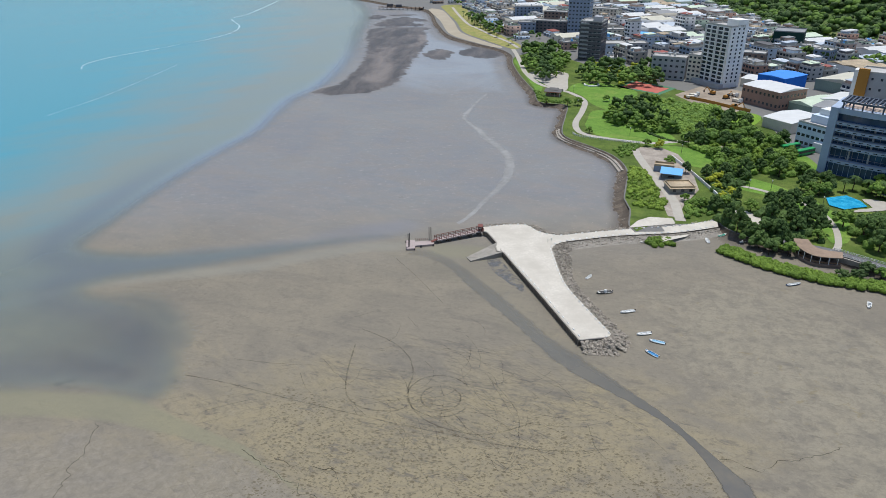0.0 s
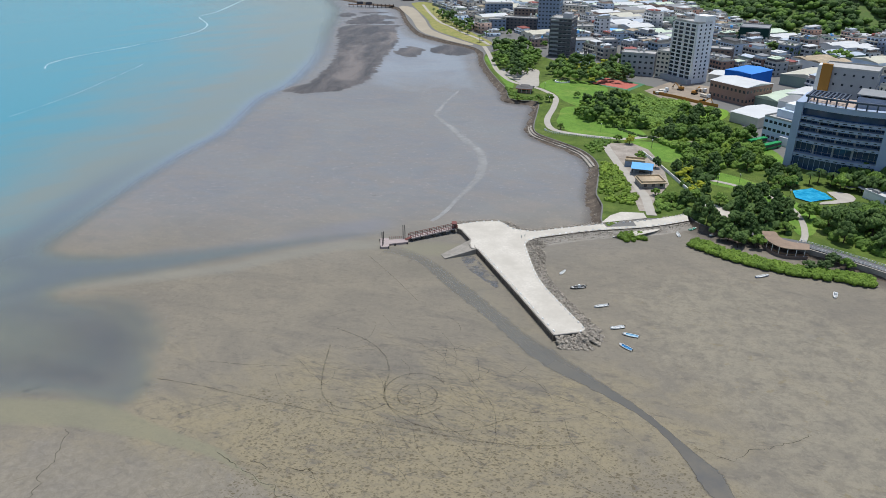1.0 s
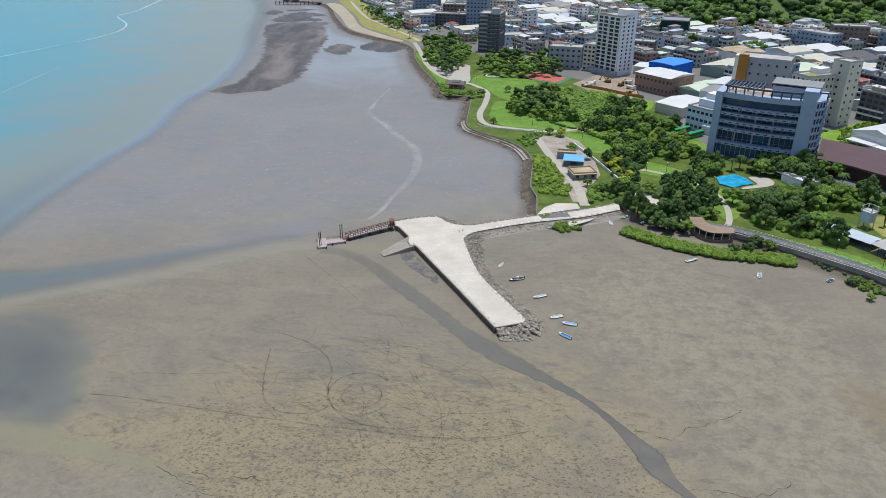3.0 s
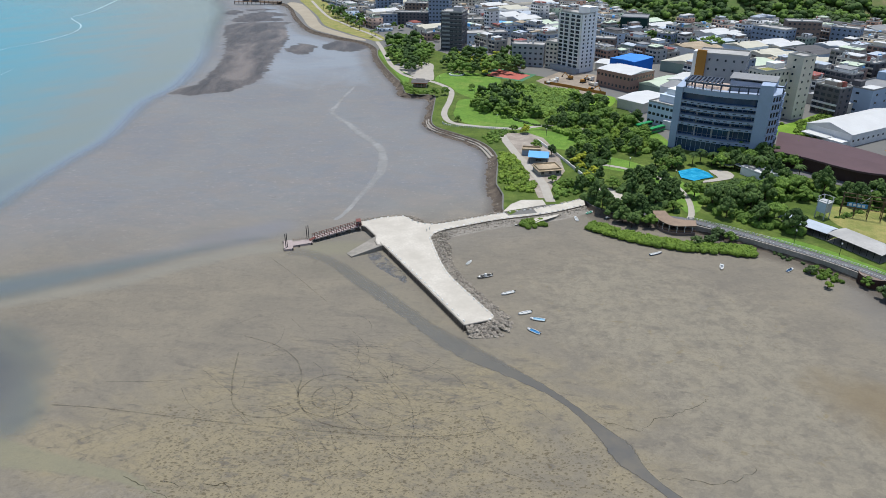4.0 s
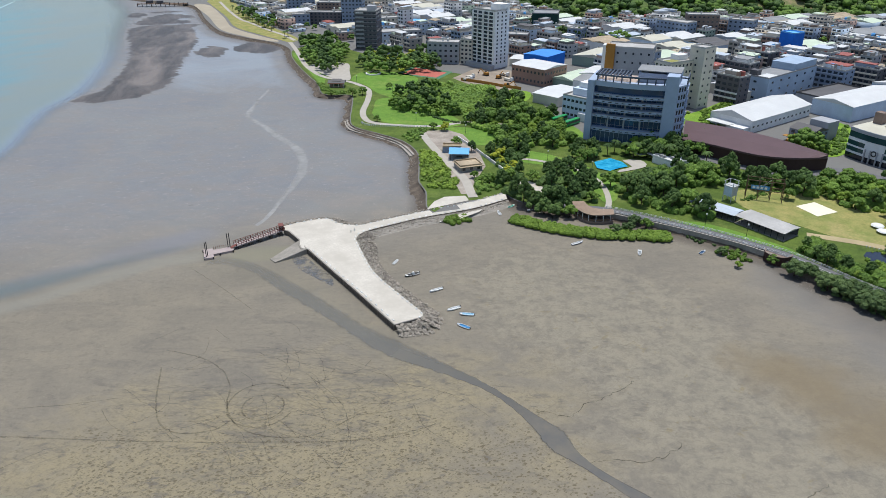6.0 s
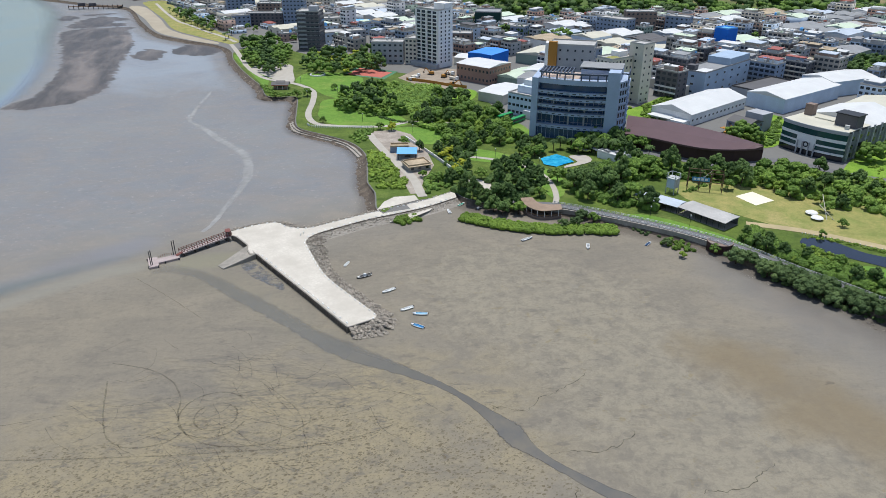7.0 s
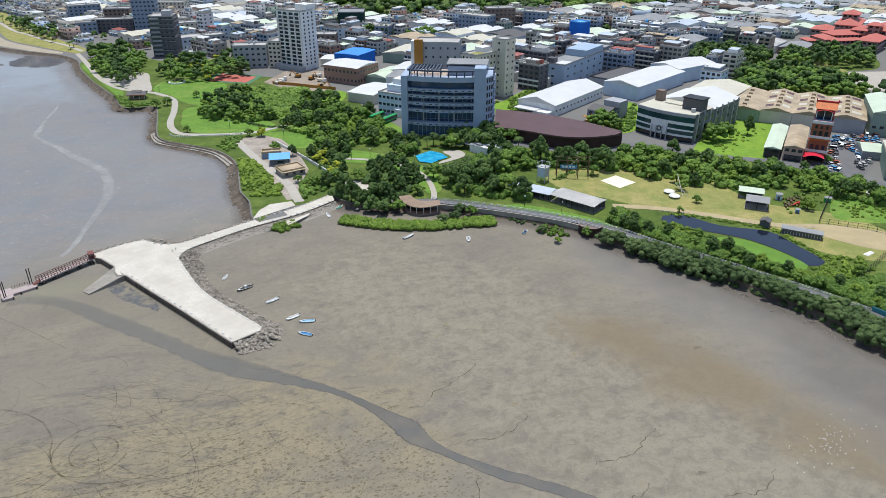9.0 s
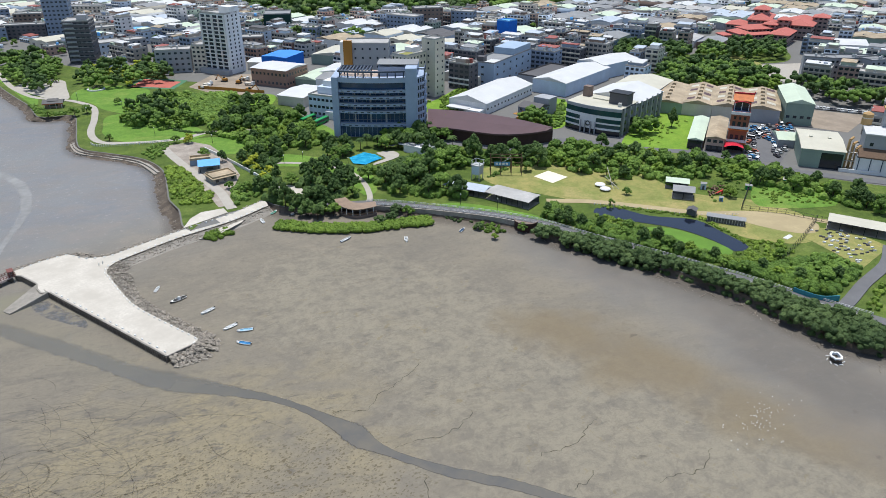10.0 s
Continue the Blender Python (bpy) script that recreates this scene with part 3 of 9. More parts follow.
paint(me, "depth", [alpha[::-1].ravel(), upper[::-1].ravel(), alpha.ravel(), alpha.ravel()])
n = Nodes("channel_water")
c = n.mix(n.ramp(n.noise(0.12, 4, 0.65), 0.4, 0.65), rgb("5b5a57"), rgb("6a655b"))
c = n.mix(n.add("ShaderNodeSeparateColor", Color=n.attr("depth")).outputs[1], c, rgb("797872"))
me.materials.append(n.done(c, 0.5, 0, 0.25, n.math("MULTIPLY", n.add("ShaderNodeSeparateColor", Color=n.attr("depth")).outputs[0], 0.96)))
tagged(new("water_channel", me), "smooth dark tidal channel winding across the mud", "water", kind="structure")
n = Nodes("tide_pool_water")
wetness = n.ramp(n.noise(0.3, 5, 0.6), 0.42, 0.58, 0, 0.6)
M["pool_water"] = n.done(n.mix(n.ramp(n.noise(2.5, 3), 0.4, 0.62), rgb("565a5e"), rgb("76787a")), 0.3, 0, 0.4, wetness)
structure("water_tide_pool", fill(spline([(19.5, 221), (23.5, 222.5), (26.5, 213.5), (30, 203), (29, 197.5), (24.5, 205), (21, 212)], 0.8, True), 0.06), M["pool_water"], "shallow dark tide pools beside the jetty wall", "water")
structure("water_creek", ribbon(Mesh(), [(x + 2.5 * noise.noise((x * 0.04, y * 0.04, 8)), y) for x, y in CREEK[:-4]], (1.0, 2.8, 4.4, 4.2, 0.6), 0.05, 1.2, 6), M["wet_creek"], "pale shallow creek in the wet mud", "water")

# ---------------------------------------------------------------- land
structure("land", fill(LAND, LAND_Z), M["town"], "paved town ground behind the shore", "ground")
shore = Mesh()
for line in (COAST_PARK, COAST_BAY):
    k = 1.0 if line is COAST_PARK else 0.35
    line = spline(line[::3] + line[-1:], 1.2)
    inner = side(line, 0.0)
    rows = [inner]
    for reach_k, seed in ((1.0, 2), (2.4, 4), (4.6, 6)):
        rows.append(side(line, [-k * reach_k * (1 + 0.45 * noise.noise((x * 0.12, y * 0.12, seed)) + 0.35 * noise.noise((x * 0.7, y * 0.7, seed))) for x, y in line]))
    heights = [[LAND_Z + 0.02] * len(line)] + [[h + a * noise.noise((x * 0.8, y * 0.8, h)) for x, y in line] for h, a in ((1.15, 0.5), (0.5, 0.4), (-0.12, 0.1))]
    shore.strip([[(*rows[j][i], heights[j][i]) for j in (3, 2, 1, 0)] for i in range(len(line))])
structure("shore_bank", shore, M["shore"], "stony dark bank between the land and the mud", "bank", True)

PARK = [(71, 600), (95, 637), (117, 590), (128, 560), (172, 540), (160, 489), (178, 466), (181.5, 424), (196.6, 406), (185, 342), (180, 303), (200, 292), (219, 276), (222, 257), (243, 231),
        (263, 222), (282, 198), (300, 172), (308, 147), (311, 124), (325, 95), (350, 40), (330, -20), (225, -30)]
PARK = PARK[:1] + PARK[1:] + list(reversed(side(COAST_BAY, 0.6)))[1:-1] + [(101, 246.6), (86, 246.6)] + [q for q in reversed(side(COAST_PARK, 0.6)) if q[1] < 596]
structure("park_ground", fill(PARK, LAND_Z + 0.06), M["rough_grass"], "rough green park ground with shrubs", "ground")


def patch(name, pts, z, material, label, category, step=3.0, smooth_line=True):
    line = spline(pts, step, True) if smooth_line else pts
    return structure(name, fill(line, LAND_Z + z), M[material], label, category)


patch("lawn_north", [(70, 590), (76, 586), (75, 540), (80, 500), (74, 470), (72, 490), (71, 530), (69, 570)], 0.12, "lawn", "mown green lawn strip along the sea path", "lawn")
patch("lawn_middle", [(95, 478), (108, 500), (130, 492), (140, 470), (128, 440), (112, 420), (103, 436), (101, 458)], 0.12, "lawn", "wide mown green lawn in the park", "lawn")
patch("lawn_south", [(92, 400), (100, 420), (118, 418), (118, 395), (130, 372), (128, 350), (108, 352), (92, 366), (88, 385)], 0.12, "lawn", "mown green lawn behind the white fence", "lawn")
patch("lawn_inner", [(118, 345), (130, 345), (140, 330), (134, 312), (122, 318)], 0.12, "lawn", "mown green lawn beside the shelter", "lawn")
patch("lawn_slope", [(138, 300), (150, 292), (160, 270), (162, 245), (152, 228), (146, 228), (150, 250), (146, 272), (134, 285)], 0.12, "lawn", "sloping mown lawn with a path", "lawn")
patch("lawn_road", [(160, 200), (172, 196), (186, 168), (182, 163), (168, 185)], 0.12, "lawn", "bright grass verge beside the shore road", "lawn")
patch("field", [(204, 221), (222, 214), (240, 200), (256, 172), (252, 146), (268, 118), (262, 95), (243, 90), (230, 106), (232, 137), (214, 160), (203, 184), (196, 205)], 0.13, "dry_lawn", "dry yellowish training field", "lawn")

# ---------------------------------------------------------------- jetty
def deck_z(x, y):
    return 1.85 + 0.25 * min(1.0, max(0.0, (x - 62) / 44))


NORTH_EDGE = spline([(19.8, 245.6), (28.3, 247.8), (36.9, 247.6), (39.9, 242.1), (46.5, 237.7), (58.7, 239.7), (75, 242.4), (95.7, 245.2), (112.1, 250.1)], 3)
SOUTH_LINK = spline([(110.1, 243.1), (92.8, 238.4), (71.2, 236.5), (56.6, 233.5), (47.5, 230.9), (43.7, 226.9), (43.1, 221.3), (43.4, 200.1), (47, 184), (50.7, 170.8), (50.9, 168.4), (49.7, 166.8)], 3)
WEST_EDGE = [(41.2, 165.6), (37.3, 179.9), (33.4, 194.1), (29.3, 208.5), (25.3, 222.9), (23.1, 224.1), (22.8, 227.7), (23.5, 231.4), (20.9, 240.2), (19.7, 241.4)]
DECK = list(reversed(NORTH_EDGE)) + [(19.7, 242.6)] + list(reversed(WEST_EDGE)) + list(reversed(SOUTH_LINK))
jetty = thing("jetty", "pale concrete jetty with rubble sides on the mud flat", "jetty", Matrix())
top = fill(DECK, 0)
top.v = [(x, y, deck_z(x, y)) for x, y, _ in top.v]
part("deck", top, M["concrete"], jetty)
wall = Mesh()
ring = DECK + DECK[:1]
wall.strip([[(x, y, deck_z(x, y) - 0.02), (x, y, -0.3)] for x, y in ring])
part("side_wall", wall, M["quay_wall"], jetty, "dark stained concrete side wall")
cope = Mesh()
line = [(49.8, 166.8)] + WEST_EDGE
ribbon(cope, side(line, -0.25), 0.5, 1.95, skirt=0.3)
part("coping", cope, M["old_concrete"], jetty)
# fender piles along the west wall
M["fender"] = surface("weathered_fender", rgb("847b70"), 0.9, 0.3, 0.6, 4.0, 0.2, each=0.35)
FENDER = Mesh().box(-0.34, -0.06, -0.16, 0.16, -0.2, 1.65, 0.03).data("fender_pile", M["fender"])
for (ax, ay), (bx, by) in zip(WEST_EDGE[:4], WEST_EDGE[1:5]):
    for i in range(14):
        px, py = ax + (bx - ax) * i / 14, ay + (by - ay) * i / 14
        part("fender_pile", FENDER, None, jetty, at=pose(px, py, 0, 0, 0, 15))
kerb = Mesh().box(-0.42, 0.42, -0.17, 0.17, 0, 0.34, 0.05).data("kerb_block", M["white"])


def kerbs(line, every, off):
    walked, last = 0.0, line[0]
    for i, p in enumerate(side(line, off)):
        walked += math.dist(last, p)
        last = p
        if walked >= every:
            walked = 0.0
            a, b = line[max(i - 1, 0)], line[min(i + 1, len(line) - 1)]
            part("kerb_block", kerb, None, jetty, at=pose(*p, deck_z(*p), 0, 0, math.degrees(math.atan2(b[1] - a[1], b[0] - a[0]))))


kerbs(spline(NORTH_EDGE, 0.5), 2.6, -0.5)
kerbs(spline(SOUTH_LINK, 0.5), 2.3, -0.5)
kerbs(spline(WEST_EDGE[:5], 0.5), 3.0, -1.1)

# slipway ramp
ramp = Mesh().prism([(23.6, 231.5), (12.2, 222.8), (13.6, 219.4), (25.3, 223.1)], -0.2, lambda x, y: 0.15 + 1.68 * (x - 12) / 12.4)
part("ramp", ramp, M["old_concrete"], jetty, "sloping concrete boat ramp with algae")


def rock_mesh(i):
    rnd = random.Random(i)
    bm = bmesh.new()
    bmesh.ops.create_icosphere(bm, subdivisions=1, radius=0.5)
    for v in bm.verts:
        v.co = v.co * rnd.uniform(0.55, 1.2)
        v.co.z *= 0.75
    m = Mesh()
    bm.verts.index_update()
    m.v, m.f = [tuple(v.co) for v in bm.verts], [tuple(v.index for v in f.verts) for f in bm.faces]
    bm.free()
    return m


ROCKS = [rock_mesh(i) for i in range(7)]
ROCK_DATA = [m.data("rock", M["stone"]) for m in ROCKS]


def rubble(line, width, count, rnd, lo, hi, singles, parent, zfun, joined, out=-1):
    """Stones on a slope beside a line; the first few are parts of their own."""
    for k in range(count):
        i = rnd.randrange(len(line) - 1)
        f, s = rnd.random(), rnd.random()
        (ax, ay), (bx, by) = line[i], line[i + 1]
        ln = math.dist(line[i], line[i + 1]) or 1
        x, y = ax + (bx - ax) * f, ay + (by - ay) * f
        w = width(i / len(line)) if callable(width) else width
        nx, ny = -(by - ay) / ln * out, (bx - ax) / ln * out
        x, y = x + nx * w * s, y + ny * w * s
        size = lo + (hi - lo) * rnd.random() ** 1.8 * 1.15
        zz = zfun(x, y) * (1 - s) ** 1.0 - 0.1 + size * 0.15
        m = pose(x, y, zz, rnd.uniform(-30, 30), rnd.uniform(-30, 30), rnd.uniform(0, 360)) @ Matrix.Diagonal((size * rnd.uniform(0.8, 1.5), size, size * rnd.uniform(0.7, 1.0), 1))
        r = rnd.randrange(7)
        if singles > 0:
            singles -= 1
            part("rock", ROCK_DATA[r], None, parent, at=m)
        else:
            n0 = len(joined.v)
            joined.v += [tuple(m @ Vector(v)) for v in ROCKS[r].v]
            joined.f += [tuple(q + n0 for q in fc) for fc in ROCKS[r].f]


rnd = random.Random(4)
heap = Mesh()
EAST_EDGE = SOUTH_LINK[len(SOUTH_LINK) // 2 - 4:]
M["rubble"] = surface("tan_grey_rubble", rgb("c0b6a7"), 0.9, 0.3, 0.5, 4.0, 0.3, isle=0.45, each=0.25)
ROCK_DATA = [m.data("rock", M["rubble"]) for m in ROCKS]
TIP = spline([(50.9, 169.8), (50.7, 167.2), (47.5, 166), (41.7, 165.2)], 1)
rubble(TIP, lambda u: 6.6 - 5.2 * abs(u - 0.28), 1000, rnd, 0.25, 0.95, 160, jetty, lambda x, y: 1.6, heap, 1)
rubble(EAST_EDGE, lambda u: 4.6 + 2.4 * max(0.0, 1 - abs(u - 0.16) / 0.16) + 1.6 * u ** 3, 2500, rnd, 0.2, 0.85, 120, jetty, lambda x, y: 1.6, heap, 1)
rubble(SOUTH_LINK[:len(SOUTH_LINK) // 2], 3.2, 1200, rnd, 0.25, 0.85, 20, jetty, lambda x, y: deck_z(x, y) - 0.4, heap, 1)
rubble(NORTH_EDGE, 5.5, 1500, rnd, 0.3, 0.95, 0, jetty, lambda x, y: deck_z(x, y) + 0.1, heap, 1)
tagged(part("rubble", heap, M["rubble"], jetty, "heap of grey rubble stones"), kind="stuff")
core = Mesh()
lines = [(NORTH_EDGE, 2.4, 1), (SOUTH_LINK, 4.2, 1), (TIP, 3.6, 1)]
for line, w, s in lines:
    core.strip([[(*a, deck_z(*a) - 0.5), (*b, -0.2)] for a, b in zip(line, side(line, s * w))])
part("rubble_slope", core, M["old_concrete"], jetty)
for x, y in ((42.7, 231.9), (44.1, 232.8)):
    part("bollard", Mesh().beam((x, y, 1.8), (x, y, 2.9), 0.16, 8), M["white"], jetty)

# ---------------------------------------------------------------- footbridge and pontoon
bridge = thing("footbridge", "red-brown railed footbridge on dark concrete piers", "footbridge", Matrix())
A, B = Vector((1.4, 235.8, 1.35)), Vector((19.3, 243.2, 1.85))
dirn = (B - A).normalized()
sidev = Vector((-dirn.y, dirn.x, 0)).normalized()


def plank(mesh, a, b, half, h):
    a, b = Vector(a), Vector(b)
    s = Vector((-(b - a).y, (b - a).x, 0)).normalized() * half
    n0 = len(mesh.v)
    mesh.v += [tuple(a - s), tuple(b - s), tuple(b + s), tuple(a + s)]
    mesh.v += [tuple(Vector(v) - Vector((0, 0, h))) for v in mesh.v[n0:n0 + 4]]
    mesh.f += [(n0, n0 + 1, n0 + 2, n0 + 3), (n0 + 7, n0 + 6, n0 + 5, n0 + 4)] + [(n0 + 4 + i, n0 + 4 + (i + 1) % 4, n0 + (i + 1) % 4, n0 + i) for i in range(4)]
    return mesh


part("walkway", plank(Mesh(), A, B, 1.3, 0.35), M["deck"], bridge)
for s in (-1.25, 1.25):
    rail = Mesh()
    for h in (0.55, 1.1):
        rail.beam(A + sidev * s + Vector((0, 0, h)), B + sidev * s + Vector((0, 0, h)), 0.09)
    part("handrail", rail, M["rail"], bridge)
    for i in range(21):
        p = A + (B - A) * (i / 20) + sidev * s
        part("post", Mesh().beam(p, p + Vector((0, 0, 1.25)), 0.1, 5), M["rail"], bridge)
for f in (0.06, 0.28, 0.5, 0.72, 0.92):
    p = A + (B - A) * f
    pier = Mesh()
    plank(pier, p - sidev * 1.3 + Vector((0, 0, -0.33)), p + sidev * 1.3 + Vector((0, 0, -0.33)), 0.45, p.z + 0.2)
    part("pier", pier, M["wet_concrete"], bridge)
part("gatehouse", Mesh().box(17.8, 18.0, 241.3, 244.1, 1.8, 3.7).box(19.2, 19.4, 241.3, 244.1, 1.8, 3.7).box(17.7, 19.5, 241.2, 244.2, 3.7, 3.85), M["rail"], bridge, "red-brown gate frame")

pontoon = thing("pontoon", "floating pink-grey pontoon with steel mooring piles", "pontoon", Matrix())
pon = Mesh()
plank(pon, (-8.9, 233.0, 0.75), (0.6, 234.6, 0.75), 1.7, 0.75)
plank(pon, (-7.7, 229.2, 0.79), (-7.9, 236.6, 0.79), 1.6, 0.78)
part("float", pon, M["deck"], pontoon)
for x, y in ((-9.3, 230), (-6.3, 229.4), (-9.6, 236), (0.5, 232.7), (-4, 231.6)):
    part("fender", Mesh().beam((x, y, 0), (x, y, 0.8), 0.25, 8), M["steel"], pontoon)
for x, y in ((-8.6, 230.4), (-8.1, 230.9), (-1.0, 236.0), (-0.3, 236.2)):
    part("mooring_pile", Mesh().beam((x, y, -0.5), (x, y, 6.2), 0.14, 8), M["steel"], pontoon)
for i in range(9):
    x = -6 + i * 0.72
    part("cleat_post", Mesh().beam((x, 236.1 + 0.04 * i, 0.75), (x, 236.1 + 0.04 * i, 1.7), 0.08, 5), M["rail"], pontoon)
part("gangway", plank(Mesh(), (-0.2, 234.9, 0.95), (2.0, 235.6, 1.62), 0.7, 0.12), M["rail"], pontoon)


# ---------------------------------------------------------------- boats
def boat(x, y, turn, length, hull, inner, label, motor=True, cabin=False, beam=None):
    """An open boat, bow along +x."""
    b = thing("boat", label, "boat", pose(x, y, 0.02, 0, 0, turn), "small boats on the mud")
    L, W = length * 0.8, (beam or length * 0.3) * 0.86
    stations = [(-0.5, 0.82, 0.55), (-0.3, 0.96, 0.52), (0.0, 1.0, 0.55), (0.25, 0.86, 0.62), (0.4, 0.55, 0.72), (0.5, 0.06, 0.85)]
    rows, inn = [], []
    for s, w, h in stations:
        hw, px, hh = W / 2 * w, s * L, h * 0.16 * L
        rows.append([(px, -hw, hh), (px, -hw * 0.92, hh * 0.45), (px, -hw * 0.55, 0.02), (px, hw * 0.55, 0.02), (px, hw * 0.92, hh * 0.45), (px, hw, hh)])
        inn.append([(px * 0.96, hw * 0.86, hh), (px * 0.95, hw * 0.7, hh * 0.35), (px * 0.95, -hw * 0.7, hh * 0.35), (px * 0.96, -hw * 0.86, hh)])
    m = Mesh().strip(rows)
    m.face(*reversed(rows[0]))
    part("hull", m, hull, b, smooth=False)
    m = Mesh().strip(inn)
    m.face(*reversed(inn[0]))
    part("well", m, inner, b)
    rim = Mesh()
    rim.strip([[r[0], i[3]] for r, i in zip(rows, inn)])
    rim.strip([[i[0], r[5]] for r, i in zip(rows, inn)])
    rim.face(rows[0][0], rows[0][5], inn[0][0], inn[0][3])
    part("gunwale", rim, M["white"], b)
    for s in (-0.25, 0.1):
        part("thwart", Mesh().box(s * L - 0.14, s * L + 0.14, -W * 0.38, W * 0.38, 0.075 * L * 0.9, 0.075 * L * 0.9 + 0.06), inner, b)
    part("foredeck", Mesh().prism([(0.3 * L, -W * 0.3), (0.47 * L, 0), (0.3 * L, W * 0.3)], 0.09 * L, 0.105 * L), M["white"], b)
    if motor:
        o = part("outboard", Mesh().box(-0.56 * L, -0.5 * L, -0.13, 0.13, 0.06 * L, 0.15 * L, 0.03), M["steel"], b, "black outboard motor")
        part("shaft", Mesh().beam((-0.54 * L, 0, 0.06 * L), (-0.56 * L, 0, 0.1), 0.06, 6), M["steel"], o)
    if cabin:
        part("console", Mesh().box(-0.16 * L, 0.0, -W * 0.25, W * 0.25, 0.06 * L, 0.22 * L, 0.1), M["white"], b)
    return b


M["boat_white"] = surface("white_fibreglass", rgb("e4e6e4"), 0.35, 0.08, 0.5, 3.0, spec=0.5)
M["boat_blue"] = surface("blue_fibreglass", rgb("4a8fc0"), 0.35, 0.15, 0.5, 3.0, spec=0.5)
M["boat_green"] = surface("green_hull_paint", rgb("2fa58c"), 0.4, 0.15, 0.5, 3.0, spec=0.4)
M["boat_dark"] = surface("dark_hull_paint", rgb("4a4a48"), 0.5, 0.2, 0.5, 3.0)
M["boat_navy"] = surface("faded_blue_paint", rgb("3f5f80"), 0.5, 0.2, 0.5, 3.0)
M["well_grey"] = surface("grey_boat_floor", rgb("cfd1cf"), 0.7, 0.2, 1.0, 4.0)
M["well_blue"] = surface("pale_blue_floor", rgb("8fb9cf"), 0.6, 0.15, 1.0, 4.0)
BOATS = [
    (52.9, 206.9, 48, 4.4, "boat_white", "well_grey", "small white open boat lying on the mud", False),
    (55.5, 196.0, 190, 6.6, "boat_dark", "boat_dark", "dark grey work boat with gear and outboard on the mud", True),
    (59.9, 183.8, 193, 6.0, "boat_white", "well_grey", "long white open boat with outboard on the mud", True),
    (61.4, 171.2, 190, 5.6, "boat_white", "well_grey", "white open boat with outboard on the mud", True),
    (64.0, 166.9, 155, 5.6, "boat_white", "well_blue", "white and light blue open boat on the mud", True),
    (60.8, 161.0, 128, 5.4, "boat_white", "boat_blue", "white boat with bright blue floor on the mud", True),
    (103.1, 234.8, 82, 5.2, "boat_white", "well_grey", "white open boat near the jetty root", False),
    (110.7, 239.6, 28, 5.0, "boat_green", "boat_green", "green boat pulled up under the trees", False),
    (116.8, 233.9, 20, 5.0, "boat_white", "well_grey", "old white boat beneath the trees", False),
    (121.0, 232.5, 200, 4.6, "boat_dark", "well_grey", "dark boat beneath the trees", False),
    (119.1, 200.0, 12, 6.4, "boat_navy", "well_grey", "long grey-blue flat boat before the mangrove hedge", False),
    (136.2, 186.0, 236, 5.6, "boat_white", "well_grey", "white boat with console lying on the mud", False),
    (157.6, 179.4, 25, 4.8, "boat_navy", "boat_navy", "faded blue boat below the shore road", False),
    (79.3, 234.2, 200, 4.4, "boat_dark", "boat_dark", "dark dinghy beside the link road", True),
]
for i, (x, y, turn, length, hull, inner, label, motor) in enumerate(BOATS):
    boat(x, y, turn, length, M[hull], M[inner], label, motor, cabin=(i in (1, 11)), beam=1.5 if i in (10, 2) else None)


# broken hull half sunk in the mud
wreck = thing("wrecked_boat", "stubby bleached wreck of a boat with a dark hold", "boat", pose(180.6, 52.4, 0, 0, 0, 35))
ring_pts = [(math.cos(a), math.sin(a)) for a in [2 * math.pi * i / 16 for i in range(16)]]
part("hull", Mesh().strip([[(2.0 * x * k, 1.5 * y * k, z0 + 0.15 * noise.noise((x * 2, y * 2, z0))) for x, y in ring_pts + ring_pts[:1]] for k, z0 in ((0.75, -0.1), (0.95, 0.6), (1.0, 1.3))]), M["dark_stone"], wreck, "dark stained hull side")
part("rim", Mesh().strip([[(2.0 * x * k, 1.5 * y * k, z0 + 0.8 * noise.noise((x * 2.3, y * 2.3, 4))) for x, y in ring_pts + ring_pts[:1]] for k, z0 in ((1.04, 1.15), (1.04, 1.5), (0.7, 1.5), (0.68, 0.8))]), M["boat_white"], wreck, "ragged bleached white rim")
part("hold", Mesh().prism([(1.5 * x, 1.1 * y) for x, y in ring_pts], 0.1, 0.7), M["dark_stone"], wreck)
for i in range(9):
    part("loose_board", Mesh().beam((2.2 * math.cos(i * 0.7), 1.7 * math.sin(i * 0.7), 0.1), (2.9 * math.cos(i * 0.7 + 0.4), 2.3 * math.sin(i * 0.7 + 0.4), 0.12), 0.12, 4), M["boat_white"], wreck)


# ---------------------------------------------------------------- plants
def leaves(name, a, b, c):
    """Foliage: tone by clump, by tree and by stand, with a fine leafy grain."""
    n = Nodes(name)
    k = n.mix(n.ramp(n.island(), 0, 1, 0.15, 0.85), a, b)
    k = n.mix(n.ramp(n.noise(0.35, 2), 0.35, 0.7), k, c)
    grain = n.noise(2.6, 5, 0.8)
    k = n.mix(n.ramp(grain, 0.5, 0.36, 0, 0.6), k, shade(a, 0.6))
    k = n.mix(n.ramp(grain, 0.56, 0.7, 0, 0.5), k, shade(b, 1.25))
    k = n.mix(1.0, k, n.mix(n.random(), (0.72, 0.76, 0.7), (1.15, 1.12, 1.05)), "MULTIPLY")
    k = n.mix(1.0, k, n.mix(n.ramp(n.noise(0.06, 2), 0.35, 0.65), (0.78, 0.82, 0.78), (1.25, 1.2, 1.1)), "MULTIPLY")
    n.bump(grain, 0.7, 0.35)
    return n.done(k, 0.75, 0, 0.2)


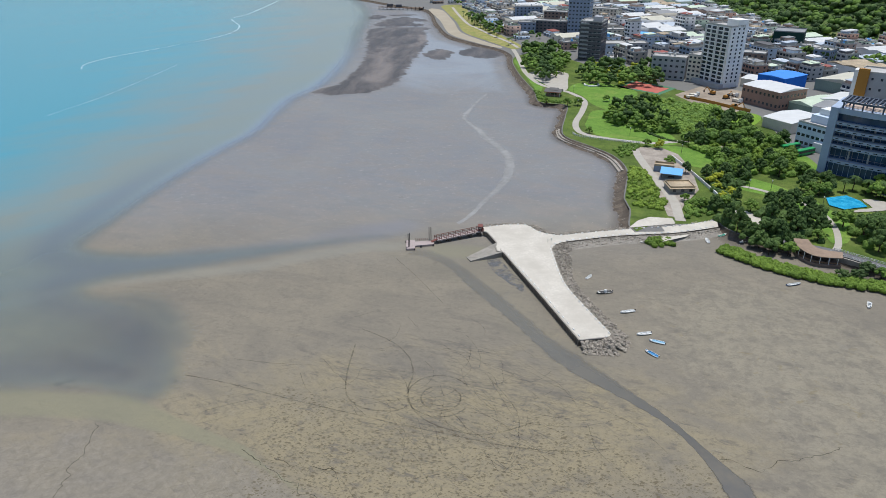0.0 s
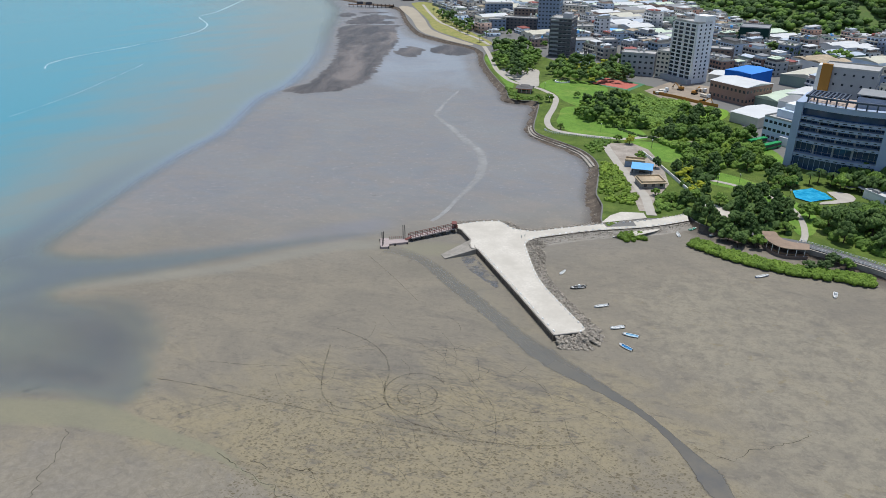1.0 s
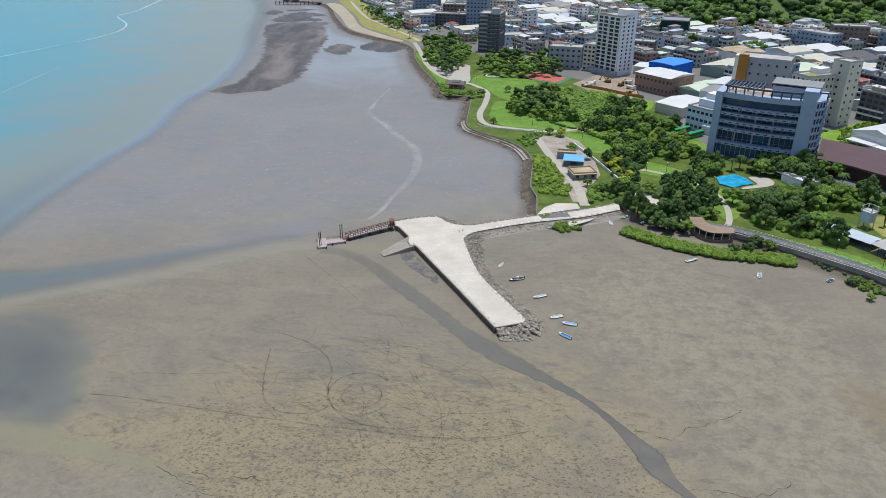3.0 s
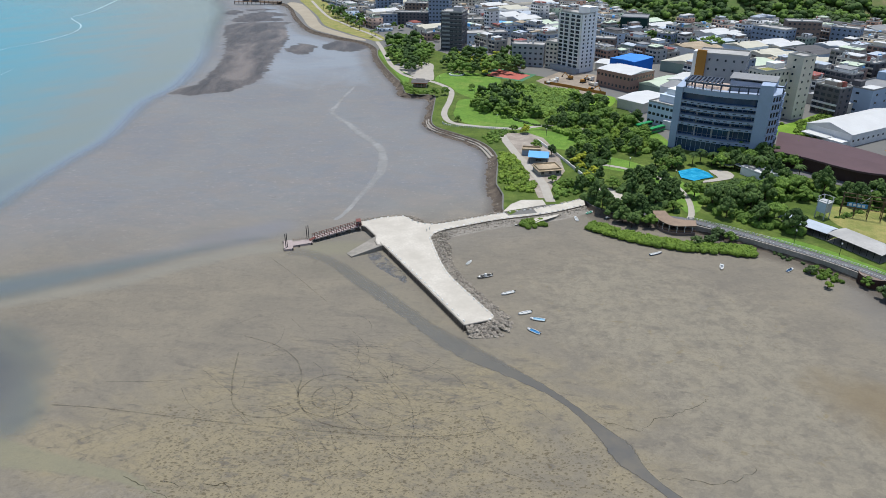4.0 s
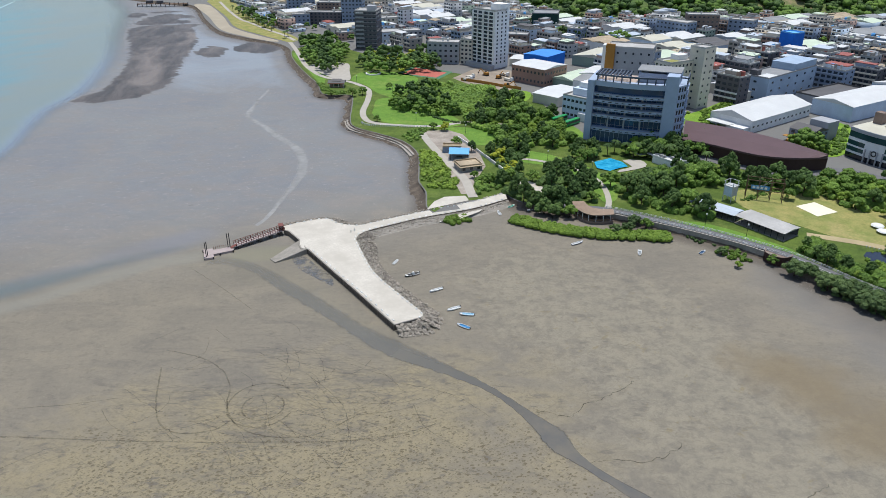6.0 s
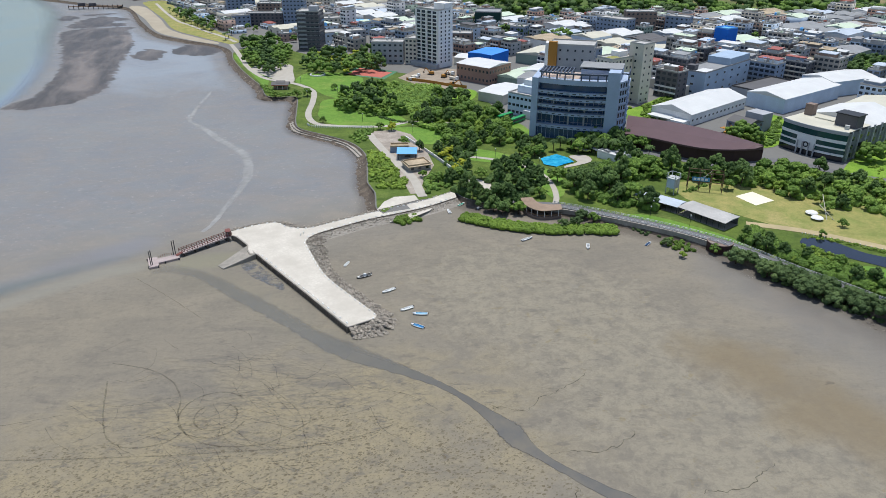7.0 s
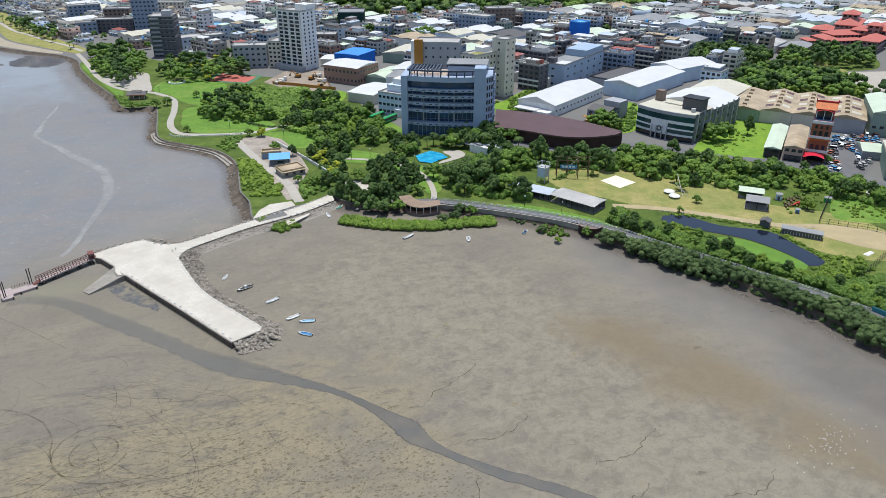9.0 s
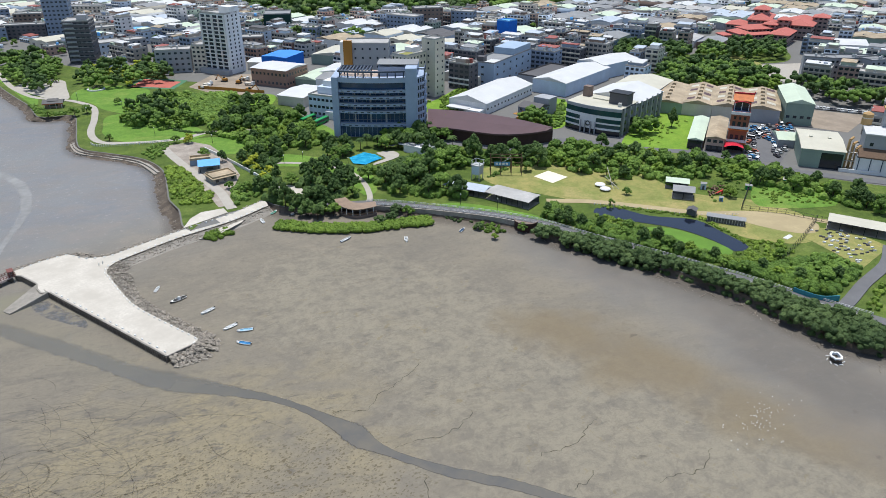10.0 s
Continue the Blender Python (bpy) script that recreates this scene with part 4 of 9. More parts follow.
M["leaf"] = leaves("broad_leaves", rgb("496530"), rgb("7b9843"), rgb("66823c"))
M["leaf_dark"] = leaves("dark_leaves", rgb("384d2d"), rgb("5d7640"), rgb("4c6537"))
M["leaf_grey"] = leaves("grey_green_leaves", rgb("3c4f32"), rgb("5f7346"), rgb("4d613c"))
M["leaf_bright"] = leaves("bright_leaves", rgb("5a782f"), rgb("869a40"), rgb("6f8838"))
M["leaf_olive"] = leaves("olive_leaves", rgb("4a6128"), rgb("6f8a38"), rgb("5a742e"))
M["leaf_yellow"] = leaves("yellow_green_leaves", rgb("8a9430"), rgb("b5b440"), rgb("9aa338"))


def ball(level):
    bm = bmesh.new()
    bmesh.ops.create_icosphere(bm, subdivisions=level, radius=1.0)
    bm.verts.index_update()
    out = [v.co.copy() for v in bm.verts], [tuple(v.index for v in f.verts) for f in bm.faces]
    bm.free()
    return out


BALL = ball(2)


def leaf_clump(mesh, cx, cy, cz, r, count, rnd, size, squash=0.8):
    """A knobbly mass of foliage with small leaf sprays standing out of it."""
    n0, seed = len(mesh.v), rnd.uniform(0, 90)
    for v in BALL[0]:
        k = r * (0.84 + 0.34 * noise.noise(v * 1.5 + Vector((seed, 0, 0))) + 0.2 * noise.noise(v * 3.6 + Vector((0, seed, 0))))
        mesh.v.append((cx + v.x * k, cy + v.y * k, cz + v.z * k * squash))
    mesh.f += [tuple(n0 + i for i in f) for f in BALL[1]]
    for _ in range(int(count * 0.65)):
        d = Vector((rnd.gauss(0, 1), rnd.gauss(0, 1), rnd.gauss(0, 1) * 0.9 + 0.35)).normalized()
        k = r * rnd.uniform(0.82, 1.06)
        p = Vector((cx + d.x * k, cy + d.y * k, cz + d.z * k * squash))
        nrm = (d + Vector((rnd.gauss(0, 0.4), rnd.gauss(0, 0.4), rnd.gauss(0, 0.4) + 0.3))).normalized()
        u = nrm.orthogonal().normalized()
        w = nrm.cross(u)
        a = rnd.uniform(0, 6.28)
        u, w = u * math.cos(a) + w * math.sin(a), w * math.cos(a) - u * math.sin(a)
        q = size * rnd.uniform(0.45, 1.0)
        mesh.face(p - u * q, p - w * q * 0.7 + nrm * q * 0.15, p + u * q, p + w * q * 0.7 + nrm * q * 0.15)


def tree_meshes(seed, height, spread, lumps, squash, per, leaf):
    rnd = random.Random(seed)
    crown, trunk = Mesh(), Mesh()
    mid = height * 0.45
    trunk.beam((0, 0, -0.3), (0.1, 0.1, mid), 0.24, 7, 0.12)
    for i in range(lumps):
        a, q = i * 2.4 + rnd.uniform(-0.5, 0.5), math.sqrt((i + 0.4) / lumps)
        r = spread * rnd.uniform(0.24, 0.42)
        reach = spread * rnd.uniform(0.8, 1.1) - r * 0.6
        x, y = math.cos(a) * reach * q, math.sin(a) * reach * q
        zc = mid + (height - mid - r * 0.6) * (1 - q ** 2.2) * rnd.uniform(0.7, 1.1) + rnd.uniform(-0.9, 0.4)
        leaf_clump(crown, x, y, zc, r, int(per * (r / spread / 0.3)), rnd, leaf, squash)
        if i % 3 == 0:
            trunk.beam((0.05, 0.05, mid * rnd.uniform(0.45, 0.75)), (x * 0.8, y * 0.8, zc), 0.1, 5, 0.04)
    return crown, trunk


KINDS, FAR_KINDS = {}, {}
for key, args, mat_name in (
    ("broad", (1, 7.5, 4.0, 17, 0.85, 44, 0.36), "leaf"), ("broad2", (2, 6.5, 3.6, 15, 0.8, 44, 0.34), "leaf"), ("dark", (3, 8.5, 3.8, 17, 0.95, 46, 0.34), "leaf_dark"),
    ("pale", (4, 5.5, 3.2, 13, 0.8, 44, 0.32), "leaf_bright"), ("tall", (5, 10, 3.0, 18, 1.25, 42, 0.32), "leaf_dark"), ("yellow", (6, 5.5, 3.4, 14, 0.8, 44, 0.30), "leaf_yellow"),
    ("grey", (7, 4.2, 3.0, 14, 0.85, 44, 0.28), "leaf_grey"), ("small", (8, 3.6, 1.8, 8, 0.9, 40, 0.26), "leaf"),
):
    crown, trunk = tree_meshes(*args[:5], int(args[5] * 1.35), args[6] * 0.8)
    KINDS[key] = (crown.data("crown", M[mat_name]), trunk.data("trunk", M["bark"]))
    seed, height, spread, lumps = args[:4]
    crown, trunk = tree_meshes(seed + 20, height, spread, 9, args[4], 16, args[6])
    FAR_KINDS[key] = (crown.data("crown", M[mat_name]),)
WORDS = {"broad": "broad-crowned green tree in the park", "broad2": "leafy green tree in the park", "dark": "dense dark green tree in the park", "pale": "bright green young leafy tree",
         "tall": "tall dark feathery tree", "yellow": "yellow-green flowering tree on the grass", "grey": "grey-green mangrove bush at the shore", "small": "small green shrub-like tree"}


def tree(x, y, kind, size=1.0, z=LAND_Z, group="park trees"):
    if not inside(x, y, LAND):
        z = 0.15
    t = thing("mangrove" if kind == "grey" else "tree", WORDS[kind], "bush" if kind == "grey" else "tree", pose(x, y, z, 0, 0, (x * 37 + y * 53) % 360), group)
    c, s = KINDS[kind]
    for nm, d in (("crown", c), ("trunk", s)):
        o = part(nm, d, None, t)
        o.scale = (size, size, size)
    return t


SCRUB = [(149, 442), (182, 428), (166, 398), (158, 386), (142, 362), (134, 376), (136, 410)]
TREE_SPOTS = []
OPEN = [[(120, 262), (131, 250), (126, 239), (114, 249)], [(158, 238), (176, 240), (190, 248), (194, 264), (182, 282), (158, 268)], [(172, 218), (182, 190), (222, 186), (228, 208), (206, 228), (188, 230)], [(126, 232), (130, 206), (146, 204), (150, 212), (138, 230)],
        [(186, 266), (188, 240), (198, 244), (200, 264)], [(119, 346), (130.7, 348.5), (137, 338), (139, 325), (135, 311), (124, 299), (119, 312)], [(108, 256), (120, 268), (125, 300), (118, 330), (112, 290)], [(145.8, 301.3), (153.9, 302.5), (163, 289.9), (157.8, 280.8), (146.3, 282.4), (141.2, 289.9)],
        [(173.9, 411.7), (187.5, 420.7), (194, 402), (182.4, 385.7), (170.9, 390)], [(106, 346), (119.4, 343.7), (124.5, 333.3), (122, 309), (116.6, 280), (104.6, 262), (93.3, 252), (98.9, 312)], [(84.8, 398.5), (96, 432), (101, 418), (104, 394), (113, 378), (115, 352), (98, 360), (83.8, 372)], SCRUB]


class Bulk:
    """Many copies of meshes joined into one object with several materials."""

    def __init__(self):
        self.v, self.loops, self.sizes, self.mats, self.index, self.n, self.cache = [], [], [], [], [], 0, {}

    def read(self, data):
        co = np.empty(len(data.vertices) * 3, np.float32)
        data.vertices.foreach_get("co", co)
        lp = np.empty(len(data.loops), np.int32)
        data.loops.foreach_get("vertex_index", lp)
        sz = np.empty(len(data.polygons), np.int32)
        data.polygons.foreach_get("loop_total", sz)
        return co.reshape(-1, 3), lp, sz

    def add(self, data, m):
        mat_ = data.materials[0]
        if mat_ not in self.mats:
            self.mats.append(mat_)
        if data.name not in self.cache:
            self.cache[data.name] = self.read(data)
        co, lp, sz = self.cache[data.name]
        self.v.append(co @ np.array(m.to_3x3()).T + np.array(m.translation))
        self.loops.append(lp + self.n)
        self.sizes.append(sz)
        self.index.append(np.full(len(sz), self.mats.index(mat_), np.int32))
        self.n += len(co)

    def link(self, name, label, category):
        me = bpy.data.meshes.new(name)
        v, lp, sz = np.concatenate(self.v).astype(np.float32), np.concatenate(self.loops), np.concatenate(self.sizes)
        me.vertices.add(len(v))
        me.vertices.foreach_set("co", v.ravel())
        me.loops.add(len(lp))
        me.loops.foreach_set("vertex_index", lp)
        me.polygons.add(len(sz))
        me.polygons.foreach_set("loop_start", np.concatenate([[0], np.cumsum(sz)[:-1]]).astype(np.int32))
        for k in self.mats:
            me.materials.append(k)
        me.polygons.foreach_set("material_index", np.concatenate(self.index))
        me.update(calc_edges=True)
        me.validate()
        return tagged(new(name, me), label, category, kind="stuff")


FAR = Bulk()


def wood(poly, spacing, kinds, seed, size=(0.8, 1.2), z=LAND_Z, group="park trees", far=False):
    rnd = random.Random(seed)
    if kinds != ["grey"]:
        spacing, size = spacing * 1.12, (size[0] * 1.2, size[1] * 1.25)
    xs, ys = [p[0] for p in poly], [p[1] for p in poly]
    n = int((max(xs) - min(xs)) * (max(ys) - min(ys)) / spacing ** 2 * 4)
    for _ in range(n):
        x, y = rnd.uniform(min(xs), max(xs)), rnd.uniform(min(ys), max(ys))
        if not inside(x, y, poly) or any(abs(x - a) < spacing and abs(y - b) < spacing and math.hypot(x - a, y - b) < spacing for a, b in TREE_SPOTS):
            continue
        if any(inside(x, y, q) for q in OPEN):
            continue
        TREE_SPOTS.append((x, y))
        kind, k = rnd.choice(kinds), rnd.uniform(*size)
        if far:
            for data in FAR_KINDS[kind]:
                FAR.add(data, pose(x, y, z, 0, 0, rnd.uniform(0, 360)) @ Matrix.Scale(k, 4))
        else:
            tree(x, y, kind, k, z, group=group)


wood([(80, 617), (109, 646), (114, 575), (98, 534), (82, 500), (76, 552)], 5.0, ["broad", "dark", "broad2"], 11, far=True)
wood([(108, 518), (130, 563), (172, 538), (160, 486), (133, 480), (108, 500)], 5.2, ["broad", "dark", "broad2", "broad", "dark", "yellow"], 12, far=True)
wood([(94, 392), (112, 420), (134, 445), (155, 444), (166, 430), (170, 410), (160, 395), (150, 372), (124, 371), (96, 379)], 5.2, ["broad", "dark", "broad2", "pale"], 13, (0.6, 1.0), far=True)
wood([(150, 395), (172, 410), (182, 395), (180, 370), (182, 338), (172, 300), (150, 296), (134, 304), (130, 334), (134, 355)], 5.0, ["broad", "dark", "broad2", "pale", "broad", "dark"], 14, (0.6, 1.0))
wood([(121, 304), (133, 318), (146, 303), (140, 288), (128, 280), (126, 262), (116, 256), (110, 262), (112, 280)], 5.0, ["dark", "tall", "broad", "dark", "yellow"], 15, (0.5, 0.8))
wood([(112, 250), (124, 258), (138, 262), (146, 246), (142, 222), (134, 214), (120, 221), (112, 238)], 4.6, ["dark", "tall", "dark", "broad2"], 16, (0.5, 0.8))
wood([(136, 254), (146, 270), (152, 262), (152, 246), (146, 228), (130, 228)], 4.6, ["dark", "tall", "dark"], 46, (0.6, 0.95))
OPEN_BY_POOL = OPEN.pop(1)
wood([(186, 277), (197.6, 289), (222, 284), (237, 280), (221, 264), (199.6, 263), (187, 270)], 4.4, ["dark", "broad", "broad2"], 47, (0.7, 1.0))
wood([(160, 286), (175, 291), (168.5, 276), (160, 274)], 4.4, ["dark", "broad", "broad2"], 48, (0.6, 0.9))
OPEN.insert(1, OPEN_BY_POOL)
wood([(158, 250), (164, 258), (190, 258), (208, 248), (244, 210), (222, 200), (182, 196), (168, 206), (156, 222)], 5.2, ["broad", "dark", "dark", "broad2", "tall", "dark"], 17, (0.75, 1.05))
wood([(246, 216), (262, 218), (280, 192), (298, 162), (306, 140), (308, 110), (304, 88), (290, 84), (288, 118), (281, 141), (262, 157), (243, 173), (232, 196)], 5.2, ["broad", "dark", "dark", "broad2", "broad", "pale", "broad"], 18, (0.55, 0.85))
wood([(185, 168), (200, 172), (196, 152), (205, 130), (206, 100), (216, 82), (224, 70), (211, 68), (206.5, 84), (202, 102), (196, 122), (190.5, 141)], 3.9, ["broad2", "dark", "broad", "pale", "dark"], 19, (0.4, 0.62))
wood([(174.5, 157), (177.5, 145), (180, 126), (187.5, 110), (190.5, 95), (190, 73), (187.5, 58), (192, 46), (201, 44), (199.5, 66), (196.5, 88), (192.5, 102), (187.5, 121), (183, 139), (179, 155)], 2.7, ["grey"], 20, (1.1, 1.5), 0.7, group="shore mangroves")

# ---------------------------------------------------------------- buildings
def wall_mat(name, hexcol, rough=0.85, var=0.14):
    return surface(name, rgb(hexcol), rough, var, 0.12, 1.5, 0.05)


# Greys lean blue: the town's distance haze is mixed into the wall colours
for nm, hx in (("w_cream", "d0c9ba"), ("w_grey", "a6a8ab"), ("w_blue_grey", "8594a8"), ("w_steel_blue", "9fb2c6"), ("w_pale_blue", "c6d5e4"), ("w_white", "e2e3e2"), ("w_brick", "96796c"), ("w_taupe", "9c978f"), ("w_bright", "e9e9e7"), ("w_dark", "605f62"), ("w_brown", "85746a"),
               ("w_pink", "b49a8e"), ("w_green", "8fa092"), ("w_bright_blue", "1f6fd0"), ("w_net", "1e3f3a"), ("w_red", "b0664e"), ("w_ochre", "a87838"), ("w_tan", "b9986a")):
    M[nm] = wall_mat(nm, hx)
for nm, hx, v in (("r_white", "cccdcb", 0.1), ("r_pale_green", "c2cfb8", 0.12), ("r_grey", "8f9090", 0.2), ("r_dark", "5f5d5c", 0.2), ("r_blue", "66aee8", 0.1), ("r_red", "9c5a50", 0.2),
                  ("r_brown", "5c4648", 0.14), ("r_rust", "b5a387", 0.4), ("r_cream", "c4c0ae", 0.12), ("r_flat", "b4b2ad", 0.25), ("r_steel", "b4bec8", 0.14), ("r_deep_blue", "3f8ae0", 0.1)):
    M[nm] = surface(nm, rgb(hx), 0.6, v, 0.1, 1.2, 0.05)

WINDOWS = {}


def window_data(w, h):
    key = (round(w, 1), round(h, 1))
    if key not in WINDOWS:
        m = Mesh()
        m.box(-w / 2, w / 2, -0.06, 0.0, 0, h)
        glass = m.data("window", M["pane"])
        glass.materials.append(M["frame"])
        WINDOWS[key] = glass
    return WINDOWS[key]


def windows(parent, w, d, h, floors, base=0.0, sizes=(1.8, 1.4), every=3.2, faces="fr", floor_h=None):
    """Window panes standing proud of a building's walls: f front, r right, l left."""
    fh = floor_h or (h - base) / floors
    data = window_data(sizes[0], min(sizes[1], fh * 0.7))
    for fc in faces:
        span = w if fc == "f" else d
        k = max(1, int(span / every))
        for j in range(floors):
            for i in range(k):
                q, zz = (i + 0.5) * span / k, base + (j + 0.32) * fh
                at = {"f": pose(q, -0.002, zz), "r": pose(w + 0.002, q, zz, 0, 0, 90), "l": pose(-0.002, q, zz, 0, 0, -90)}[fc]
                part("window", data, None, parent, at=at)


def gable(w, d, h, rise, over=0.3, along="x"):
    """A pitched roof; the ridge runs along x or y."""
    m = Mesh()
    a, b, c, e = -over, w + over, -over, d + over
    if along == "x":
        r = [(a, d / 2, h + rise), (b, d / 2, h + rise)]
        m.face((a, c, h), (b, c, h), r[1], r[0])
        m.face((b, e, h), (a, e, h), r[0], r[1])
        m.face((a, e, h), (a, c, h), r[0])
        m.face((b, c, h), (b, e, h), r[1])
    else:
        r = [(w / 2, c, h + rise), (w / 2, e, h + rise)]
        m.face((a, e, h), (a, c, h), r[0], r[1])
        m.face((b, c, h), (b, e, h), r[1], r[0])
        m.face((a, c, h), (b, c, h), r[0])
        m.face((b, e, h), (a, e, h), r[1])
    m.face((a, c, h - 0.02), (a, e, h - 0.02), (b, e, h - 0.02), (b, c, h - 0.02))
    return m


def flat_roof(w, d, h, par=0.9, t=0.25):
    m = Mesh().box(0.05, w - 0.05, 0.05, d - 0.05, h - 0.02, h + 0.06)
    m.box(0, w, 0, t, h, h + par).box(0, w, d - t, d, h, h + par).box(0, t, t, d - t, h, h + par).box(w - t, w, t, d - t, h, h + par)
    return m


FOOT = []


def building(x, y, ang, w, d, h, wall, roof="flat", roof_mat="r_flat", floors=0, label="grey building in the town", faces="fr", sizes=(1.8, 1.4), every=3.2, rise=2.0, along="x", tanks=0, base=0.0, name="building", group="", z=LAND_Z):
    """x, y: the front left corner; the front runs along ang, the depth away to its left."""
    b = thing(name, label, "building", pose(x, y, z, 0, 0, ang), group)
    part("wall", Mesh().box(0, w, 0, d, -0.5, h), M[wall], b)
    if roof == "flat":
        part("roof", flat_roof(w, d, h), M[roof_mat], b)
    else:
        part("roof", gable(w, d, h, rise, 0.4, along), M[roof_mat], b)
    if floors:
        windows(b, w, d, h, floors, base, sizes, every, faces)
    rnd = random.Random(int(x * 7 + y * 13))
    for _ in range(tanks):
        tx, ty = rnd.uniform(0.2, 0.8) * w, rnd.uniform(0.2, 0.8) * d
        part("water_tank", Mesh().beam((tx, ty, h), (tx, ty, h + 2.0), 0.8, 10), M["frame"], b)
    c, s = math.cos(radians(ang)), math.sin(radians(ang))
    FOOT.append([(x, y), (x + c * w, y + s * w), (x + c * w - s * d, y + s * w + c * d), (x - s * d, y + c * d)])
    return b




def claim(x, y, ang, poly):
    c, s = math.cos(radians(ang)), math.sin(radians(ang))
    FOOT.append([(x + c * u - s * v, y + s * u + c * v) for u, v in poly])


def bulge(w, depth, x0=0.0, steps=10):
    """Points along a front that swells towards -y."""
    return [(x0 + w * i / steps, -depth * (1 - (2 * i / steps - 1) ** 2)) for i in range(steps + 1)]


M["office_band"] = wall_mat("blue_grey_panels", "a2b2c8")
M["pergola"] = wall_mat("dark_steel_frame", "525c6a")
M["dark_brown"] = wall_mat("dark_brown_cladding", "4a3732")
M["fin_grey"] = wall_mat("dark_grey_panels", "74787a")
M["blue_glass"] = surface("blue_tinted_glass", rgb("34506f"), 0.12, 0.25, 0.2, 1.0, spec=0.6)
M["dark_glass"] = surface("dark_glass", rgb("202831"), 0.1, 0.3, 0.15, 0.8, spec=0.6)
M["green_glass"] = surface("green_tinted_glass", rgb("2b4f4f"), 0.1, 0.3, 0.15, 0.8, spec=0.6)
M["terrace"] = surface("terrace_tiles", rgb("b8a698"), 0.85, 0.12, 0.3, 2.0)


def office():
    at = (180.2, 306.9, -40.6)
    o = thing("office_block", "blue-grey office block with curved balcony bands and roof pergola", "building", pose(*at[:2], LAND_Z, 0, 0, at[2]))
    claim(*at, [(-2, -4), (52, -4), (50, 28), (-2, 28)])
    H, X0, X1 = 30.4, 3.4, 37.4
    span = X1 - X0

    def swell(x):
        return -2.2 * (1 - (2 * (x - X0) / span - 1) ** 2)

    part("wall", Mesh().box(3.0, 38.0, 3.0, 24, -0.5, 29.0), M["blue_glass"], o, "recessed blue-dark glazing behind the balconies")
    part("left_pier", Mesh().prism([(0, 0), (X0, -0.6), (X0, 24), (0, 24)], -0.5, H), M["office_band"], o)
    part("stair_tower", Mesh().prism([(X1, -0.6), (43.2, 0.0), (43.2, 23), (X1, 23)], -0.5, 35.0), M["office_band"], o)
    part("side_wing", Mesh().prism([(43.2, 0.3), (46.6, 6.0), (46.6, 25), (43.2, 25)], -0.5, 30.5), M["office_band"], o)
    front = bulge(span, 2.2, X0)
    back = [(p, q + 4.2) for p, q in reversed(front)]
    for z0, z1 in ((5.5, 7.0), (12.4, 13.7), (16.0, 17.3), (19.8, 21.1), (23.0, 24.3), (28.0, 30.4)):
        band = part("balcony_band", Mesh().prism(front + back, z0, z1), M["office_band"], o)
        part("band_cap", Mesh().prism([(p, q - 0.12) for p, q in front] + [(p, q + 0.2) for p, q in reversed(front)], z1, z1 + 0.12), M["w_grey"], band)
        if z0 < 25:
            for i in range(10):
                x = 4.8 + i * 3.25
                y = swell(x + 0.9) - 0.05
                part("vent_slot", Mesh().box(x, x + 1.7, y - 0.02, y + 0.3, z0 + 0.5, z0 + 0.85), M["dark_glass"], band)
    glass_line = [(p, q + 0.9) for p, q in front]
    part("ground_glazing", Mesh().prism(glass_line + [(p, q + 2.0) for p, q in reversed(glass_line)], -0.3, 5.6), M["blue_glass"], o, "blue-tinted ground floor glazing")
    for i in range(15):
        x = 4.0 + i * 2.3
        part("mullion", Mesh().box(x, x + 0.16, swell(x) + 0.74, swell(x) + 0.92, 0, 5.5), M["office_band"], o)
    for z0, z1 in ((7.0, 12.4), (13.7, 16.0), (17.3, 19.8), (21.1, 23.0), (24.3, 28.0)):
        for i in range(14):
            x = 5.4 + i * 2.35
            part("mullion", Mesh().box(x, x + 0.14, 2.86, 3.0, z0, z1), M["w_grey"], o)
        part("transom", Mesh().box(X0, X1, 2.88, 3.0, z0 + 1.0, z0 + 1.1), M["w_grey"], o)
    for x in (11.0, 19.0, 27.0):
        part("column", Mesh().box(x, x + 0.7, 0.9, 1.6, 7, 28), M["w_grey"], o)
    part("attic_glass", Mesh().prism([(p, q + 2.3) for p, q in front] + [(X1, 3.0), (X0, 3.0)], 24.3, 28.0), M["blue_glass"], o)
    for j in range(8):
        z0 = 1.6 + j * 3.7
        part("side_ledge", Mesh().box(0.2, 6.5, -0.5, 0.0, 0, 0.4), M["office_band"], o, at=pose(43.2, 0.35, z0 - 0.9, 0, 0, 59.2))
        for i in range(3):
            part("side_window", Mesh().box(0, 1.2, -0.06, 0.0, 0, 2.2), M["pane"], o, at=pose(43.7 + i * 1.05, 1.15 + i * 1.76, z0, 0, 0, 59.2))
        for i in range(5):
            part("side_window", Mesh().box(0, 2.0, -0.06, 0.0, 0, 2.2), M["pane"], o, at=pose(46.62, 7.4 + i * 3.5, z0, 0, 0, 90))
            part("side_balcony", Mesh().box(46.6, 47.3, 7.0 + i * 3.5, 9.6 + i * 3.5, z0 - 0.5, z0 + 0.5), M["office_band"], o)
    part("terrace", Mesh().box(X0, X1, 1.0, 23.8, 29.0, 29.2), M["terrace"], o, "brownish tiled roof terrace")
    for i in range(9):
        x = 4.6 + i * 4.0
        part("pergola_post", Mesh().box(x - 0.3, x + 0.3, swell(x) + 0.5, swell(x) + 1.1, 30.4, 33.0), M["pergola"], o)
    line = [(p, q + 0.8) for p, q in front]
    part("pergola_beam", Mesh().prism([(p, q - 0.5) for p, q in line] + [(p, q + 0.5) for p, q in reversed(line)], 33.0, 33.8), M["pergola"], o)
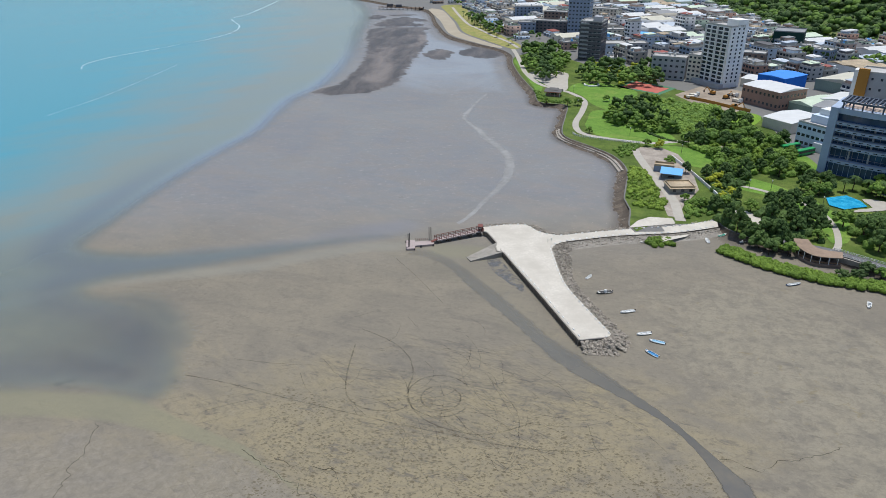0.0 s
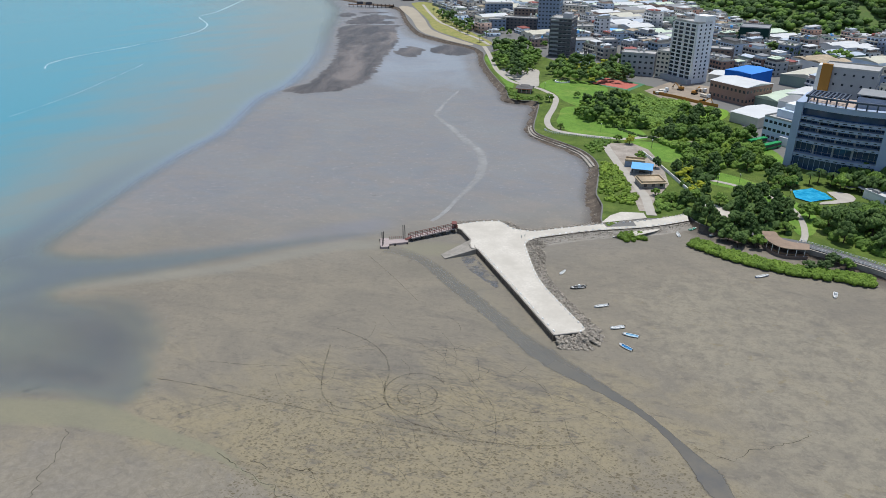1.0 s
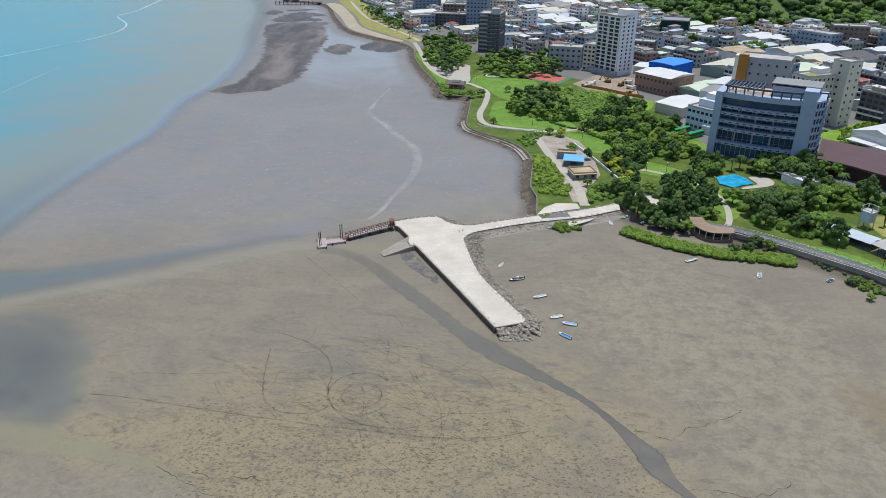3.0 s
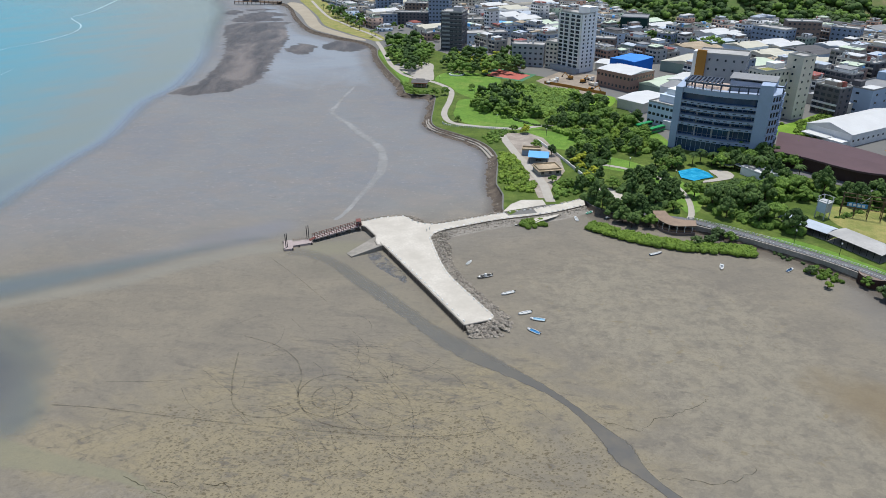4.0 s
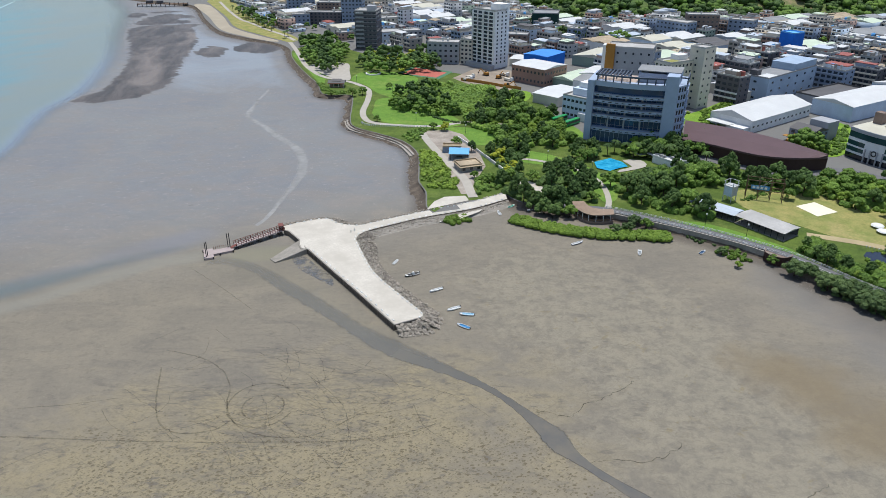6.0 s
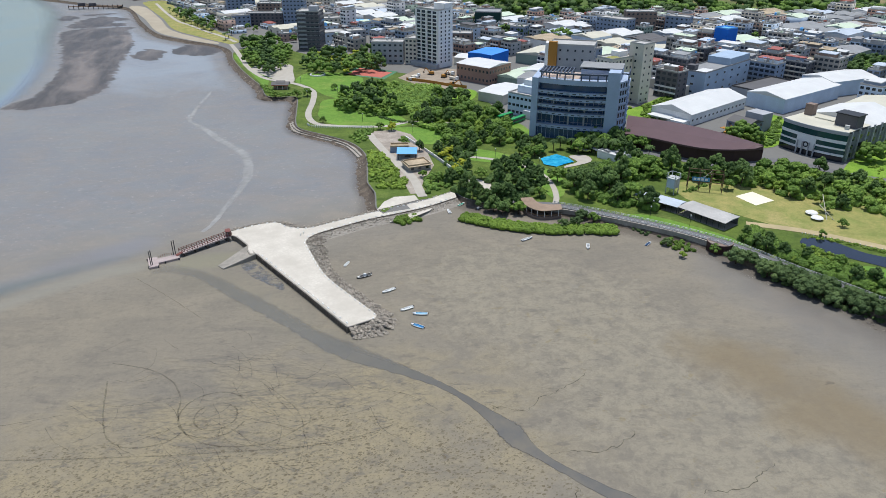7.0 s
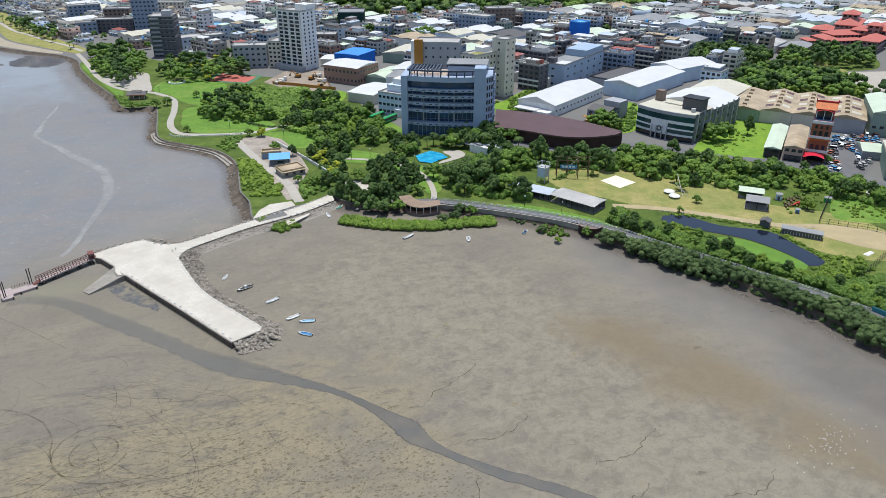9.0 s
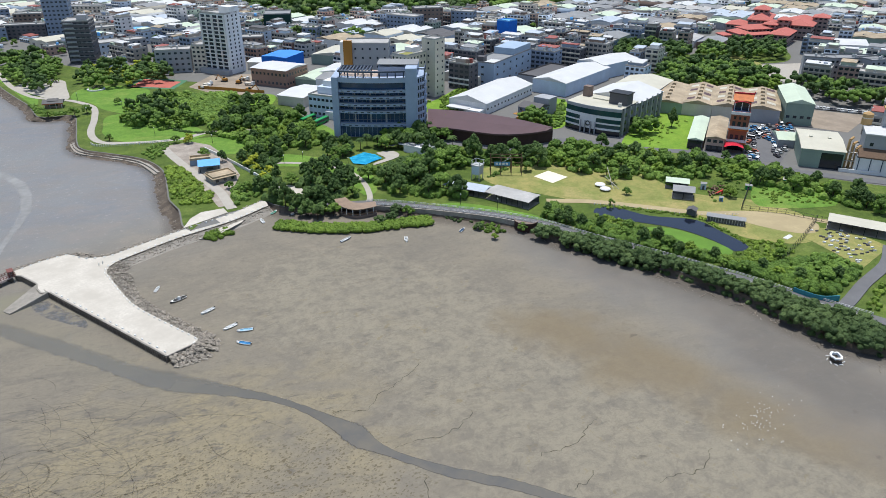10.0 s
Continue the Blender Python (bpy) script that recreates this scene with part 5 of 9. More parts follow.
    for x in (5.0, 12.0, 19.0):
        part("pergola_post", Mesh().box(x - 0.3, x + 0.3, 13.0, 13.6, 29.2, 33.0), M["pergola"], o)
    part("pergola_beam", Mesh().box(4.0, 20, 12.9, 13.7, 33.0, 33.8), M["pergola"], o)
    part("pergola_beam", Mesh().box(3.6, 4.4, 0.0, 13.6, 33.0, 33.8), M["pergola"], o)
    for i in range(9):
        part("pergola_slat", Mesh().box(5.0 + i * 1.75, 5.6 + i * 1.75, 0.4, 12.9, 33.1, 33.7), M["pergola"], o)
    for i in range(3):
        part("pergola_slat", Mesh().box(4.4, 20, 3.4 + i * 3.2, 3.8 + i * 3.2, 33.2, 33.6), M["pergola"], o)
    part("plant_room", Mesh().box(23, X1, 9, 22, 29.2, 34.0), M["office_band"], o)
    part("roof_slab", Mesh().box(22.4, 43.4, 8, 22.6, 35.0, 35.4), M["r_grey"], o, "grey flat roof slab")
    part("rear_rail", Mesh().box(43.2, 47, 6.4, 6.8, 33.2, 33.8).box(46.6, 47, 7, 20, 33.2, 33.8).box(46.5, 47, 6.6, 7.2, 30.5, 33.4).box(46.5, 47, 19.6, 20, 30.5, 33.4), M["pergola"], o)


office()


def apartment_tower():
    at = (192.1, 498.9, -65.9)
    w, d, h, n = 22.1, 15.0, 40.4, 14
    b = thing("apartment_tower", "tall cream apartment tower with dark window bays and white corner", "building", pose(*at[:2], LAND_Z, 0, 0, at[2]))
    claim(*at, [(-2, -2), (w + 2, -2), (w + 2, d + 2), (-2, d + 2)])
    part("wall", Mesh().box(0, w, 0, d, -0.5, h), M["w_bright"], b)
    fh = (h - 3) / n
    bay = Mesh().box(0, 3.9, -0.08, 0, 0, fh * 0.66).data("window", M["pane"])
    for j in range(n):
        for x in (0.8, 5.6, 11.4, 16.6):
            part("window", bay, None, b, at=pose(x, -0.01, 3 + j * fh + 0.3))
        part("balcony_slab", Mesh().box(-0.2, w + 0.1, -0.75, 0, 3 + j * fh - 0.25, 3 + j * fh + 0.12), M["w_bright"], b)
        for y in (3.0, 7.5, 11.5):
            part("window", window_data(1.3, 1.4), None, b, at=pose(w + 0.004, y, 3 + j * fh + 0.7, 0, 0, 90))
    for x in (-0.25, 4.85, 9.9, 10.9, 15.8, 20.9):
        part("fin", Mesh().box(x, x + 0.55, -0.9, 0, 0, h - 0.5), M["w_bright"], b)
    part("corner_pier", Mesh().box(w, w + 0.25, -0.2, 1.6, 0, h).box(w, w + 0.25, d - 2.4, d, 0, h + 2), M["w_bright"], b)
    part("roof", flat_roof(w, d, h, 1.2), M["r_flat"], b)
    part("penthouse", Mesh().box(12, w, 6, d, h, h + 4.6), M["w_bright"], b)
    part("podium", Mesh().box(-3, w + 1, -4, 0, -0.5, 3.2), M["w_grey"], b)


apartment_tower()


def glass_office():
    at = (286.4, 242.7, -77.6)
    w, h = 31.5, 13.9
    b = thing("glass_office", "modern white office with curved green glass bands and flat roof", "building", pose(*at[:2], LAND_Z, 0, 0, at[2]))
    claim(*at, [(-2, -4), (w + 2, -4), (w + 4, 56), (-4, 56)])
    front = bulge(w, 2.6)
    part("wall", Mesh().prism([(p, q + 0.5) for p, q in front] + [(w, 54), (0, 54)], -0.5, h - 0.4), M["fin_grey"], b)
    for z0, z1, key in ((0, 2.6, "dark_glass"), (2.6, 3.6, "w_white"), (3.6, 5.6, "green_glass"), (5.6, 6.4, "w_white"), (6.4, 8.6, "green_glass"), (8.6, 10.0, "w_white"), (10.0, 12.8, "green_glass"), (12.8, 14.4, "w_grey")):
        off = 0.0 if key.startswith("w_") else 0.25
        part("glass_band" if off else "panel_band", Mesh().prism([(p, q + off) for p, q in front] + [(w, 1.2), (0, 1.2)], z0, z1), M[key], b)
    mid = [(p, q - 0.08) for p, q in front[3:7]]
    part("centre_panel", Mesh().prism(mid + [(p, q + 0.6) for p, q in reversed(mid)], 2.6, 10), M["w_white"], b, "white panel with a round emblem")
    ringm = Mesh()
    for i in range(20):
        a0, a1 = 2 * math.pi * i / 20, 2 * math.pi * (i + 1) / 20
        ringm.face((14.6 + 1.4 * math.cos(a0), -2.8, 5.2 + 1.4 * math.sin(a0)), (14.6 + 1.4 * math.cos(a1), -2.8, 5.2 + 1.4 * math.sin(a1)),
                   (14.6 + 0.8 * math.cos(a1), -2.8, 5.2 + 0.8 * math.sin(a1)), (14.6 + 0.8 * math.cos(a0), -2.8, 5.2 + 0.8 * math.sin(a0)))
    part("emblem", ringm, M["steel"], b, "dark ring emblem")
    for x in (10.5, 13.0, 16.2, 18.8):
        part("pylon", Mesh().box(x, x + 0.5, -3.6, -3.0, -0.2, 6.5), M["w_grey"], b)
    part("roof", Mesh().prism([(p, q + 0.4) for p, q in front] + [(w - 0.3, 22), (0.3, 22)], h + 0.5, h + 0.56), M["r_cream"], b, "cream flat front roof")
    part("hall_roof", gable(w, 33, h - 0.4, 4.0, 0.3, "y"), M["r_white"], b, "white metal hall roof", at=pose(0, 21.5, 0))
    for y in (3, 10, 17, 24, 31, 38, 45, 51):
        part("side_fin", Mesh().box(w, w + 0.6, y, y + 0.9, 0, h + 0.4), M["w_grey"], b)
    for y in (5.5, 12.5, 19.5, 26.5, 33.5, 40.5, 47):
        for z0 in (1.5, 5.5, 9.5):
            part("window", window_data(3.6, 2.0), None, b, at=pose(w + 0.004, y, z0, 0, 0, 90))
    part("stair_box", Mesh().box(20.5, 30.5, 8, 15, h + 0.5, h + 6.2), M["w_dark"], b)
    part("stair_box_roof", Mesh().box(20.0, 31.0, 7.5, 15.5, h + 6.2, h + 6.7), M["steel"], b)
    part("lift_box", Mesh().box(2.0, 6.0, 14, 18, h + 0.5, h + 6.0), M["w_brown"], b)
    part("water_tank", Mesh().beam((28, 5, h + 0.5), (28, 5, h + 2.4), 1.1, 12), M["frame"], b)
    part("skylight", Mesh().box(9, 18, 12, 14, h + 0.5, h + 1.1), M["r_cream"], b)


glass_office()


def brown_hall():
    back = [(245.6, 275.5), (232.7, 294.9)]
    front = spline([(213.8, 271.1), (221.4, 261), (231.8, 240), (245, 231.0), (259.3, 227.5)], 4)
    b = thing("event_hall", "low crescent hall with brown metal roof and dark walls", "building", Matrix())
    FOOT.append([(211, 272), (222, 256), (232, 235), (262, 222), (262, 240), (248, 282), (233, 300)])
    inner = [(x + 1.6, y + 1.2) for x, y in front]
    part("wall", Mesh().prism(inner + [(254.4, 252), (244, 274), (232, 292)], LAND_Z - 0.5, 8.0), M["dark_brown"], b, "dark brown metal wall")
    n = len(front)
    crest = [(259.3 + (232.7 - 259.3) * (1 - i / (n - 1)), 227.5 + (294.9 - 227.5) * (1 - i / (n - 1))) for i in range(n)]
    crest = [(x + 5.5 * math.sin(math.pi * i / (n - 1)), y + 2.5 * math.sin(math.pi * i / (n - 1))) for i, (x, y) in enumerate(crest)]
    roof = Mesh().strip([[(*f, 8.9), (*f, 8.1)] for f in reversed(front)])
    roof.strip([[(*f, 8.9), (f[0] * 0.5 + c[0] * 0.5, f[1] * 0.5 + c[1] * 0.5, 9.9), (*c, 10.2)] for f, c in zip(front, crest)])
    roof.strip([[(*c, 10.2), (*c, 7.0)] for c in crest])
    part("roof", roof, M["r_brown"], b)
    for i in range(1, n - 1, 1):
        f, c = front[i], crest[i]
        part("roof_seam", Mesh().beam((*f, 8.93), (*c, 10.24), 0.06, 4), M["r_brown"], b)


brown_hall()

# cream offices behind
b = building(252.5, 340.2, 11.8, 21, 12, 27, "w_cream", "flat", "r_flat", 7, "cream office block with small square windows and roof garden", faces="fl", sizes=(1.1, 1.5), every=2.8)
part("roof_garden", Mesh().box(1, 9, 1, 7, 27.1, 27.7), M["dry_lawn"], b, "yellow-green planted roof")
part("roof_house", Mesh().box(11, 19, 5, 11, 27, 30), M["w_white"], b)
b = building(272.4, 337.6, 17, 10.5, 10, 34.6, "w_cream", "flat", "r_flat", 9, "tall cream stair tower beside the offices", sizes=(1.2, 1.2), every=5.2, faces="fl")
b = building(256.2, 415.9, -39.2, 30, 20, 23.6, "w_grey", "flat", "r_flat", 4, "grey block with an ochre gable wall", sizes=(1.2, 1.4), every=5.0)
part("ochre_wall", Mesh().box(-0.3, 5.5, -2.2, 0, -0.5, 26.0), M["w_ochre"], b, "tall ochre end wall")
part("white_wall", Mesh().box(-2.6, -0.3, -1.2, 6, -0.5, 25.0), M["w_white"], b)
building(287.6, 443.5, -7.7, 23.7, 16, 15.6, "w_cream", "gable", "r_white", 2, "cream hall with white metal roof", rise=1.2)

# warehouses and factories
b = building(260.9, 310.3, -72.3, 24.9, 59, 6.6, "w_white", "gable", "r_white", 0, "white metal warehouse with low pitched roof", rise=3.4, along="y")
windows(b, 24.9, 59, 5, 1, 1.5, (1.4, 1.0), 4.0, "r")
part("canopy", Mesh().box(2, 16, -7, 0, 3.4, 3.7), M["r_white"], b)
part("lean_to", Mesh().box(14, 24, -6, 0, -0.3, 3.3), M["w_white"], b)
building(199, 441.4, -63.1, 27.7, 25, 11.2, "w_brick", "gable", "r_white", 2, "brick factory with white metal roof and window rows", every=2.8, sizes=(1.4, 1.6), rise=1.4, faces="flr")
b = building(219.0, 466.0, -58, 19.5, 25, 12.6, "w_bright_blue", "gable", "r_deep_blue", 0, "bright blue metal factory hall", rise=0.7, along="y")
building(187.5, 383, -62, 18.2, 30, 5.9, "w_cream", "gable", "r_white", 0, "cream hall with bright white roof", rise=1.2)
building(219.1, 423.3, -62.2, 20.2, 34, 4.6, "w_green", "gable", "r_pale_green", 0, "green metal factory with pale roof", rise=2.2, along="y")
building(238, 422.8, -55, 24, 30, 6.3, "w_white", "gable", "r_white", 0, "white roofed factory hall", rise=1.8, along="y")
building(226, 404, -58, 20, 24, 6.6, "w_white", "gable", "r_grey", 0, "low grey roofed factory hall", rise=1.5)
building(263.6, 475.2, -58, 34, 40, 7.2, "w_green", "gable", "r_cream", 0, "long hall with cream and green roof", rise=2.5, along="y")
building(300, 458, -58, 30, 38, 6.5, "w_cream", "gable", "r_pale_green", 0, "factory hall with pale green roof", rise=2.2, along="y")
building(217.5, 487.1, -46.2, 15.1, 18, 5.5, "w_cream", "gable", "r_white", 0, "small hall with white roof", rise=1.0)
building(297.9, 620, -30.5, 24, 26, 17.5, "w_net", "flat", "r_grey", 0, "building wrapped in dark green scaffold netting")
b = building(122.9, 590.4, -26.3, 18.1, 20, 30.3, "w_dark", floors=9, label="dark brown apartment block with pale balconies", every=3.4, sizes=(2.2, 1.5))
for j in range(9):
    part("balcony", Mesh().box(1.0, 7.5, -1.1, 0, 2.2 + j * 3.3, 3.2 + j * 3.3), M["w_grey"], b)
    part("slab_edge", Mesh().box(-0.2, 18.3, -0.25, 0, 1.7 + j * 3.3, 2.0 + j * 3.3), M["w_grey"], b)
part("roof_room", Mesh().box(9, 16, 6, 14, 30.3, 34), M["w_grey"], b)
building(137.4, 721.5, -22.1, 21, 18, 54, "w_blue_grey", floors=15, label="dark blue-grey apartment tower in the town", every=3.4)
building(196.8, 678, -32, 13, 12, 7.2, "w_bright_blue", "gable", "r_blue", 0, "small blue metal roofed shed", rise=1.6)
building(161.8, 515.2, -25.5, 24, 14, 15.5, "w_grey", floors=4, label="grey terraced houses with pale frames", every=4, tanks=2)
building(184.7, 504.8, -45.9, 9.8, 16, 18.4, "w_cream", floors=6, label="cream stepped annex beside the apartment tower")
b = building(189.9, 349.3, -63.3, 16.4, 20, 12, "w_pale_blue", floors=3, label="pale blue stepped office block with balconies", every=2.7)
part("upper_storey", Mesh().box(3, 14, 5, 18, 12, 16), M["w_pale_blue"], b)
part("top_storey", Mesh().box(5, 12, 8, 16, 16, 19), M["w_white"], b)
part("stair", Mesh().box(12, 18, -2.4, 0, 0, 4.5), M["w_white"], b)
b = building(320.5, 335.5, 21, 62, 17, 14.5, "w_steel_blue", "flat", "r_grey", 3, "long blue-grey metal factory with small windows", every=9.0, sizes=(2.0, 1.2), faces="fl")
part("end_block", Mesh().box(34, 62, 1, 16.5, 14.5, 19), M["w_steel_blue"], b)
part("lift_room", Mesh().box(2, 7, 9, 14, 14.5, 18), M["w_dark"], b)
part("roof_sheet", Mesh().box(0.5, 12, 0.5, 8, 15.0, 15.2), M["r_white"], b)
building(334, 326.5, -76.8, 35.5, 44, 7.5, "w_grey", "flat", "r_dark", 0, "wide factory with dark flat roof")
building(306.4, 370.5, -77.2, 28, 46, 5.8, "w_cream", "gable", "r_white", 0, "hall with broad white roof", rise=2.4, along="y")
b = building(279.2, 271.8, -78.4, 12.7, 13, 6.5, "w_blue_grey", "gable", "r_dark", 2, "small blue-grey house with dark roof", rise=2.0)
part("rear_block", Mesh().box(2, 12, 13, 22, -0.3, 9.8), M["w_grey"], b)
part("awning", Mesh().box(-1, 8, -3.5, 0, 2.6, 2.8), M["w_ochre"], b, "yellow awning")
b = building(335.4, 286.1, 12.8, 62, 24, 8.5, "w_pale_blue", "gable", "r_white", 0, "long hall with white metal roof", rise=2.4)
building(393.8, 303, 1, 39, 24, 9.5, "w_pale_blue", "gable", "r_white", 0, "hall with wavy white metal roof", rise=2.4)
building(360, 268, -72, 28, 30, 8.0, "w_white", "gable", "r_cream", 0, "hall with cream white metal roof", rise=2.5, along="y")
b = building(347.2, 231.8, -62, 17.7, 50, 6.6, "w_green", "gable", "r_rust", 0, "old teal walled factory with rusty roof", rise=1.6, along="y")
b = building(356.2, 216.5, -62, 16, 50, 7.0, "w_cream", "gable", "r_rust", 0, "old factory bay with rusty asbestos roof", rise=2.2, along="y")
b = building(363.8, 202.2, -62, 16, 50, 7.0, "w_cream", "gable", "r_rust", 0, "old factory bay with rusty asbestos roof", rise=2.2, along="y")
b = building(371.3, 188, -62, 19, 48, 7.5, "w_grey", "gable", "r_rust", 0, "old factory bay with patched tan roof", rise=2.2, along="y")
building(382.5, 169.8, -57, 14, 42, 12.0, "w_green", "gable", "r_pale_green", 1, "tall green metal shed", rise=2.2, along="y")
building(419, 437, -79.8, 12, 12, 22, "w_bright_blue", "flat", "r_blue", 0, "narrow block wrapped in bright blue sheeting")
building(429, 429, -39, 8, 10, 11, "w_pale_blue", "flat", "r_grey", 0, "small pale rooftop tank house")

# shrine building beside the yard
M["shrine_brick"] = wall_mat("shrine_brick", "96604c")
M["shrine_red"] = surface("red_sheet", rgb("b8303c"), 0.5, 0.1, 0.5, 3.0)
M["shrine_tile"] = surface("orange_tiles", rgb("c87038"), 0.6, 0.25, 0.5, 3.0)
b = shrine = building(318.5, 166.5, -62, 10.5, 12, 19, "shrine_brick", "flat", "r_red", 0, "narrow red shrine building with orange tiled roof")
part("upper_hall", Mesh().box(0.4, 10.1, 5, 12, 19, 24.4), M["shrine_brick"], b)
# dark slab on the wall in place of the shaded hall opening
part("hall_opening", Mesh().box(1.2, 9.3, 4.9, 5.1, 19.4, 23.4), M["dark_glass"], b)
part("tiled_roof", gable(10.5, 8.4, 24.4, 2.6, 0.5, "x"), M["shrine_tile"], b, at=pose(0, 4.2, 0))
part("roof_ridge", Mesh().box(-0.6, 11.1, 8.1, 8.7, 26.9, 27.6).box(-0.8, -0.2, 7.9, 8.9, 27.4, 28.4).box(10.7, 11.3, 7.9, 8.9, 27.4, 28.4), M["shrine_red"], b)
arch = Mesh().strip([[(0.6 + 9.3 * i / 8, y, 23.2 + 1.1 * math.sin(math.pi * i / 8)) for i in range(9)] for y in (2.6, 5.2)])
part("arched_awning", arch, M["shrine_red"], b)
part("blue_terrace", Mesh().box(0.4, 10.1, 0.3, 4.9, 19.05, 19.3), M["boat_blue"], b)
for x in (1.0, 5.0, 9.0):
    part("column", Mesh().beam((x, 4.2, 19.2), (x, 4.2, 23.4), 0.22, 8), M["w_white"], b)
part("parapet", Mesh().box(-0.2, 10.7, -1.2, -0.9, 18.6, 19.9).box(-0.2, 10.7, -1.2, 0.4, 18.4, 18.7), M["w_white"], b)
for z0 in (4.6, 11.4):
    part("balcony", Mesh().box(-0.3, 10.8, -1.8, 0, z0, z0 + 0.4).box(-0.3, 10.8, -1.8, -1.6, z0 + 0.4, z0 + 1.3), M["w_white"], b)
    part("tile_band", Mesh().box(-0.5, 11.0, -2.1, 0, z0 - 0.7, z0 - 0.25), M["shrine_tile"], b)
    for x in (2.2, 5.2, 8.2):
        part("window", window_data(1.8, 2.2), None, b, at=pose(x, -0.003, z0 + 1.1))
for x in (2.4, 5.2, 8.0):
    part("window", window_data(1.3, 1.6), None, b, at=pose(x, -0.003, 15.8))
for y in (3, 6, 9):
    for z0 in (6.4, 10.2, 14):
        part("side_window", window_data(1.3, 1.5), None, b, at=pose(10.503, y, z0, 0, 0, 90))
# no real opening: a dark slab gives the shade of the ground floor
part("shop_opening", Mesh().box(0.8, 9.7, -0.06, 0.02, 0, 3.6), M["dark_glass"], b)
shrine.matrix_basis = shrine.matrix_basis @ Matrix.Diagonal((0.8, 1, 0.96, 1))
b = thing("market_canopy", "bright red arched canopy over a shop front", "canopy", pose(309.5, 163.2, LAND_Z, 0, 0, -56))
arch = Mesh().strip([[(0.6 + 9 * i / 8, y, 3.6 + 1.2 * math.sin(math.pi * i / 8)) for i in range(9)] for y in (0, 6.5)])
part("sheet", arch, surface("red_canopy", rgb("d02c40"), 0.45, 0.08, 0.5, 3.0), b)
for x, y in ((0.7, 0.2), (9.5, 0.2), (0.7, 6.3), (9.5, 6.3)):
    part("post", Mesh().beam((x, y, 0), (x, y, 3.7), 0.1), M["steel"], b)
b = building(308.6, 171.8, -62, 8.4, 40, 6.6, "w_pink", "gable", "r_rust", 2, "old shop house with rusty metal roof", rise=1.0, every=2.7, along="y")
# shaded shop front, done as a dark slab on the closed wall
part("shop_opening", Mesh().box(0.6, 7.8, -0.06, 0.02, -0.2, 2.8), M["dark_glass"], b)
b = building(304.6, 179.2, -62, 7.0, 44, 4.8, "w_dark", "gable", "r_pale_green", 0, "open shed with pale green roof", rise=1.0, along="y")
# dark slab that imitates the shade inside the open shed
part("open_front", Mesh().box(0.4, 6.6, -0.06, 0.02, -0.2, 4.2), M["dark_glass"], b)
b = building(341, 151.5, -52, 9.2, 15, 4.0, "w_grey", "gable", "r_pale_green", 0, "small house with pale green roof", rise=1.8)
b = building(321.6, 131.5, -60, 18, 33, 8.6, "w_green", "gable", "r_cream", 0, "big open shed with cream metal roof", rise=1.2)
for k in range(2):
    part("roof_vent", Mesh().box(4 + k * 8, 5.4 + k * 8, 15.6, 17.4, 9.7, 10.3), M["r_cream"], b)
# the bay's inner shade is a dark slab laid on the wall
part("open_bay", Mesh().box(8.4, 17.4, -0.06, 0.02, -0.2, 7.4), M["dark_glass"], b, "dark slab for the shaded open bay")
b = building(332, 111.6, -64, 26, 24, 7.0, "w_white", "flat", "r_grey", 0, "concrete plant building with pale panel walls")
for i in range(6):
    part("panel_rib", Mesh().box(1 + i * 4.6, 1.35 + i * 4.6, -0.25, 0, 0, 7), M["pergola"], b)
part("brown_band", Mesh().prism([(0.5, -0.4), (26, -0.4), (26, 5.0), (0.5, 5.0)], 7.2, lambda x, y: 7.7 + 0.5 * (y + 0.4)), M["trunk_wood"], b, "brown sloping roof band")
part("upper_house", Mesh().box(2, 26, 5, 20, 7, 16.5), M["w_grey"], b)
part("upper_roof", Mesh().box(1.6, 26.4, 4.6, 20.4, 16.5, 17.0), M["r_white"], b)
for x in (5, 12, 19):
    part("window", window_data(1.4, 1.6), None, b, at=pose(x, 4.998, 11.5))
part("rear_tower", Mesh().box(9, 26, 20, 24, 7, 25), M["w_grey"], b)
part("tower_ledge", Mesh().box(8.4, 26.4, 19.4, 24.4, 25, 25.8), M["w_tan"], b)
for x, y, z0, r, h in ((352.5, 118.5, 17.0, 2.3, 5.0), (357.6, 108.2, 25.8, 2.6, 4.6), (360, 102.5, 25.8, 2.6, 4.6)):
    k = thing("silo", "tan steel silo on the roof of the concrete plant", "silo", pose(x, y, LAND_Z + z0), "plant silos")
    part("shell", Mesh().beam((0, 0, 0), (0, 0, h), r, 20), M["w_tan"], k)
    part("cone", Mesh().beam((0, 0, h), (0, 0, h + 0.8), r, 20, 1.0), M["w_tan"], k)
    part("ring", Mesh().beam((0, 0, h * 0.6), (0, 0, h * 0.6 + 0.4), r + 0.15, 20), M["w_cream"], k)
k = thing("duct_tower", "tan duct tower with bent pipes beside the plant", "tower", pose(336, 117.5, LAND_Z, 0, 0, -60))
for x in (0, 1.8, 3.6):
    part("duct", Mesh().beam((x, 0, 0), (x, 0, 13 - x), 0.6, 10), M["w_tan"], k)
    part("elbow", Mesh().beam((x, 0, 13 - x), (x + 1.5, 2.4, 13.6 - x), 0.6, 10), M["w_tan"], k)
for z0 in (3.4, 7.4):
    part("platform", Mesh().box(-1.2, 5.0, -1.4, 1.4, z0, z0 + 0.25), M["w_cream"], k)
part("low_wall", Mesh().box(-3, 24, -7.5, -7.0, 0, 1.6), M["w_white"], k, "pale blue-white yard wall")

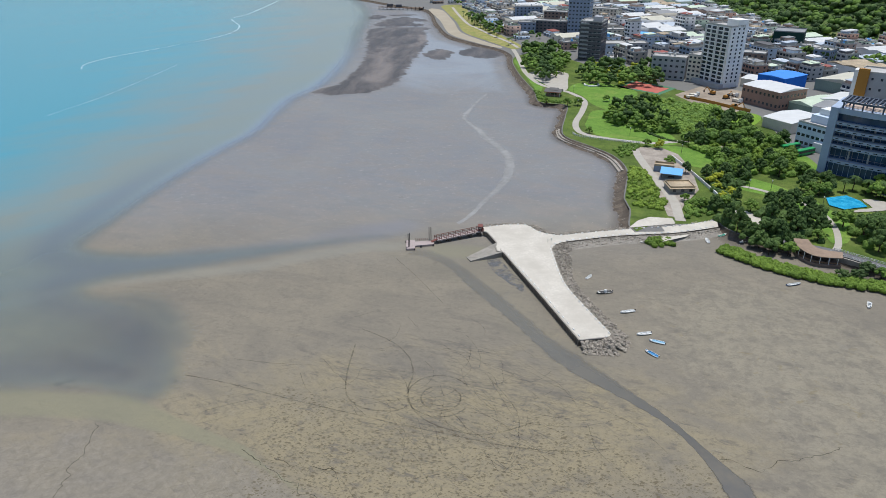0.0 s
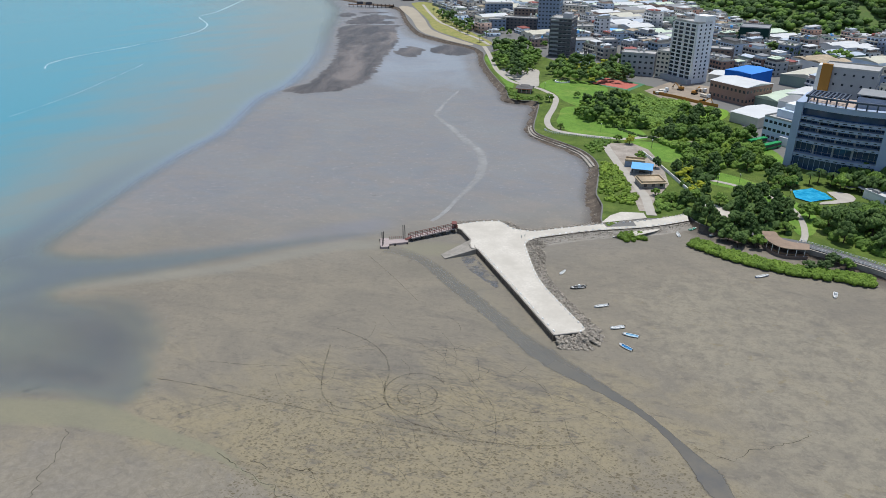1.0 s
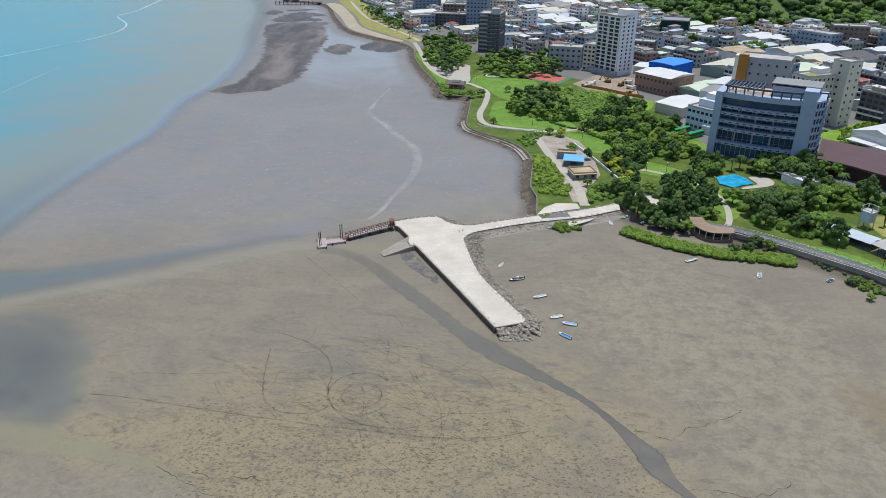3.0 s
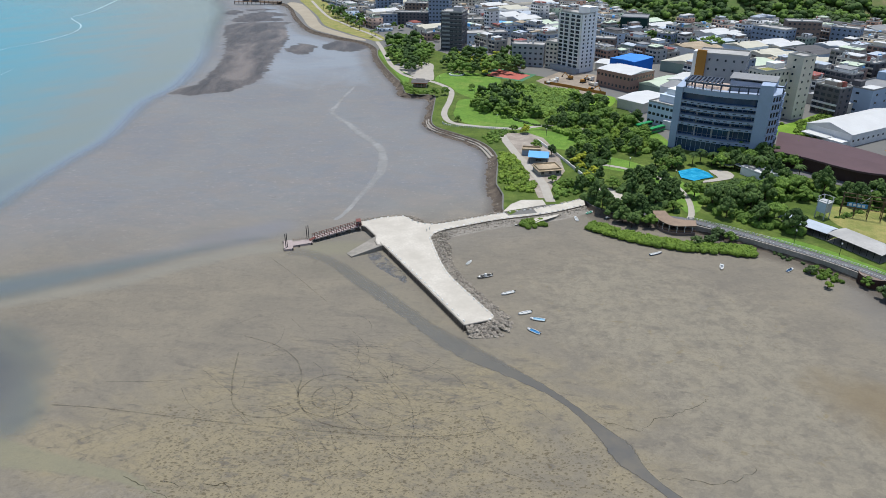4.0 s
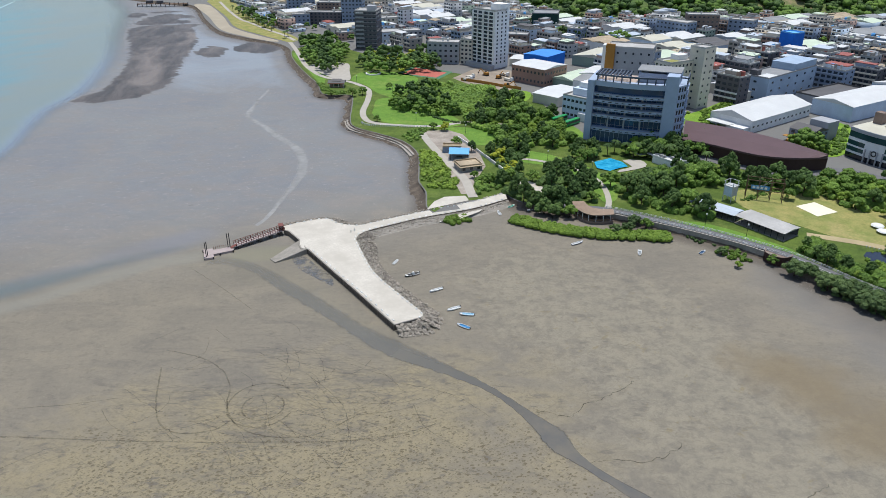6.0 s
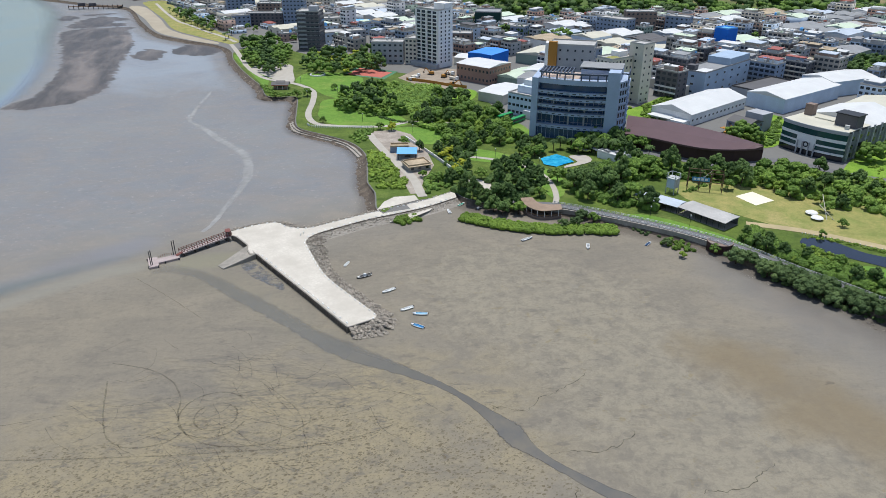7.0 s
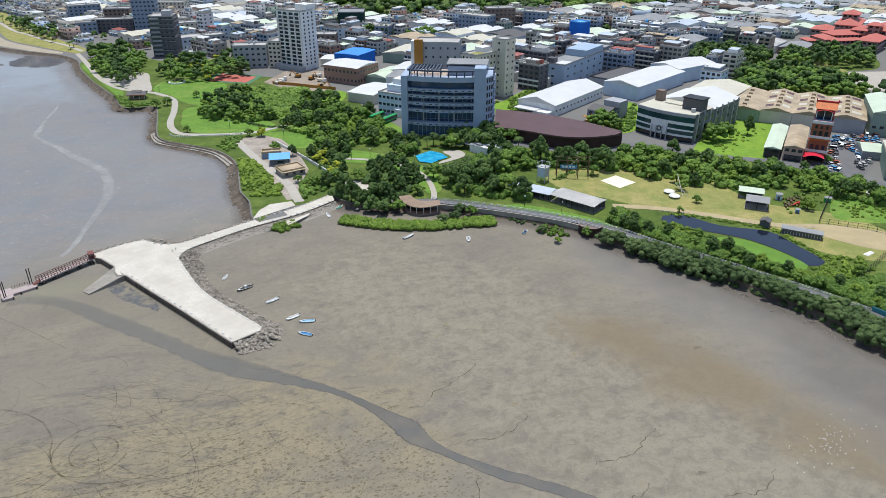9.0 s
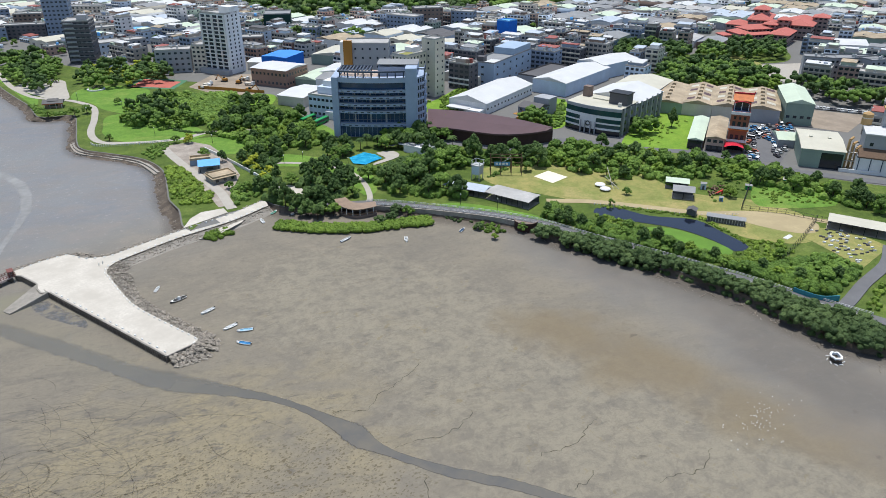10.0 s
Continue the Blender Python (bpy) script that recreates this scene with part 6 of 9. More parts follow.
# school with red roofs
def hip(w, d, h, rise, over):
    """A hipped roof with deep eaves and a fascia."""
    a, b, c, e = -over, w + over, -over, d + over
    k = min(b - a, e - c) / 2
    if b - a > e - c:
        r = [(a + k * 0.7, d / 2, h + rise), (b - k * 0.7, d / 2, h + rise)]
    else:
        r = [(w / 2, c + k * 0.7, h + rise), (w / 2, e - k * 0.7, h + rise)]
    p = [(a, c, h), (b, c, h), (b, e, h), (a, e, h)]
    m = Mesh().box(a, b, c, e, h - 0.5, h)
    if b - a > e - c:
        for f in ((p[0], p[1], r[1], r[0]), (p[2], p[3], r[0], r[1]), (p[3], p[0], r[0]), (p[1], p[2], r[1])):
            m.face(*f)
    else:
        for f in ((p[3], p[0], r[0], r[1]), (p[1], p[2], r[1], r[0]), (p[0], p[1], r[0]), (p[2], p[3], r[1])):
            m.face(*f)
    return m


school = thing("school", "brown school of many wings with stepped red hipped roofs", "building", pose(640, 312, LAND_Z))
M["school_wall"] = wall_mat("brown_tiled_wall", "9d8a85")
M["school_roof"] = surface("red_roof_tiles", rgb("c87468"), 0.75, 0.2, 0.3, 2.0, 0.1, col2=rgb("b4635a"))
# middle x, y from the base, angle, length, depth, wall height, rise
for x, y, ang, w, d, h, rise in ((-15, 8, -25, 27, 16, 10.5, 3), (-24, 0, -25, 27, 8, 7, 1.6), (21, 22, 22, 44, 18, 15, 4), (37, -8, 18, 50, 24, 12.5, 4.5), (-12, -16, 15, 32, 15, 9, 3), (24, 24, 22, 17, 12, 22, 3),
                                 (2, 2, 20, 22, 10, 13.5, 2.2), (-30, 13, 60, 20, 12, 7.5, 2.4), (-48, -13, 0, 15, 9, 4, 1.8), (11, 38, 20, 22, 18, 8.5, 3), (52, -19, 20, 16, 12, 17, 2.4), (-36, 24, 60, 12, 8, 5, 1.6), (8, -6, 20, 9, 9, 17, 2.4)):
    q = pose(x, y, 0, 0, 0, ang) @ pose(-w / 2, -d / 2, 0)
    wing = part("wing", Mesh().box(0, w, 0, d, -0.5, h), M["school_wall"], school, at=q)
    part("roof", hip(w, d, h, rise, 1.3), M["school_roof"], wing, "red tiled hipped roof")
    rows = max(1, round(h / 3.6))
    for j in range(rows):
        z0 = (j + 0.35) * h / rows
        band = Mesh()
        for k, span in (("f", w), ("l", d)):
            step = 3.4
            cnt = max(1, int(span / step))
            for i in range(cnt):
                u = (i + 0.5) * span / cnt
                band.box(*((u - 1.2, u + 1.2, -0.12, 0.02) if k == "f" else (-0.12, 0.02, u - 1.2, u + 1.2)), z0, z0 + 1.5)
        tagged(part("window_band", band, M["dark_glass"], wing), kind="stuff")
claim(640, 312, 0, [(-62, -30), (75, -40), (75, 30), (25, 55), (-45, 40)])
for x, y, ang, w, h in ((500, 217.2, -61, 20, 15), (509, 204, -40, 36, 14.6), (521, 182, -27, 16, 15)):
    building(x, y, ang, w, 14, h, "w_grey", "flat", "r_grey", 4, "grey-cream apartment row with arched bays", every=3.6, tanks=2, group="apartment rows")
b = building(609, 247, -53, 29, 24, 7.6, "w_white", "gable", "r_white", 0, "white vaulted sports hall roof", rise=3)

# ridge vents and patches on the old factory roofs
for x, y, w, d, h in ((347.2, 231.8, 17.7, 50, 8.2), (356.2, 216.5, 16, 50, 9.2), (363.8, 202.2, 16, 50, 9.2), (371.3, 188, 19, 48, 9.7)):
    f = thing("roof_vents", "row of rusty ridge vents and pale patched roof sheets", "roof vents", pose(x, y, LAND_Z, 0, 0, -62), "factory roof vents")
    for j in range(5):
        part("vent", Mesh().box(w / 2 - 1.2, w / 2 + 1.2, 4 + j * 9, 6.2 + j * 9, h - 0.5, h + 0.9, 0.2), M["r_rust"], f)
    for j in range(4):
        for k in (0.1, 0.62):
            x0 = w * k
            sl = 2.0 / (w / 2)
            zz = lambda q: h - 0.02 + 0.06 - abs(q - w / 2) * sl * 1.02
            y0 = 6 + j * 11 + 3 * k
            m = Mesh()
            m.face((x0, y0, zz(x0)), (x0 + w * 0.25, y0, zz(x0 + w * 0.25)), (x0 + w * 0.25, y0 + 5, zz(x0 + w * 0.25)), (x0, y0 + 5, zz(x0)))
            part("patched_sheet", m, M["r_cream" if (j + int(k * 3)) % 2 else "r_brown"], f)

# single blocks told apart in the town
for x, y, ang, w, d, h, wall_key, fl, words in (
    (146.7, 608, 4.8, 24, 18, 9, "w_pale_blue", 2, "pale blue hall with white roof"), (165, 685, -2, 22, 14, 10, "w_cream", 3, "cream block of flats"), (168.5, 602, -2, 16, 14, 10.3, "w_grey", 3, "grey block of flats"),
    (201, 601, -25, 13, 12, 11.6, "w_white", 4, "white block of flats"), (244, 555, -33, 17.6, 14, 11, "w_brown", 3, "brown-grey town houses"), (233, 534, -59, 10, 10, 10, "w_white", 3, "white town house"),
    (308, 568, -48, 13, 14, 11, "w_blue_grey", 3, "blue-grey town block"), (100, 847, -2, 31, 14, 13, "w_blue_grey", 4, "blue-grey town block"), (122, 777, -22, 24, 14, 16, "w_brown", 5, "brown block of flats"),
    (104, 738, -23, 36, 12, 12, "w_dark", 4, "long dark block of flats"), (90, 731, -2, 17, 10, 11, "w_blue_grey", 3, "blue painted town house"), (177, 811, -35, 33, 14, 15.6, "w_cream", 5, "cream block of flats"),
    (397, 565, -70, 32, 15, 15, "w_blue_grey", 4, "grey institution with deep windows"), (424, 556, -25, 28, 15, 19, "w_brown", 5, "brown-grey block of flats"), (460, 545, -57, 22, 14, 15, "w_blue_grey", 4, "dark blue-grey block")):
    building(x, y, ang, w, d, h, wall_key, "flat", "r_flat", fl, words + " in the town", every=4.0, tanks=1, group="town blocks")

# ---------------------------------------------------------------- hill behind the town
HILL_FOOT = [(370, 1150), (358, 878), (358, 800), (362, 732), (385, 692), (415, 668), (440, 653), (475, 648), (503, 630), (573, 614), (640, 608), (700, 590), (830, 550)]
HILL = HILL_FOOT + [(1500, 560), (1600, 1700), (420, 1800)]
gx, gy = np.meshgrid(np.arange(346, 1300, 12.0), np.arange(548, 1500, 12.0))
P = np.stack([gx, gy], -1)
flat = P.reshape(-1, 2)
rise = np.where(within(flat, HILL), gap(flat, HILL_FOOT), 0)


def hill_height(x, y):
    d = float(gap(np.array([[x, y]]), HILL_FOOT)[0]) if inside(x, y, HILL) else 0.0
    return LAND_Z + hill_profile(np.array([d]), np.array([[x, y]]))[0]


def hill_profile(d, q):
    bumps = np.array([noise.noise((a * 0.012, b * 0.012, 3)) for a, b in q])
    return 90 * soft(d, -10, 230) * soft(d, 0, 24) + 9 * bumps * soft(d, 5, 60)


z = LAND_Z - 0.5 + hill_profile(rise, flat) + 0.6 * (rise > 0)
me = grid_mesh("hill", P.transpose(1, 0, 2)[::-1][::-1], z.reshape(P.shape[:2]).T, (rise > 0).reshape(P.shape[:2]).T)
n = Nodes("hill_ground")
c = n.mix(n.ramp(n.noise(0.012, 3), 0.5, 0.62), rgb("4f6b34"), rgb("9a8468"))
me.materials.append(n.done(n.mix(n.ramp(n.noise(0.2, 4), 0.3, 0.7), c, rgb("5d6a3c")), 0.95))
tagged(new("hill", me), "wooded green hill with bare brown cuttings", "hill", kind="structure")
rnd = random.Random(77)
clumps = []
for i in range(5):
    m = Mesh()
    for k in range(2):
        leaf_clump(m, rnd.uniform(-2.5, 2.5), rnd.uniform(-2.5, 2.5), 2.4 + rnd.uniform(-0.6, 0.8), rnd.uniform(2.2, 3.4), 16, rnd, 0.8)
    clumps.append(m.data("clump", M[("leaf", "leaf_dark", "leaf", "leaf_dark", "leaf_grey")[i]]))
hill_wood = Bulk()
for _ in range(15000):
    x, y = rnd.uniform(350, 800), rnd.uniform(560, 980)
    if math.hypot(x, y) < 1040 and inside(x, y, HILL) and noise.noise((x * 0.012, y * 0.012, 8)) < 0.3 and hill_wood.n < 250000:
        hill_wood.add(clumps[rnd.randrange(5)], pose(x, y, hill_height(x, y) - 0.5, 0, 0, rnd.uniform(0, 360)) @ Matrix.Scale(rnd.uniform(1.1, 2.0), 4))
hill_wood.link("hill_wood", "dense green woodland covering the hill", "woodland")

# ---------------------------------------------------------------- other trees of the town
for poly, step, kinds, seed in (
    ([(407, 270), (457, 296), (487, 282), (490, 248), (466, 211), (452, 208), (430, 234), (396, 258)], 7, ["broad", "dark", "pale"], 31),
    ([(450, 340), (495, 366), (518, 354), (520, 339), (510, 309), (482, 303), (453, 323)], 8, ["broad", "dark"], 32),
    ([(504, 303), (537, 313), (573, 303), (590, 276), (552, 257), (515, 276)], 9, ["broad", "dark"], 33),
    ([(461, 205), (476, 197), (484, 157), (455, 145), (446, 172), (449, 195)], 8, ["broad", "dark"], 34),
    ([(306, 586), (326, 590), (330, 566), (312, 560)], 9, ["broad", "dark"], 36),
    ([(330, 560), (360, 556), (352, 540), (332, 545)], 9, ["broad"], 37),
    ([(270, 262), (286, 262), (282, 246), (268, 250)], 6, ["broad2", "pale"], 38),
    ([(300, 210), (306, 216), (312, 206), (306, 202)], 5, ["broad2", "dark"], 39),
    ([(60, 720), (75, 716), (70, 800), (52, 860), (44, 850)], 12, ["broad2", "dark"], 40),
):
    wood(poly, step * 0.68, kinds, seed, (1.0, 1.35), far=True)

# ---------------------------------------------------------------- town in bulk
CLEAR = [[(163, 461), (195, 491), (215, 470), (190, 412), (168, 430)], [(506, 293), (540, 289), (530, 262), (494, 270)], [(524, 259), (556, 242), (505, 213), (480, 215), (497, 243)],
         [(425, 173), (440, 146), (394, 138), (386, 158)], [(367, 178), (385, 168), (372, 150), (320, 138), (305, 150), (336, 165)], [(292, 202), (322, 212), (352, 190), (330, 176), (306, 184)],
         [(407, 270), (457, 296), (487, 282), (490, 248), (466, 211), (452, 208), (430, 234), (396, 258)], [(450, 340), (495, 366), (518, 354), (520, 339), (510, 309), (482, 303), (453, 323)],
         [(504, 303), (537, 313), (573, 303), (590, 276), (552, 257), (515, 276)], [(461, 205), (476, 197), (484, 157), (455, 145), (446, 172), (449, 195)], [(300, 230), (322, 200), (345, 215), (310, 280), (272, 268)],
         [(206, 300), (246, 310), (246, 340), (210, 360), (190, 330)], [(240, 345), (250, 300), (275, 290), (300, 318), (300, 345), (262, 352)], [(262, 270), (290, 252), (300, 290), (275, 296)], PARK, HILL,
         [(214, 250), (250, 216), (300, 230), (318, 262), (300, 330), (262, 345), (236, 300)], [(286, 186), (346, 160), (376, 168), (372, 226), (400, 262), (352, 300), (318, 262), (296, 226)],
         [(182, 400), (205, 380), (240, 392), (262, 440), (240, 452), (196, 432)], [(325, 88), (380, 100), (392, 142), (352, 150), (318, 140)],
         [(300, 296), (335, 316), (354, 302), (340, 280), (316, 280)], [(415, 262), (470, 215), (450, 192), (420, 180), (396, 235)]]
BLOCKS = [np.array(p) for p in FOOT]
# Extra blue-grey entries put distance haze into the house colours
WALLS = ["w_cream", "w_grey", "w_brown", "w_pink", "w_white", "w_grey", "w_taupe", "w_taupe", "w_blue_grey", "w_blue_grey", "w_brick", "w_dark", "w_pale_blue", "w_green"]
HALL_ROOFS = ["r_white", "r_white", "r_steel", "r_cream", "r_pale_green", "r_grey", "r_white", "r_rust", "r_steel", "r_dark", "r_grey", "r_pale_green", "r_steel"]


def town_house(rnd, w, d, floors):
    """Parts of a row house: name, mesh, material key."""
    h = floors * 3.2
    wall_key = rnd.choice(WALLS)
    out = [("wall", Mesh().box(0, w, 0, d, -0.5, h), wall_key), ("roof", flat_roof(w, d, h, 0.9), "r_flat")]
    glass, slab = Mesh(), Mesh()
    panes = []
    k, kd = max(2, int(w / 3.2)), max(1, int(d / 4.5))
    for j in range(floors):
        z0 = j * 3.2 + 0.9
        for i in range(k):
            x = (i + 0.5) * w / k
            glass.box(x - w / k * 0.34, x + w / k * 0.34, -0.07, 0, z0, z0 + 1.6)
            panes.append((round(w / k * 0.68 * 2) / 2, 1.6, pose(x, -0.002, z0)))
        for i in range(kd):
            y = (i + 0.5) * d / kd
            glass.box(w, w + 0.07, y - 0.8, y + 0.8, z0 + 0.2, z0 + 1.5)
            panes.append((1.6, 1.3, pose(w + 0.002, y, z0 + 0.2, 0, 0, 90)))
        if j and rnd.random() < 0.7:
            slab.box(0.2, w - 0.2, -0.9, 0, z0 - 1.1, z0 - 0.2)
    out.append(("window_row", glass, "pane"))
    if slab.v:
        out.append(("balcony", slab, rnd.choice(["w_white", wall_key, "w_cream"])))
    if rnd.random() < 0.85:
        a, b = rnd.uniform(0, w * 0.2), rnd.uniform(0.7, 1.0) * w
        e, g = rnd.uniform(0, d * 0.4), rnd.uniform(0.65, 1.0) * d
        out.append(("roof_shed_wall", Mesh().box(a + 0.3, b - 0.3, e + 0.3, g - 0.3, h, h + 2.2), rnd.choice(WALLS)))
        out.append(("roof_shed", Mesh().prism([(a, e), (b, e), (b, g), (a, g)], h + 2.2, lambda x, y: h + 2.6 + 0.06 * (y - e)), rnd.choice(["r_grey", "r_white", "r_steel", "r_pale_green", "r_rust", "r_white", "r_dark", "r_grey", "r_steel", "r_red"])))
    for _ in range(rnd.randrange(2, 5)):
        x, y, q = rnd.uniform(0.3, w - 3), rnd.uniform(0.3, d - 3), rnd.uniform(1.2, 3)
        out.append(("roof_box", Mesh().box(x, x + q, y, y + rnd.uniform(1, 2.6), h, h + rnd.uniform(0.8, 3.4)), rnd.choice(["r_white", "r_grey", "r_dark", "w_white", "w_dark", "r_steel", "w_blue_grey", "r_pale_green", "w_brown", "r_blue", "w_white", "r_red"])))
    for _ in range(rnd.randrange(1, 4)):
        x, y = rnd.uniform(1, w - 1), rnd.uniform(1, d - 1)
        out.append(("water_tank", Mesh().beam((x, y, h), (x, y, h + rnd.uniform(2.2, 3.6)), 0.75, 8), "frame"))
    return out, panes


def town_hall(rnd, w, d, h):
    wall_key, roof_key = rnd.choice(["w_grey", "w_white", "w_cream", "w_green", "w_pale_blue", "w_brown"]), rnd.choice(HALL_ROOFS)
    out = [("wall", Mesh().box(0, w, 0, d, -0.5, h), wall_key)]
    bays = max(1, round(w / 16))
    roof = Mesh()
    for i in range(bays):
        g = gable(w / bays, d, h, w / bays * 0.09, 0.2, "y")
        n0 = len(roof.v)
        roof.v += [(x + i * w / bays, y, z) for x, y, z in g.v]
        roof.f += [tuple(q + n0 for q in f) for f in g.f]
    out.append(("roof", roof, roof_key))
    for i in range(bays):
        for j in range(int(d / 9)):
            x, y = (i + 0.5) * w / bays, 4 + j * 9
            if (i + j) % 3 == 0:
                out.append(("roof_vent", Mesh().box(x - 0.5, x + 0.5, y, y + 1.6, h + w / bays * 0.09 - 0.3, h + w / bays * 0.09 + 0.7), "r_grey"))
    for i in range(max(1, int(w / 12))):
        x = (i + 0.5) * w / max(1, int(w / 12))
        out.append(("shutter_door", Mesh().box(x - 1.8, x + 1.8, -0.08, 0, 0, min(4, h - 1)), "r_dark"))
    return out, []


far_town = Bulk()
rnd = random.Random(5)
count = 0
HOUSE_LABEL = "crowded town house with rooftop shed and water tanks"
HALL_LABEL = "factory hall with pitched metal roof in the town"
ca, sa = math.cos(radians(17)), math.sin(radians(17))
coast = np.array(COAST_PARK)


def lots(hall, depth_range, width_range):
    """Lots in rows along the town's grid: row depth, width, place."""
    u = -60.0
    while u < 1100:
        depth_row = rnd.uniform(*depth_range)
        v = -150.0
        while v < 1150:
            w = rnd.uniform(*width_range)
            v += w + (rnd.uniform(0.5, 4) if rnd.random() < 0.8 else rnd.uniform(7, 11))
            x, y = ca * u - sa * v, sa * u + ca * v
            yield x, y, w, depth_row
        u += depth_row + (rnd.uniform(1, 3) if rnd.random() < 0.5 else rnd.uniform(7, 10))


for hall in (True, False):
    for x, y, w, d in lots(hall, (24, 34) if hall else (10.5, 14), (18, 32) if hall else (8, 20)):
        r, th = math.hypot(x, y), math.degrees(math.atan2(x, y))
        if not (-4 < th < 76 and 300 < r < 1020):
            continue
        if hall and th > 38 and r < 610:
            continue
        if hall and noise.noise((x * 0.011, y * 0.011, 6)) + 0.011 * (th - 34) + 0.0009 * (r - 650) < -0.02:
            continue
        # front left corner; the front runs towards -v
        corners = np.array([(x + sa * a + ca * b, y - ca * a + sa * b) for a, b in ((0, 0), (w, 0), (w, d), (0, d), (w / 2, d / 2), (w / 2, 0), (w / 2, d), (0, d / 2), (w, d / 2))])
        if any(inside(*corners[k], poly) for poly in CLEAR for k in range(5)):
            continue
        if any(within(corners, [tuple(q) for q in p]).any() or within(p, [tuple(q) for q in corners[:4]]).any() for p in BLOCKS if np.abs(p.mean(0) - corners[4]).max() < 75):
            continue
        near_coast = np.hypot(coast[:, 0] - corners[4][0], coast[:, 1] - corners[4][1]).min()
        if near_coast < 52 or corners[:, 0].min() < -20 or not inside(*corners[4], LAND):
            continue
        if rnd.random() < 0.13:
            FAR.add(FAR_KINDS[rnd.choice(["broad", "broad2", "dark"])][0], pose(*corners[4], LAND_Z, 0, 0, rnd.uniform(0, 360)))
            continue
        parts, panes = town_hall(rnd, w, d, rnd.uniform(5.5, 8.5)) if hall else town_house(rnd, w, d, rnd.choice((1, 1, 2, 2, 3) if near_coast < 120 else (3, 4, 4, 5, 5) if th > 40 and r < 640 else (2, 3, 3, 4, 4, 5, 6) if r < 560 or (r < 760 and th < 22) else (1, 2, 2, 3, 3, 4)))
        if hall and th > 44 and int(x * 7) % 3:
            parts = [(nm, m, {"r_white": "r_flat", "r_steel": "r_grey", "r_cream": "r_rust"}.get(key, key)) for nm, m, key in parts]
        at = pose(x, y, LAND_Z, 0, 0, -73)
        BLOCKS.append(corners[:4])
        if r < (760 if hall else 700) and count < 290:
            count += 1
            o = thing("factory_hall" if hall else "town_house", HALL_LABEL if hall else HOUSE_LABEL, "building", at, "factory halls" if hall else "town houses")
            for nm, m, key in parts:
                if nm == "window_row" and r < 500:
                    for pw, ph, pm in panes:
                        part("window", window_data(pw, ph), None, o, at=pm)
                elif nm == "window_row":
                    tagged(part("window_band", m, M[key], o), kind="stuff")
                else:
                    part(nm, m, M[key], o)
        else:
            for nm, m, key in parts:
                far_town.add(m.data(nm, M[key]), at)
far_town.link("distant_town", "crowded distant town of houses and white-roofed factories", "town")
FAR.link("far_trees", "broad green trees of the far park and town", "trees")

# ---------------------------------------------------------------- shore road, paths and walls
def lane(name, pts, width, z, key, label, category, skirt=0.0, step=2.0):
    return structure(name, ribbon(Mesh(), spline(pts, step), width, z, skirt=skirt), M[key], label, category)


lane("path_sea", [(74.6, 640), (74.6, 610), (73.6, 575), (72.8, 534), (77.4, 497), (87, 480), (94.6, 468), (99.3, 446), (93, 420), (84.7, 396.5), (82.0, 382), (83.4, 371), (92, 363), (107, 355), (118, 352), (135, 354), (157, 338)], 3.6, LAND_Z + 0.2, "path", "pale concrete sea path through the park", "path")
lane("path_drive", [(104.5, 345), (103, 330), (102, 307), (101.8, 286), (101.4, 270), (98.8, 256), (97.5, 249)], 4.0, LAND_Z + 0.2, "path", "worn concrete drive to the jetty", "path")
lane("path_slope", [(128, 290), (138.6, 286), (150, 273.6), (156, 258.8), (154.7, 243), (148, 227), (141, 218)], 2.4, LAND_Z + 0.22, "path", "narrow pale path across the lawn", "path")
lane("road_shore", [(126, 232), (132, 226), (142, 220), (153, 207.6), (164, 193), (174, 177.7), (181.6, 162), (186.4, 140.5), (191.9, 122.1), (196.5, 103.1), (199.8, 90), (202.6, 72), (206.5, 54), (209, 40)], 4.0, LAND_Z + 0.5, "asphalt", "grey shore road on a low wall", "road", skirt=0.8)
lane("road_branch", [(203, 66), (207.5, 62.2), (226.7, 64.1), (246.6, 65.3), (262, 70)], 4.0, LAND_Z + 0.45, "asphalt", "grey asphalt road between green banks", "road", skirt=0.5)
lane("road_back", [(200, 300), (222, 254), (243, 228), (268, 226), (284, 196), (304, 168), (310, 140), (318, 118), (332, 92)], 6.0, LAND_Z + 0.18, "asphalt", "asphalt road behind the park trees", "road")
patch("plaza_north", [(74.5, 534), (93, 544), (104, 533), (100, 508), (94, 478), (87, 480), (80, 500)], 0.16, "path", "pale paved plaza with planting", "plaza", 4)
M["dust"] = surface("dusty_yard", rgb("a1968a"), 0.95, 0.3, 0.25, 1.6, 0.3, col2=rgb("b3aa9d"))
patch("yard_hut", [(104.5, 346), (119, 343.5), (123.8, 333), (122.5, 309), (116.6, 283), (104.6, 265.7), (97.2, 253), (94, 254), (96.5, 272.4), (100, 300), (101, 325)], 0.15, "dust", "dusty paved yard round the huts", "yard", 3, False)
patch("plaza_white", [(120.7, 262), (127.3, 258.5), (131.5, 249), (127.4, 244), (119.2, 253)], 0.2, "concrete", "pale concrete terrace under the trees", "plaza", 3, False)
M["bare"] = surface("bare_earth", rgb("9d9080"), 0.95, 0.3, 0.1, 1.0, 0.3)
M["court"] = surface("red_court", rgb("b5675a"), 0.9, 0.12, 0.2, 2.0)
M["meadow"] = grassy("yellow_meadow", rgb("6c9034"), rgb("84a23e"), rgb("93a548"))
M["beach"] = surface("beach_sand", rgb("a59b88"), 0.95, 0.15, 0.05, 1.0)
M["track"] = surface("worn_track", rgb("ab9c79"), 0.95, 0.15, 0.15, 1.0)
